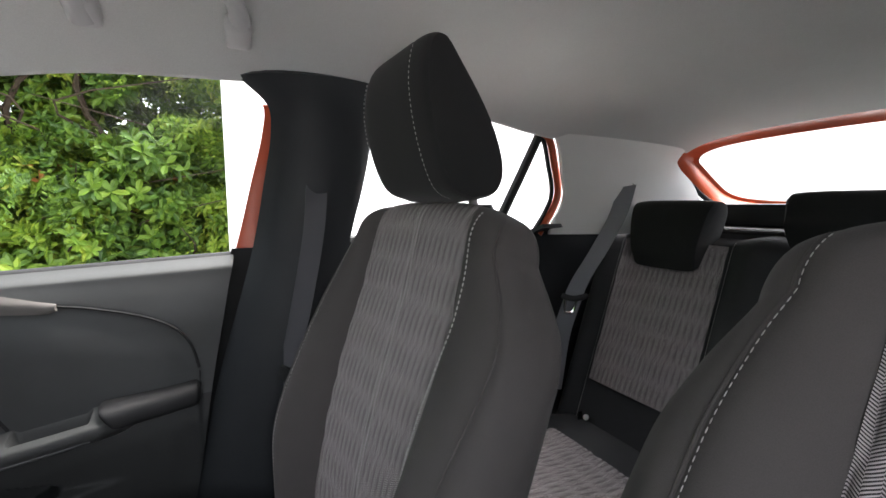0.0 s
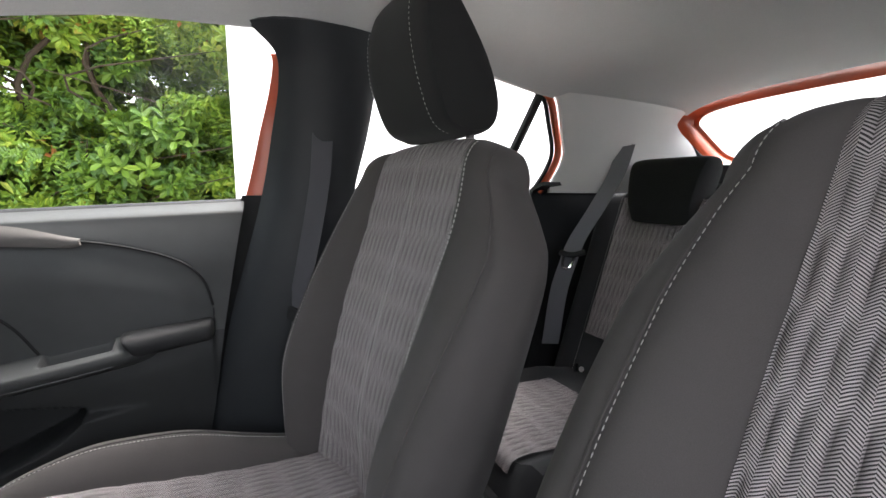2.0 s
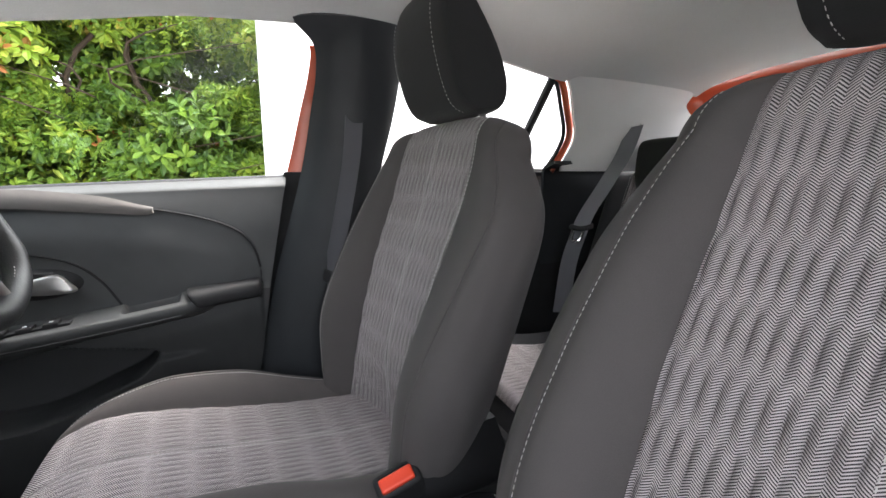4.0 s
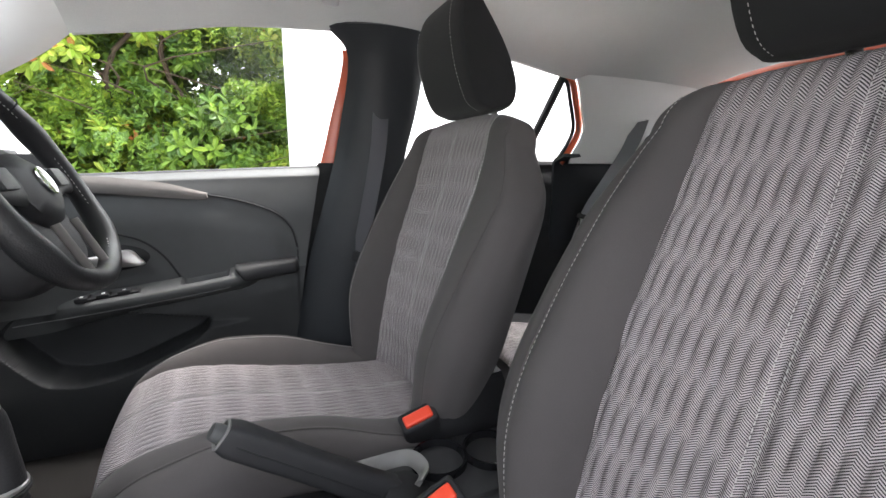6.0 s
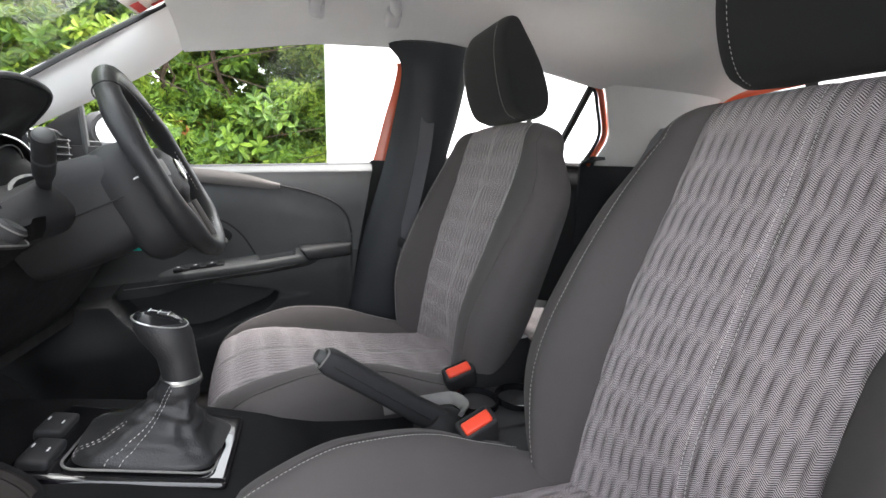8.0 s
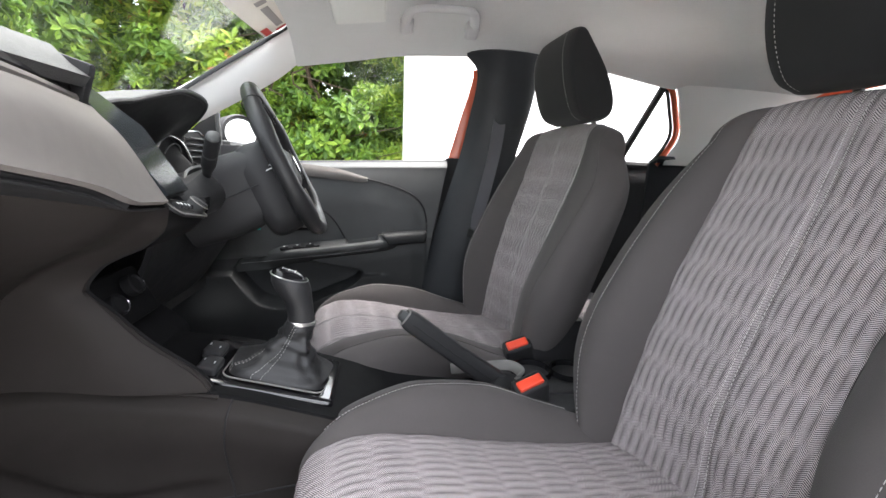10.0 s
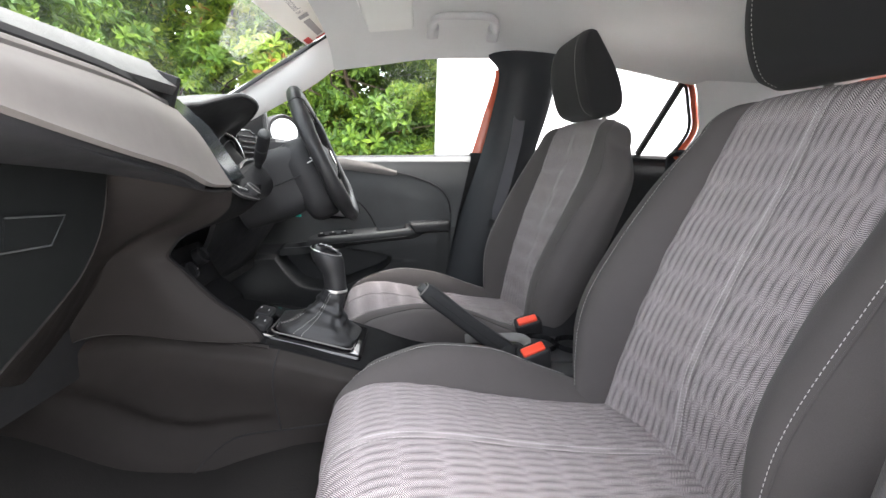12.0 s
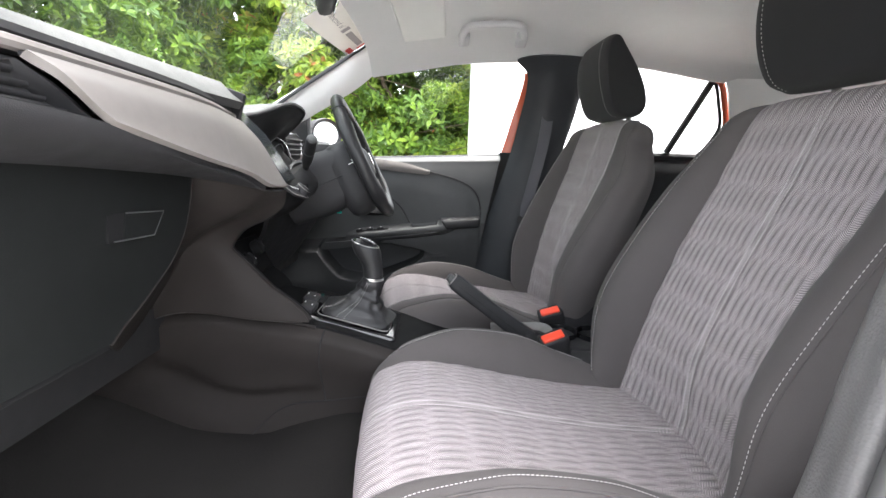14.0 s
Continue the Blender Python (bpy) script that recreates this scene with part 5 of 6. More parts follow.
def fascia_at(y, v):
    """Rear face of the lower dashboard: the glovebox lid."""
    z = 0.693 + (fascia_top(y) - 0.693) * v
    return Vector((-1.058 - 0.012 * step(0.90 - z, 0, 0.2), y, z))


def fascia_top(y):
    return interp(y, [(-0.70, 0.912), (-0.599, 0.907), (-0.547, 0.904), (-0.478, 0.899), (-0.328, 0.884), (-0.24, 0.860), (-0.16, 0.852)])


def fascia_out(y):
    return -1.058 + 0.070 * step(y, -0.338, -0.245)


STACK = [(0.54, -0.940), (0.588, -0.947), (0.662, -1.028), (0.706, -1.070), (0.737, -1.098), (0.775, -1.075), (0.81, -1.012), (0.83, -0.994), (0.87, -0.990)]


def lid_edge(v):
    return interp(0.693 + 0.20 * v, [(0.693, -0.505), (0.704, -0.488), (0.728, -0.444), (0.774, -0.382), (0.82, -0.354), (0.893, -0.338)])


# the side of the centre stack falls from the band to the console's ridge
LOWLINE = spline([(-1.070, -0.505, 0.693), (-1.150, -0.420, 0.648), (-1.235, -0.300, 0.585), (-1.290, -0.205, 0.552), (-1.258, -0.184, 0.586), (-1.202, -0.182, 0.607), (-1.137, -0.182, 0.609), (-1.038, -0.180, 0.598), (-0.947, -0.160, 0.588)], 61)


def stack_side(u, v):
    """u from the glovebox joint to the stack's edge, v upwards."""
    low, top = LOWLINE[round(u * 60)], fascia_at(lid_edge(1) + (-0.160 - lid_edge(1)) * u, 1)
    top = Vector((fascia_out(top.y), top.y, top.z))
    zr = 0.588 + (top_r.z - 0.588) * v
    left, right = fascia_at(lid_edge(v), v), Vector((interp(zr, STACK), -0.160, zr))
    c = [LOWLINE[0], LOWLINE[60], fascia_at(lid_edge(1), 1), top_r]
    flat = c[0] * (1 - u) * (1 - v) + c[1] * u * (1 - v) + c[2] * (1 - u) * v + c[3] * u * v
    return low * (1 - v) + top * v + left * (1 - u) + right * u - flat


top_r = Vector((interp(fascia_top(-0.160), STACK), -0.160, fascia_top(-0.160)))
part("glovebox_lid", sheet(lambda u, v: fascia_at(-0.70 + (lid_edge(v) + 0.70) * u, v), lin(0, 1, 36), lin(0, 1, 50), thick=0.008), LIDGREY, dash, "dark grained glovebox lid")
part("glovebox_underside", sheet(lambda u, k: Vector((-1.066, -0.70 + 0.195 * u, 0.692)).lerp(Vector((-1.60, -0.70 + 0.52 * u, 0.56)), k), lin(0, 1, 12), lin(0, 1, 12), thick=0.006), DEEP, dash)
# lighter tube laid on the ridge to draw its highlight
part("ridge_highlight", tube([LOWLINE[k] + Vector((0, -0.002, 0.001)) for k in range(25, 60)], 0.0034, 8), PLASTIC, dash, "pale tube standing for the highlight on the console's edge")
part("centre_side", sheet(stack_side, lin(0, 1, 61), lin(0, 1, 50), thick=0.008), PLASTIC_TAUPE, dash, "warm grey swelling side of the centre stack")


def roll_at(u, v):
    """Soft roll under the decorative band and the vent, turning in to the lid."""
    y = -0.705 + 0.455 * u
    top = Vector((-0.990, y, interp(y, [(-0.70, 0.951), (-0.63, 0.946), (-0.564, 0.938), (-0.50, 0.922), (-0.43, 0.909), (-0.37, 0.897), (-0.315, 0.886), (-0.25, 0.866)])))
    low = Vector((fascia_out(y) + 0.002, y, fascia_top(y) - 0.001))
    return Vector((top.x + (low.x - top.x) * v ** 1.7 + 0.004 * math.sin(math.pi * v), y, top.z + (low.z - top.z) * v))


part("fascia_roll", sheet(roll_at, lin(0, 1, 50), lin(0, 1, 16), thick=0.006), PLASTIC_SOFT, dash, "soft black roll under the band")
part("fascia_back", sheet(lambda u, v: roll_at(u, 0).lerp(Vector((-1.06, roll_at(u, 0).y, roll_at(u, 0).z + 0.01)), v), lin(0, 1, 30), lin(0, 1, 4), thick=0.004), RUBBER, dash)
part("fascia_edge", tube([(interp(z, STACK), -0.160, z) for z in lin(0.590, 0.845, 24)], 0.006, 8), PLASTIC_TAUPE, dash)
# glovebox lid joint and pull
part("glovebox_joint", tube([fascia_at(lid_edge(v), v) + Vector((0.001, 0, 0)) for v in lin(0, 0.985, 44)], 0.0022, 6), RUBBER, dash)
GP = [(-0.475, 0.843), (-0.409, 0.838), (-0.431, 0.8105), (-0.481, 0.814)]
gp = part("glovebox_pull", loft([[Vector((x, y, z)) for y, z in GP] for x in (-1.110, -1.0500)]), LIDGREY, dash, "dark glovebox pull handle", False)
part("pull_edge", tube([(-1.0496, y, z) for y, z in ((-0.497, 0.8130), (-0.431, 0.8100), (-0.409, 0.8385), (-0.475, 0.8435))], 0.0009, 6), PLASTIC, gp, "thin lighter edge of the pull")
part("pull_recess", loft([[Vector((x, y, z)) for y, z in ((-0.500, 0.843), (-0.475, 0.845), (-0.482, 0.812), (-0.503, 0.812))] for x in (-1.110, -1.0515)]), DEEP, gp, "", False)
# passenger air vent
def vent_at(u, v, lift=0.0):
    left = Vector((-1.010, -0.725, 0.988 - 0.036 * v))
    right = silver_at(0, v) + Vector((-0.010, 0.004, 0.0))
    p = left.lerp(right, u)
    p.x -= 0.022 * math.sin(math.pi * v) ** 0.5 * (1 - step(u, 0.9, 1.0)) - lift
    return p


part("vent_back", block((0.02, 0.34, 0.16), Matrix.Translation((-1.075, -0.58, 0.945)), 0.004), RUBBER, dash)
vent = part("air_vent", sheet(vent_at, lin(0, 1, 24), lin(0, 1, 12), thick=0.005), RUBBER, dash, "black air vent")
for v in (0.22, 0.44, 0.66, 0.86):
    part("slat", tube([vent_at(u, v, 0.008) for u in lin(0, 0.88, 16)], 0.0036, 6, True, 0.4), PLASTIC_SOFT, vent)
part("vent_ring", tube([vent_at(u, 1.0, 0.004) + Vector((0, 0, -0.003)) for u in lin(0, 1, 20)], 0.0038, 6), PIANO, dash)
# centre: infotainment screen, knobs, pocket with sockets
S_TL, S_TR, S_BL, S_BR = Vector((-1.095, -0.187, 1.020)), Vector((-1.112, 0.040, 0.956)), Vector((-0.980, -0.181, 0.862)), Vector((-1.030, -0.005, 0.858))


def SCR(k, v, lift=0.0):
    p = S_TL.lerp(S_TR, k).lerp(S_BL.lerp(S_BR, k), v)
    return p + Vector((0.66, 0.24, 0.70)) * lift


scr = part("screen", sheet(SCR, lin(0, 1, 12), lin(0, 1, 10), thick=0.012), SCREEN, dash, "dark glossy touch screen, switched off")
part("screen_rim", tube([SCR(0.0, v) for v in lin(0, 1, 8)] + [SCR(k, 1.0) for k in lin(0.05, 1, 10)] + [SCR(1, v) for v in lin(0.95, 0, 8)] + [SCR(k, 0.0) for k in lin(0.95, 0, 10)], 0.0035, 6), PIANO, scr)
part("screen_line", tube([SCR(k, 0.90, 0.001) for k in lin(0.06, 0.94, 8)] + [SCR(0.94, v, 0.001) for v in lin(0.86, 0.10, 8)], 0.0012, 6), PLASTIC, scr)
part("screen_back", sheet(lambda k, v: SCR(k, 0).lerp(Vector((-1.20, -0.187 + 0.24 * k, 0.955)), v) + Vector((0, 0, -0.002)), lin(0, 1, 8), lin(0, 1, 6), thick=0.008), PLASTIC_SOFT, dash)
part("screen_side", sheet(lambda u, v: SCR(0, v, -0.002).lerp(SCR(0, v) + Vector((-0.07, 0.004, -0.02)), u), lin(0, 1, 4), lin(0, 1, 8), thick=0.006), PIANO, dash)
# key strip with knobs under the screen
K0, K1 = Vector((-0.978, -0.158, 0.853)), Vector((-0.990, -0.040, 0.835))
KN_N = Vector((0.62, 0.20, 0.76)).normalized()
ka = (K1 - K0).normalized()
kb = KN_N.cross(ka)
cap = [K0.lerp(K1, 0.5) + ka * (0.046 * math.copysign(1, math.cos(a)) + 0.016 * math.cos(a)) + kb * 0.016 * math.sin(a) for a in [2 * math.pi * (i + 0.5) / 32 for i in range(32)]]
ks = part("key_strip", loft([[p - KN_N * 0.005 for p in cap], cap, [p.lerp(K0.lerp(K1, 0.5), 0.06) + KN_N * 0.001 for p in cap]]), RUBBER, dash, "black key strip under the screen")
part("strip_edge", tube(cap + [cap[0]], 0.0012, 6), GREYTRIM, ks, "thin grey edge")
km = Matrix.Translation(K0.lerp(K1, 0.74)) @ KN_N.to_track_quat("Z", "Y").to_matrix().to_4x4()
part("knob", turned([(0.001, 0.017), (0.0115, 0.0165), (0.0135, 0.014), (0.0138, 0.003), (0.0150, 0.0), (0.001, 0.0)], km, 26), PLASTIC_SOFT, ks, "round black knob")
part("knob_ring", tube([km @ Vector((0.0140 * math.cos(a), 0.0140 * math.sin(a), 0.012)) for a in [2 * math.pi * i / 24 for i in range(25)]], 0.0010, 6), GREYTRIM, ks, "grey knob ring")
for k in range(4):
    m = Matrix.Translation(K0.lerp(K1, 0.10 + 0.12 * k) + KN_N * 0.003) @ KN_N.to_track_quat("Z", "Y").to_matrix().to_4x4()
    part("key", block((0.010, 0.011, 0.005), m, 0.002), PLASTIC_SOFT, ks)
    part("key_mark", block((0.002, 0.004, 0.0008), m @ Matrix.Translation((0, 0, 0.0030)), 0), WHITE, ks)
part("centre_back", sheet(lambda y, z: Vector((interp(z, STACK) - 0.13 * step(y, -0.158, -0.125) * (1 - step(z, 0.70, 0.80)) - 0.035 * step(y, -0.05, 0.06) * step(z, 0.74, 0.80), y, z)), lin(-0.160, 0.075, 24), lin(0.56, 0.848, 36), thick=0.01), DEEP, dash)
part("stack_core", block((0.16, 1.30, 0.42), Matrix.Translation((-1.32, 0, 0.735)), 0.01), RUBBER, dash)
plate = part("socket_plate", block((0.012, 0.165, 0.085), Matrix.Translation((-1.115, -0.06, 0.690)) @ pose(0, 0, 0, 0, -28, 0), 0.005), DEEP, dash, "black panel with sockets")
for y, z in ((-0.098, 0.702), (-0.052, 0.721)):
    sm = Matrix.Translation((-1.092, y, z - 0.006)) @ pose(0, 0, 0, 0, 62, 0)
    sk = part("socket", turned([(0.001, 0.004), (0.012, 0.004), (0.014, 0.008), (0.017, 0.006), (0.017, -0.008), (0.001, -0.008)], sm, 20), DEEP, plate, "black power socket")
    part("socket_rim", tube([sm @ Vector((0.0145 * math.cos(a), 0.0145 * math.sin(a), 0.008)) for a in lin(-0.1, 1.5, 14)], 0.0011, 6), CHROME, sk, "bright edge of the socket")
part("knee_panel", sheet(lambda y, z: Vector((interp(z, [(0.50, -1.30), (0.62, -1.20), (0.78, -1.12), (0.86, -1.17)]) - 0.03 * step(y, 0.5, 0.68), y, z)), lin(0.06, 0.69, 30), lin(0.52, 0.868, 20), thick=0.01), PLASTIC_SOFT, dash)
part("dash_end", block((0.34, 0.012, 0.26), Matrix.Translation((-1.21, 0.675, 0.83)), 0.004), PLASTIC_SOFT, dash)
# instrument hood and cluster
LIP = spline([(-1.165, -0.045, 0.972), (-1.128, 0.0, 1.000), (-1.124, 0.06, 1.012), (-1.112, 0.13, 1.033), (-1.099, 0.19, 1.048), (-1.097, 0.25, 1.050), (-1.099, 0.30, 1.040), (-1.121, 0.338, 1.023), (-1.157, 0.375, 1.002), (-1.200, 0.415, 0.978), (-1.235, 0.45, 0.955)], 44)


def hood_at(u, k):
    p = LIP[k]
    q = Vector((-1.40, 0.20 + (p.y - 0.20) * 1.05, 0.975 + 0.35 * max(0, p.z - 1.0)))
    r = p.lerp(q, u)
    r.z += 0.014 * math.sin(math.pi * u) * max(0, (p.z - 0.97) / 0.08)
    return r


part("instrument_hood", sheet(hood_at, lin(0, 1, 14), list(range(44)), thick=0.008), PAD, dash, "grained hood over the instruments")
part("hood_lip", tube([p + Vector((0.001, 0, -0.003)) for p in LIP], 0.0055, 8), PLASTIC_SOFT, dash)


def bezel(k):
    """Twin-arched outline of the instruments, from side to side."""
    y = 0.115 + 0.355 * k
    z = interp(y, [(0.115, 0.895), (0.135, 0.935), (0.17, 0.957), (0.21, 0.962), (0.25, 0.952), (0.292, 0.937), (0.325, 0.955), (0.365, 0.966), (0.41, 0.958), (0.445, 0.935), (0.47, 0.895)])
    return Vector((-1.205 + 0.25 * (0.95 - z) * 0.3, y, z))


part("hood_inside", sheet(lambda u, k: (LIP[k] + Vector((-0.004, 0, -0.010))).lerp(bezel(k / 43) + Vector((-0.003, 0, 0)), u), lin(0, 1, 8), list(range(44)), thick=0.003), RUBBER, dash)
cl = part("instrument_display", sheet(lambda k, v: bezel(k) + Vector((-0.022 * math.sin(math.pi * min(1, v + 0.5)), 0, -(bezel(k).z - 0.868) * v)), lin(0, 1, 30), lin(0, 1, 10), thick=0.006), DEEP, dash, "dark instrument display")
part("cluster_bezel", tube([bezel(k) for k in lin(0, 1, 60)], 0.0026, 6), CHROME, cl, "bright bezel round the dials")
for y in (0.205, 0.375):
    part("dial_ring", tube([Vector((-1.210 + 0.05 * math.sin(a) * 0.2, y + 0.046 * math.cos(a), 0.908 + 0.040 * math.sin(a))) for a in [2 * math.pi * i / 30 for i in range(31)]], 0.0015, 6), PLASTIC, cl)
    part("needle", block((0.002, 0.026, 0.005), Matrix.Translation((-1.208, y - 0.015, 0.906)) @ pose(0, 0, 0, 25, -20, 0), 0), RED, cl, "red needle")


def bridge_at(y, v):
    # panel from under the screen to the steering column, bulging towards the cabin and tucking under
    k = step(y, 0.0, 0.22)
    top = Vector((-1.040 - 0.08 * max(0, y), y, 0.864 + 0.042 * k))
    x = top.x + (0.020 + 0.022 * k) * math.sin(math.pi * min(1, v * 1.35)) - 0.10 * step(v, 0.55, 1.0)
    return Vector((x, y, top.z - (0.10 + 0.05 * k) * v))


part("column_panel", sheet(bridge_at, lin(-0.01, 0.34, 36), lin(0, 1, 24), thick=0.010), PLASTIC_SOFT, dash, "dark panel beside the steering column")
part("column_shelf", sheet(lambda y, v: bridge_at(y, 0).lerp(Vector((-1.212, 0.115 + (y + 0.01) * 1.014, 0.866)), v), lin(-0.01, 0.34, 24), lin(0, 1, 8), thick=0.006), RUBBER, dash)
# driver side vent by the pillar
sv = part("side_vent", loft([[Vector((x, y, z)) for y, z in ((0.50, 0.985), (0.60, 0.992), (0.66, 0.975), (0.655, 0.905), (0.59, 0.895), (0.51, 0.91))] for x in (-1.30, -1.235)]), RUBBER, dash, "black side air vent", False)
part("vent_frame", tube([(-1.233, y, z) for y, z in ((0.50, 0.985), (0.60, 0.992), (0.66, 0.975), (0.655, 0.905), (0.59, 0.895), (0.51, 0.91), (0.50, 0.985))], 0.0028, 6), CHROME, sv, "bright vent frame")
for k in range(4):
    part("slat", block((0.016, 0.13, 0.003), Matrix.Translation((-1.230, 0.582, 0.917 + 0.017 * k)) @ pose(0, 0, 0, 0, -15, 0), 0.001), PLASTIC, sv)
part("speaker_grille", sheet(lambda u, v: Vector((-1.44 + 0.16 * u, 0.56 + 0.07 * v, 0.975 + 0.03 * u)), lin(0, 1, 6), lin(0, 1, 5), thick=0.006), BACKCLOTH, dash, "pale perforated speaker grille")

# steering wheel and column ------------------------------------------------------------
WC, WT = Vector((-0.915, 0.275, 0.905)), radians(25)
AX = turned_about((math.cos(WT), 0, math.sin(WT)), (0, 0, 0))          # from the column towards the driver
WU = turned_about((-math.sin(WT), 0, math.cos(WT)), (0, 0, 0))         # up in the wheel's plane
WY = turned_about((0, 1, 0), (0, 0, 0))
wheel = thing("steering_wheel", tuple(WC - AX * 0.12), "black leather steering wheel with satin spokes", "steering wheel")


def rim_at(a, r=0.178):
    s = math.sin(a)
    k = 1 - 0.13 * step(-s, 0.55, 1.0)
    return WC + WY * r * math.cos(a) + WU * r * s * k


n = 72
rings = []
for i in range(n + 1):
    a = 2 * math.pi * i / n
    c = rim_at(a)
    o = (c - WC).normalized()
    rad = 0.0155 + 0.003 * math.exp(-((math.cos(2 * a) - 0.5) / 0.3) ** 2)
    rings.append([c + (o * math.cos(b) + AX * math.sin(b) * 1.08) * rad for b in [2 * math.pi * j / 14 for j in range(14)]])
rim = part("rim", loft(rings, True, False), LEATHER, wheel, "black leather rim")
for a in (radians(48), radians(132)):
    c, o = rim_at(a), (rim_at(a) - WC).normalized()
    t = (rim_at(a + 0.02) - rim_at(a - 0.02)).normalized()
    part("rim_seam", tube([c + (o * math.cos(b) + AX * math.sin(b) * 1.08) * 0.0182 for b in [2 * math.pi * j / 20 for j in range(21)]], 0.0011, 5), RUBBER, rim)
part("rim_stitching", stitches([rim_at(a, 0.1635) + AX * 0.006 for a in lin(0, 2 * math.pi, 90)], 0.004, 0.004, 0.0007), THREAD, rim, "pale stitching", kind="stuff")
hubm = Matrix(((WY.x, WU.x, AX.x, WC.x), (WY.y, WU.y, AX.y, WC.y), (WY.z, WU.z, AX.z, WC.z), (0, 0, 0, 1)))
part("airbag_cover", turned([(0.001, 0.026), (0.035, 0.024), (0.056, 0.012), (0.064, -0.012), (0.060, -0.03), (0.001, -0.03)], hubm @ Matrix.Translation((0, -0.005, -0.012)) @ Matrix.Diagonal((1.15, 0.95, 1, 1)), 32), PLASTIC_SOFT, wheel, "black airbag cover")
part("badge", turned([(0.018, 0.002), (0.021, 0.003), (0.021, 0.0), (0.018, 0.0), (0.018, 0.002)], hubm @ Matrix.Translation((0, 0.0, 0.014)), 24), CHROME, wheel, "plain chrome badge ring")
for s in (1, -1):
    part("spoke", loft([[WC + WY * s * r + WU * (zc + h * math.sin(b)) + AX * (-0.006 + 0.010 * math.cos(b)) for b in [2 * math.pi * j / 12 for j in range(12)]] for r, zc, h in ((0.05, 0.0, 0.030), (0.09, 0.004, 0.026), (0.13, 0.006, 0.022), (0.166, 0.006, 0.024))]), PLASTIC_SOFT, wheel, "black spoke")
    part("spoke_keys", block((0.045, 0.030, 0.008), hubm @ Matrix.Translation((s * 0.103, 0.008, 0.006)), 0.004, 2), PLASTIC, wheel, "black key pad")
    part("spoke_trim", loft([[WC + WY * s * (0.030 + 0.022 * math.cos(b) * w + 0.014) + WU * (-r) + AX * (0.002 + 0.006 * math.sin(b)) for b in [2 * math.pi * j / 10 for j in range(10)]] for r, w in ((0.06, 0.35), (0.10, 0.28), (0.15, 0.32))]), SATIN, wheel, "satin metal lower spoke")

rings = []
for d, w, h in ((0.014, 0.060, 0.050), (0.016, 0.096, 0.084), (0.020, 0.108, 0.096), (0.030, 0.116, 0.104), (0.060, 0.119, 0.107), (0.078, 0.116, 0.104), (0.088, 0.108, 0.096), (0.093, 0.095, 0.084)):
    c = WC - AX * d - WU * 0.030
    rings.append([c + WY * w * math.copysign(abs(math.cos(b)) ** 0.5, math.cos(b)) + WU * h * math.copysign(abs(math.sin(b)) ** 0.6, math.sin(b)) for b in [2 * math.pi * j / 48 for j in range(48)]])
part("hub_back", loft(rings), PLASTIC_SOFT, wheel, "black moulded back of the hub")

col = thing("steering_column", tuple(WC - AX * 0.20), "black plastic steering column cover with a stalk", "steering column")
rings = []
for d, w, h in ((0.018, 0.085, 0.058), (0.026, 0.106, 0.072), (0.06, 0.114, 0.080), (0.12, 0.114, 0.086), (0.17, 0.108, 0.084), (0.24, 0.092, 0.074)):
    c = WC - AX * d - WU * 0.012
    rings.append([c + WY * w * math.copysign(abs(math.cos(b)) ** 0.42, math.cos(b)) + WU * h * math.copysign(abs(math.sin(b)) ** 0.42, math.sin(b)) for b in [2 * math.pi * j / 28 for j in range(28)]])
part("shroud", loft(rings), PLASTIC_SOFT, col)
part("shroud_joint", tube([WC - AX * d - WU * 0.012 - WY * w for d, w in ((0.03, 0.109), (0.07, 0.119), (0.12, 0.115), (0.16, 0.107))], 0.0018, 6), RUBBER, col)
s0, s1 = Vector((-1.050, 0.146, 0.872)), Vector((-0.998, 0.056, 0.953))
cm = Matrix.Translation((-1.050, 0.140, 0.874)) @ pose(0, 0, 0, 34, 38, 0)
part("stalk_collar", turned([(0.001, -0.010), (0.026, -0.010), (0.030, 0.002), (0.035, 0.002), (0.037, -0.006), (0.036, -0.030), (0.001, -0.030)], cm, 28), PLASTIC, col)
part("stalk_boot", turned([(0.001, 0.006), (0.016, 0.004), (0.024, -0.009), (0.001, -0.011)], cm, 24), RUBBER, col)
stalk = part("stalk", tube([s0.lerp(s1, t) for t in lin(0, 1, 14)], lambda t: 0.0085 + 0.0045 * step(t, 0.22, 0.42), 14), PLASTIC_SOFT, col, "black indicator stalk")
part("stalk_tip", turned([(0.001, 0.007), (0.009, 0.0065), (0.0115, 0.004), (0.0127, -0.003), (0.001, -0.005)], Matrix.Translation(s1) @ (s1 - s0).to_track_quat("Z", "Y").to_matrix().to_4x4(), 18), PLASTIC, stalk)
part("stalk_ring", tube([s0.lerp(s1, 0.62), s0.lerp(s1, 0.66)], 0.0132, 14), PLASTIC, stalk)
part("shroud_mark", tube([Vector((-0.931 + 0.006 * math.sin(a), 0.1565 + 0.0 * a, 0.903 - 0.003 * (a - 2))) for a in lin(0, 4.5, 10)], 0.0013, 5), WHITE, col, "small white printed mark")
kt = thing("key_tag", (-1.03, 0.44, 0.735), "small teal plastic key tag below the column", "key tag")
part("tag", joined([block((0.012, 0.007, 0.016), Matrix.Translation((-1.035, 0.440, 0.748)), 0.003), block((0.016, 0.006, 0.008), Matrix.Translation((-1.038, 0.440, 0.734)), 0.002)]), TEAL, kt)
part("barrel", turned([(0.001, 0.006), (0.013, 0.006), (0.016, 0.0), (0.001, 0.0)], Matrix.Translation((-1.05, 0.42, 0.765)) @ pose(0, 0, 0, 0, 80, 0), 16), CHROME, kt)

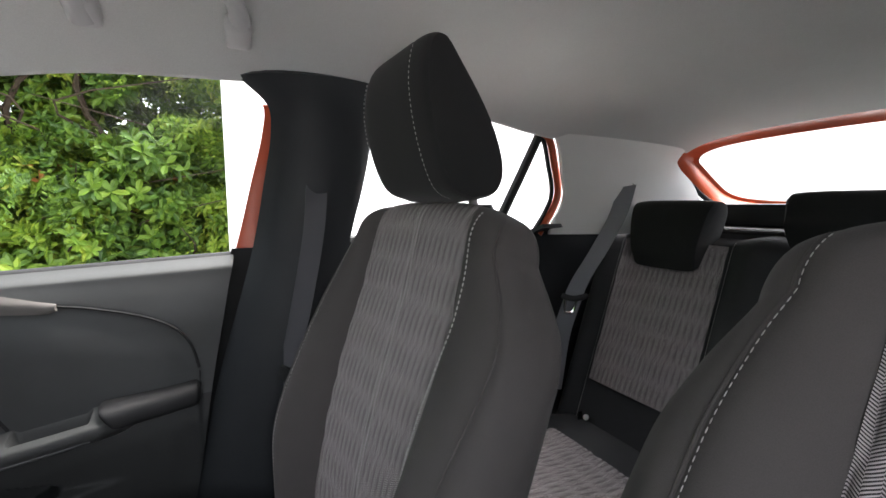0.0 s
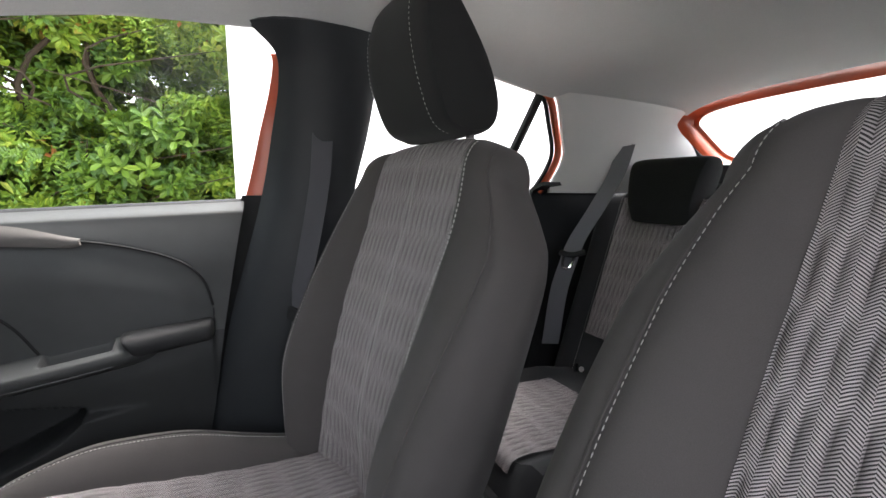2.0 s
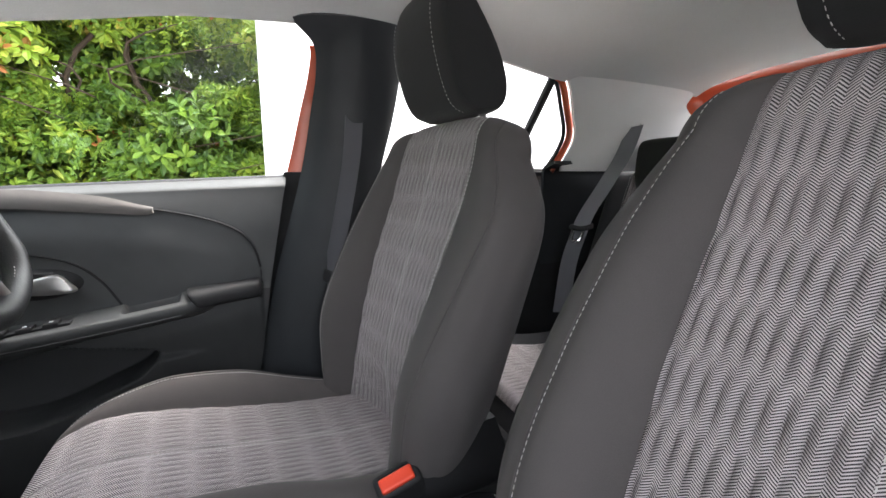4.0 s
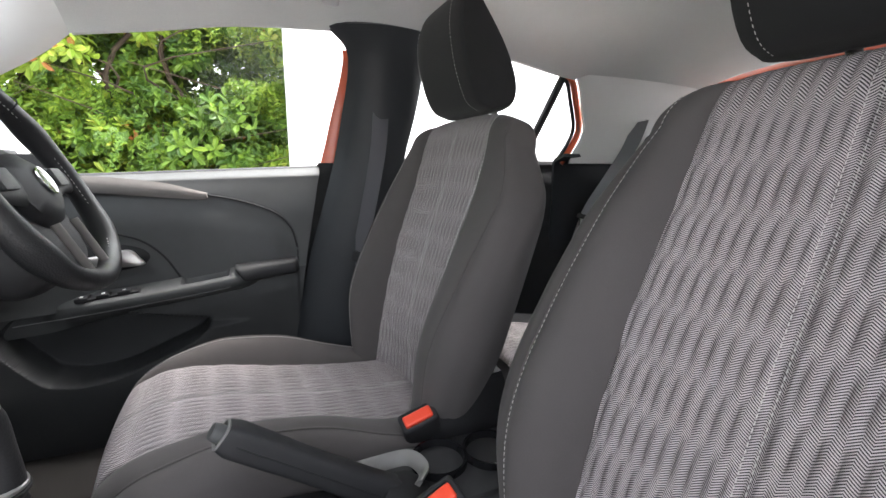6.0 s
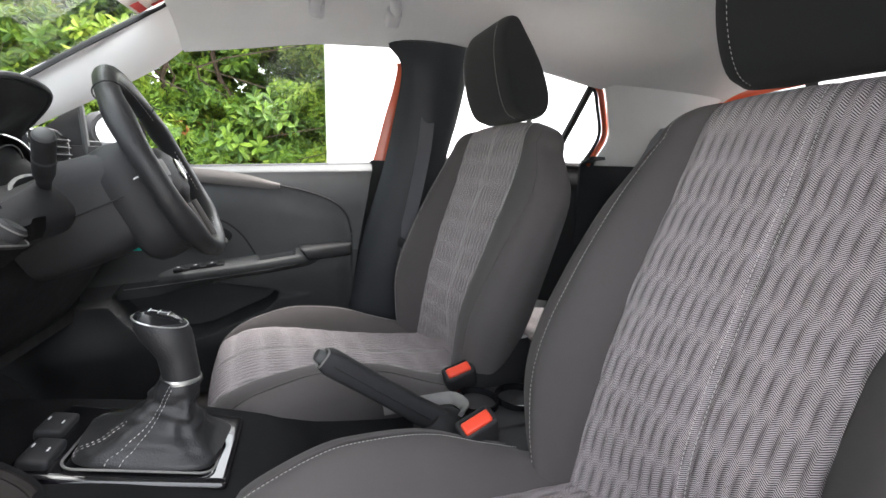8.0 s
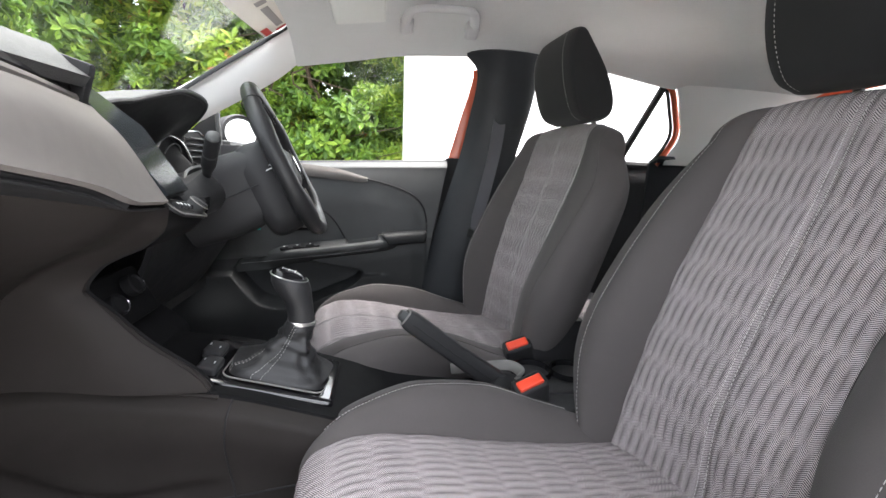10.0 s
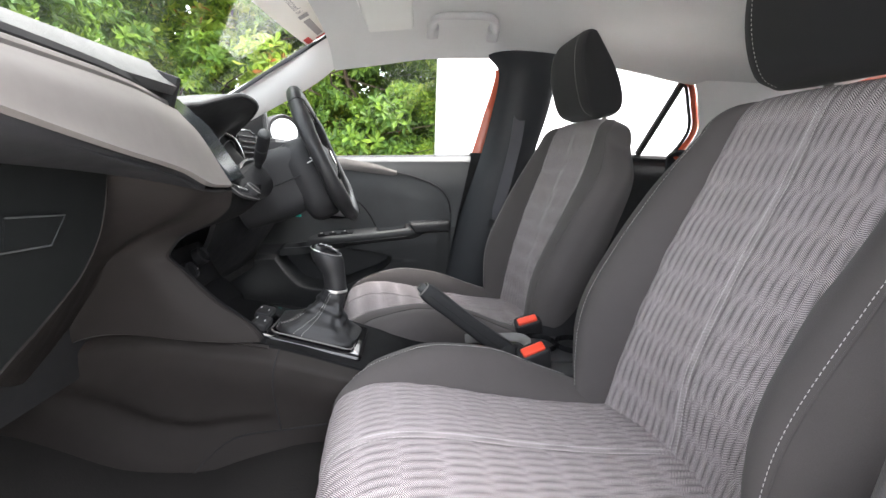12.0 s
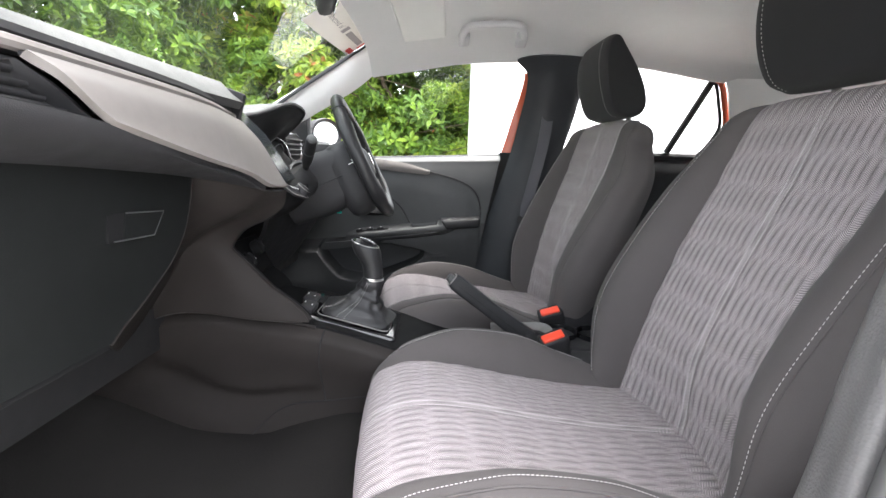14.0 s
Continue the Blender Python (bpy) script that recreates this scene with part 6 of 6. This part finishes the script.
# centre console -------------------------------------------------------------------------
con = thing("centre_console", (-0.75, -0.06, 0.30), "warm dark grey plastic centre console between the seats", "console")


def tun_top(x):
    return interp(x, [(-1.75, 0.36), (-1.40, 0.462), (-1.305, 0.540), (-1.278, 0.565), (-1.25, 0.588), (-1.202, 0.605), (-1.137, 0.607), (-1.038, 0.596), (-0.93, 0.580), (-0.78, 0.538), (-0.66, 0.50), (-0.50, 0.485), (-0.20, 0.480)])


def tun_side(u, v):
    x = -1.75 + u * 1.51
    zt = tun_top(x) - 0.002
    z = 0.31 + (zt - 0.31) * v
    y = -0.168 - 0.012 * step(v, 0.55, 0.85) * (1 - step(v, 0.93, 1.0)) - 0.030 * (1 - step(z, 0.32, 0.45)) * (1 - step(x, -0.98, -0.78)) * step(x, -1.70, -1.10) - 0.008 * math.sin(math.pi * v) 
    y += 0.012 * step(v, 0.93, 1.0)
    zc = interp(x, [(-1.40, 0.545), (-1.251, 0.507), (-1.186, 0.479), (-1.131, 0.452), (-1.074, 0.443), (-0.971, 0.456), (-0.90, 0.47)])
    y += (0.014 * step(zc - z, 0, 0.022) - 0.012 * step(zc - z, 0.022, 0.10)) * step(x, -1.40, -1.25) * (1 - step(x, -0.99, -0.90))
    return Vector((x, y, z))


part("side_panel", sheet(lambda u, v: tun_side(u, v) + Vector((0, 0.10 * step(-1.75 + u * 1.51, -0.52, -0.42), 0)), lin(0, 1, 70), lin(0, 1, 40), thick=0.006), PLASTIC_TAUPE, con, "warm grey grained side panel")
part("side_panel", sheet(lambda u, v: Vector((tun_side(u, v).x, -0.06 - (tun_side(u, v).y + 0.06) - 0.0, tun_side(u, v).z)), lin(0, 1, 60), lin(0, 1, 24), thick=0.006), PLASTIC_TAUPE, con)
def side_point(x, z):
    return tun_side((x + 1.75) / 1.51, (z - 0.31) / (tun_top(x) - 0.312)) + Vector((0, -0.001, 0))


part("panel_joint", tube([side_point(p.x, p.y) for p in spline([(-0.916, 0.572, 0), (-0.922, 0.52, 0), (-0.920, 0.47, 0), (-0.913, 0.424, 0)], 20)], 0.0015, 6), RUBBER, con)
part("panel_joint", tube([side_point(p.x, p.y) for p in spline([(-0.80, 0.440, 0), (-0.913, 0.424, 0), (-0.98, 0.410, 0), (-1.014, 0.396, 0), (-1.045, 0.370, 0), (-1.075, 0.335, 0)], 30)], 0.0016, 6), RUBBER, con)
part("panel_rib", tube([tun_side(u, 0.985) + Vector((0, -0.001, 0.001)) for u in lin(0.24, 0.54, 30)], 0.004, 6), PLASTIC_TAUPE, con)
part("top_plate", sheet(lambda x, t: Vector((x, -0.06 + 0.10 * t + 0.09 * max(0, -t) * step(x, -0.52, -0.42), tun_top(x) - 0.03 * (1 - t * t) * (step(x, -0.72, -0.66) - step(x, -0.42, -0.38)) * 0.8)), lin(-1.60, -0.24, 80), lin(-1, 1, 15), thick=0.008), DEEP, con)
GT = pose(0, 0, 0, 0, 14, 0)
gl = part("shifter_plate", block((0.222, 0.150, 0.062), Matrix.Translation((-0.890, -0.062, 0.543)) @ GT, 0.010, 4), PLATEBLACK, con, "gloss black gear lever surround")
part("plate_line", tube([Matrix.Translation((-0.890, -0.062, 0.543)) @ GT @ Vector((x, -0.0757, -0.012)) for x in lin(-0.10, 0.11, 8)], 0.0012, 6), CHROME, gl, "thin chrome line")
for bx, by in ((-0.978, -0.045), (-0.966, -0.103)):
    b = part("console_button", block((0.030, 0.044, 0.016), Matrix.Translation((bx, by, 0.598)) @ GT, 0.006, 3), PLASTIC_SOFT, gl, "black console button")
    part("button_mark", block((0.0016, 0.006, 0.001), Matrix.Translation((bx - 0.008, by + 0.004, 0.6086)) @ GT, 0), WHITE, b)
    part("button_mark", block((0.0016, 0.006, 0.001), Matrix.Translation((bx + 0.008, by - 0.002, 0.6046)) @ GT, 0), WHITE, b)
# cup holders, tray and bright tray edge
for x, y in ((-0.392, 0.018), (-0.312, 0.012)):
    part("cup_holder", turned([(0.034, -0.05), (0.036, 0.0), (0.038, 0.006), (0.041, 0.006), (0.042, 0.0), (0.040, -0.055), (0.001, -0.055), (0.001, -0.050), (0.034, -0.05)], Matrix.Translation((x, y, 0.510)), 28), PIANO, con, "round black cup holder")
part("rear_block", joined([block((0.26, 0.13, 0.045), Matrix.Translation((-0.34, 0.005, 0.483)), 0.008), block((0.30, 0.06, 0.05), Matrix.Translation((-0.36, -0.085, 0.475)), 0.008)]), PLASTIC_SOFT, con)
part("tray_edge", tube(spline([(-0.56, 0.028, 0.514), (-0.481, 0.030, 0.517), (-0.437, 0.024, 0.520), (-0.424, -0.008, 0.520), (-0.440, -0.030, 0.518)], 24), 0.011, 8, True, 0.35), GREYTRIM, con, "grey tray edge")

gear = thing("gear_lever", (-0.865, -0.068, 0.57), "gear lever with a black knob and stitched leather gaiter", "gear lever")
gfm = Matrix.Translation((-0.868, -0.070, 0.574)) @ GT
def rrect(w, h, r, m):
    return [m @ Vector((math.copysign(w - r, c) + r * c, math.copysign(h - r, s) + r * s, 0)) for c, s in [(math.cos(a), math.sin(a)) for a in [2 * math.pi * (i + 0.5) / 40 for i in range(40)]]]
ringp = rrect(0.078, 0.056, 0.016, gfm)
part("gaiter_ring", tube(ringp + [ringp[0]], 0.0014, 8), GREYTRIM, gear, "dark satin gaiter ring")
rings = []
for t in lin(0, 1, 44):
    w, h = 0.056 * (1 - t) ** 3.0 * (1 + 0.25 * math.exp(-((t - 0.05) / 0.06) ** 2)) + 0.0235, 0.036 * (1 - t) ** 2.8 + 0.0215
    w, h = min(w, 0.077), min(h, 0.055)
    c = Vector((0.002 + 0.012 * t, 0.004 * t, 0.088 * t ** 0.85))
    r = []
    for i in range(48):
        a = 2 * math.pi * (i + 0.5) / 48
        f = 1 + (0.06 * math.sin(a * 3 + 7 * t) + 0.06 * math.sin(a * 5 - 11 * t) + 0.04 * math.sin(a * 9 + 5 * t)) * math.sin(math.pi * t) ** 0.7 + 0.06 * math.sin(t * 19 + math.sin(a) * 2.2) * math.sin(math.pi * t) + 0.03 * math.sin(t * 37 - math.sin(a * 2) * 2.0) * math.sin(math.pi * t)
        e = 0.45 + 0.35 * t
        r.append(gfm @ (c + Vector((w * f * math.copysign(abs(math.cos(a)) ** e, math.cos(a)), h * f * math.copysign(abs(math.sin(a)) ** e, math.sin(a)), 0))))
    rings.append(r)
ga = part("gaiter", loft(rings), LEATHER, gear, "creased black leather gaiter")
for i in (34, 35):
    part("stitching", stitches([rings[j][i] + Vector((0, -0.0012, 0.0006)) for j in range(1, 43)], 0.0028, 0.0024, 0.00035), THREAD, ga, "pale stitching", kind="stuff")
for i in (27, 28):
    part("stitching", stitches([rings[j][i] + Vector((-0.0012, 0, 0.0006)) for j in range(1, 18)], 0.0028, 0.0024, 0.00035), THREAD, ga, "pale stitching", kind="stuff")
nk = gfm @ Vector((0.014, 0.004, 0.088))
part("collar", turned([(0.001, 0.003), (0.0205, 0.003), (0.0225, 0.001), (0.0225, -0.002), (0.001, -0.002)], Matrix.Translation(nk) @ pose(0, 0, 0, 0, 4, 0), 24), HANDLE, gear, "satin chrome collar")
kr = []
KN = [(0.0, 0.0, 0.0195, 0.0215), (0.015, -0.001, 0.0195, 0.0212), (0.030, -0.003, 0.0200, 0.0218), (0.042, -0.007, 0.0220, 0.0248), (0.054, -0.012, 0.0240, 0.0290), (0.066, -0.0155, 0.0245, 0.0308), (0.075, -0.017, 0.0230, 0.0285), (0.081, -0.018, 0.0185, 0.0232), (0.0845, -0.018, 0.011, 0.014)]
for d, dx, w, l in KN:
    kr.append([nk + Vector((dx + l * math.cos(a), w * math.sin(a), d - 0.28 * (dx + l * math.cos(a) + 0.012) * (d / 0.0845) ** 2)) for a in [2 * math.pi * j / 24 for j in range(24)]])
kn = part("knob", loft(kr), LEATHER, gear, "black gear knob")
part("knob_cap", loft([[nk + Vector((-0.0175 + l * math.cos(a), w * math.sin(a), d - 0.28 * (-0.0055 + l * math.cos(a)))) for a in [2 * math.pi * j / 24 for j in range(24)]] for d, w, l in ((0.0755, 0.0225, 0.0282), (0.0815, 0.0185, 0.0238), (0.0850, 0.0125, 0.0165), (0.0865, 0.005, 0.006))]), PIANO, kn, "gloss black shift pattern cap")
part("knob_ring", tube([nk + Vector((-0.0175 + 0.0288 * math.cos(a), 0.0230 * math.sin(a), 0.0757 - 0.28 * (-0.0055 + 0.0288 * math.cos(a)))) for a in [2 * math.pi * j / 30 for j in range(31)]], 0.0010, 6), HANDLE, kn, "satin chrome ring")
for dx in (-0.010, 0.0, 0.010):
    part("shift_mark", block((0.0007, 0.012, 0.0005), Matrix.Translation(nk + Vector((-0.0175 + dx, 0, 0.0882 - 0.28 * dx))), 0), WHITE, kn)
part("shift_mark", block((0.020, 0.0007, 0.0005), Matrix.Translation(nk + Vector((-0.0175, 0, 0.0884))) @ pose(0, 0, 0, 0, 15.6, 0), 0), WHITE, kn)

hb = thing("handbrake", (-0.48, -0.03, 0.50), "black plastic handbrake lever, partly raised", "handbrake")
h0, h1 = Vector((-0.455, -0.015, 0.490)), Vector((-0.662, -0.046, 0.655))
hs = Vector((0.10, -0.995, 0.0)).normalized()
hn = (h1 - h0).normalized().cross(hs)
rings = []
for t in lin(0.04, 0.985, 24):
    c = h0.lerp(h1, t)
    w = interp(t, [(0, 0.018), (0.25, 0.0155), (0.7, 0.0148), (0.95, 0.0155), (0.985, 0.0135)])
    h = interp(t, [(0, 0.025), (0.25, 0.0205), (0.6, 0.0180), (0.9, 0.0188), (0.965, 0.0180), (0.985, 0.0155)])
    rings.append([c + hs * w * math.copysign(abs(math.cos(a)) ** 0.55, math.cos(a)) + hn * h * math.copysign(abs(math.sin(a)) ** 0.55, math.sin(a)) for a in [2 * math.pi * k / 28 for k in range(28)]])
part("grip", loft(rings), PLASTIC_SOFT, hb)
hd = (h1 - h0).normalized()
part("button", tube([h0.lerp(h1, 0.95), h1 + hd * 0.004, h1 + hd * 0.009], lambda t: 0.0100 - 0.003 * max(0.0, t - 0.5), 14, True, 0.85), PLASTIC, hb, "black release button")
part("button_ring", tube([rings[-1][k].lerp(h1, 0.12) + hd * 0.001 for k in range(28)] + [rings[-1][0].lerp(h1, 0.12) + hd * 0.001], 0.0016, 6), GREYTRIM, hb, "thin grey rim")
part("grip_joint", tube([h0.lerp(h1, t) + hs * 0.0153 for t in lin(0.12, 0.93, 8)], 0.0010, 6), RUBBER, hb)
part("boot", turned([(0.055, -0.02), (0.050, 0.0), (0.036, 0.018), (0.026, 0.035), (0.001, 0.035)], Matrix.Translation((-0.475, -0.018, 0.487)) @ pose(0, 0, 0, 0, -35, 0), 20), RUBBER, hb)

# roof fittings -------------------------------------------------------------------------------
gh = thing("grab_handle", (-0.554, 0.485, 1.30), "pale grey plastic grab handle above the door", "grab handle")
GX0, GX1 = -0.657, -0.452
pts = spline([(GX0 + 0.014, 0.468, 1.276), (GX0 + 0.014, 0.425, 1.292), (GX0 + 0.026, 0.395, 1.302), (GX0 + 0.055, 0.384, 1.305), ((GX0 + GX1) / 2, 0.381, 1.306), (GX1 - 0.055, 0.384, 1.308), (GX1 - 0.026, 0.395, 1.306), (GX1 - 0.014, 0.425, 1.296), (GX1 - 0.014, 0.468, 1.282)], 48)
part("grip", tube(pts, lambda t: 0.0135 + 0.004 * abs(2 * t - 1) ** 3, 12, True, 0.8), GRABGREY, gh)
for x in (GX0 + 0.014, GX1 - 0.014):
    part("foot", block((0.036, 0.050, 0.028), Matrix.Translation((x, 0.458, 1.284)) @ pose(0, 0, 0, -20, 0, 0), 0.010, 3), GRABGREY, gh)

for s in (1, -1):
    sv = thing("sun_visor", (-0.80, s * 0.40, 1.30), "pale grey folded sun visor against the headliner", "sun visor", "sun visors")
    part("flap", block((0.132, 0.42, 0.020), Matrix.Translation((-0.765, s * 0.245, 1.298)) @ pose(0, 0, 0, s * -3.5, -7.5, 0), 0.0095, 4), VINYL, sv)
    part("hinge", tube([(-0.835, s * 0.46, 1.285), (-0.835, s * 0.06, 1.305)], 0.006, 8), PILLAR_GREY, sv)

im = thing("interior_mirror", (-0.95, 0.06, 1.24), "black interior rear-view mirror on the windscreen", "mirror")
part("housing", block((0.035, 0.22, 0.062), Matrix.Translation((-0.94, 0.00, 1.262)) @ pose(0, 0, 0, 0, -10, 20), 0.014, 3), PLASTIC_SOFT, im)
part("mirror_glass", block((0.004, 0.205, 0.052), Matrix.Translation((-0.922, 0.006, 1.259)) @ pose(0, 0, 0, 0, -10, 20), 0.001), MIRROR, im)
part("stem", tube([(-0.955, 0.0, 1.262), (-0.985, 0.0, 1.275)], 0.010, 8), PLASTIC_SOFT, im)

# film sticker on the windscreen, its print as plain bars
st = thing("windscreen_sticker", tuple(screen_at(0.9, 0.6)), "cream film sticker with print on the windscreen", "sticker")
def stick(u, v, lift=0.004):
    return screen_at(u, v) + Vector((0.004 + lift, 0, -lift))
part("film", sheet(lambda u, v: stick(u, v), lin(0.845, 1.02, 6), lin(0.32, 0.975, 20)), CREAM, st)
for u0, u1, v0, v1, mt in ((0.918, 0.948, 0.705, 0.925, GREYPRINT), (0.915, 0.955, 0.635, 0.675, GREYPRINT), (0.905, 0.955, 0.945, 0.968, REDPRINT), (0.855, 0.885, 0.885, 0.965, REDPRINT)):
    part("print_bar", sheet(lambda u, v: stick(u, v, 0.0055), lin(u0, u1, 2), lin(v0, v1, 4)), mt, st)
# the words that can be read, seen from behind through the film
fc = bpy.data.curves.new("lettering", 'FONT')
fc.body, fc.size = "is becoming", 0.026
fo = bpy.data.objects.new("lettering", fc)
lm = bpy.data.meshes.new_from_object(fo)
bpy.data.objects.remove(fo)
bm = bmesh.new()
bm.from_mesh(lm)
bpy.data.meshes.remove(lm)
for vt in bm.verts:
    vt.co = stick(0.922 + vt.co.y / 0.648, 0.610 - vt.co.x / 0.545, 0.0055)
part("lettering", bm, GREYPRINT, st, "dark grey words on the film", False)
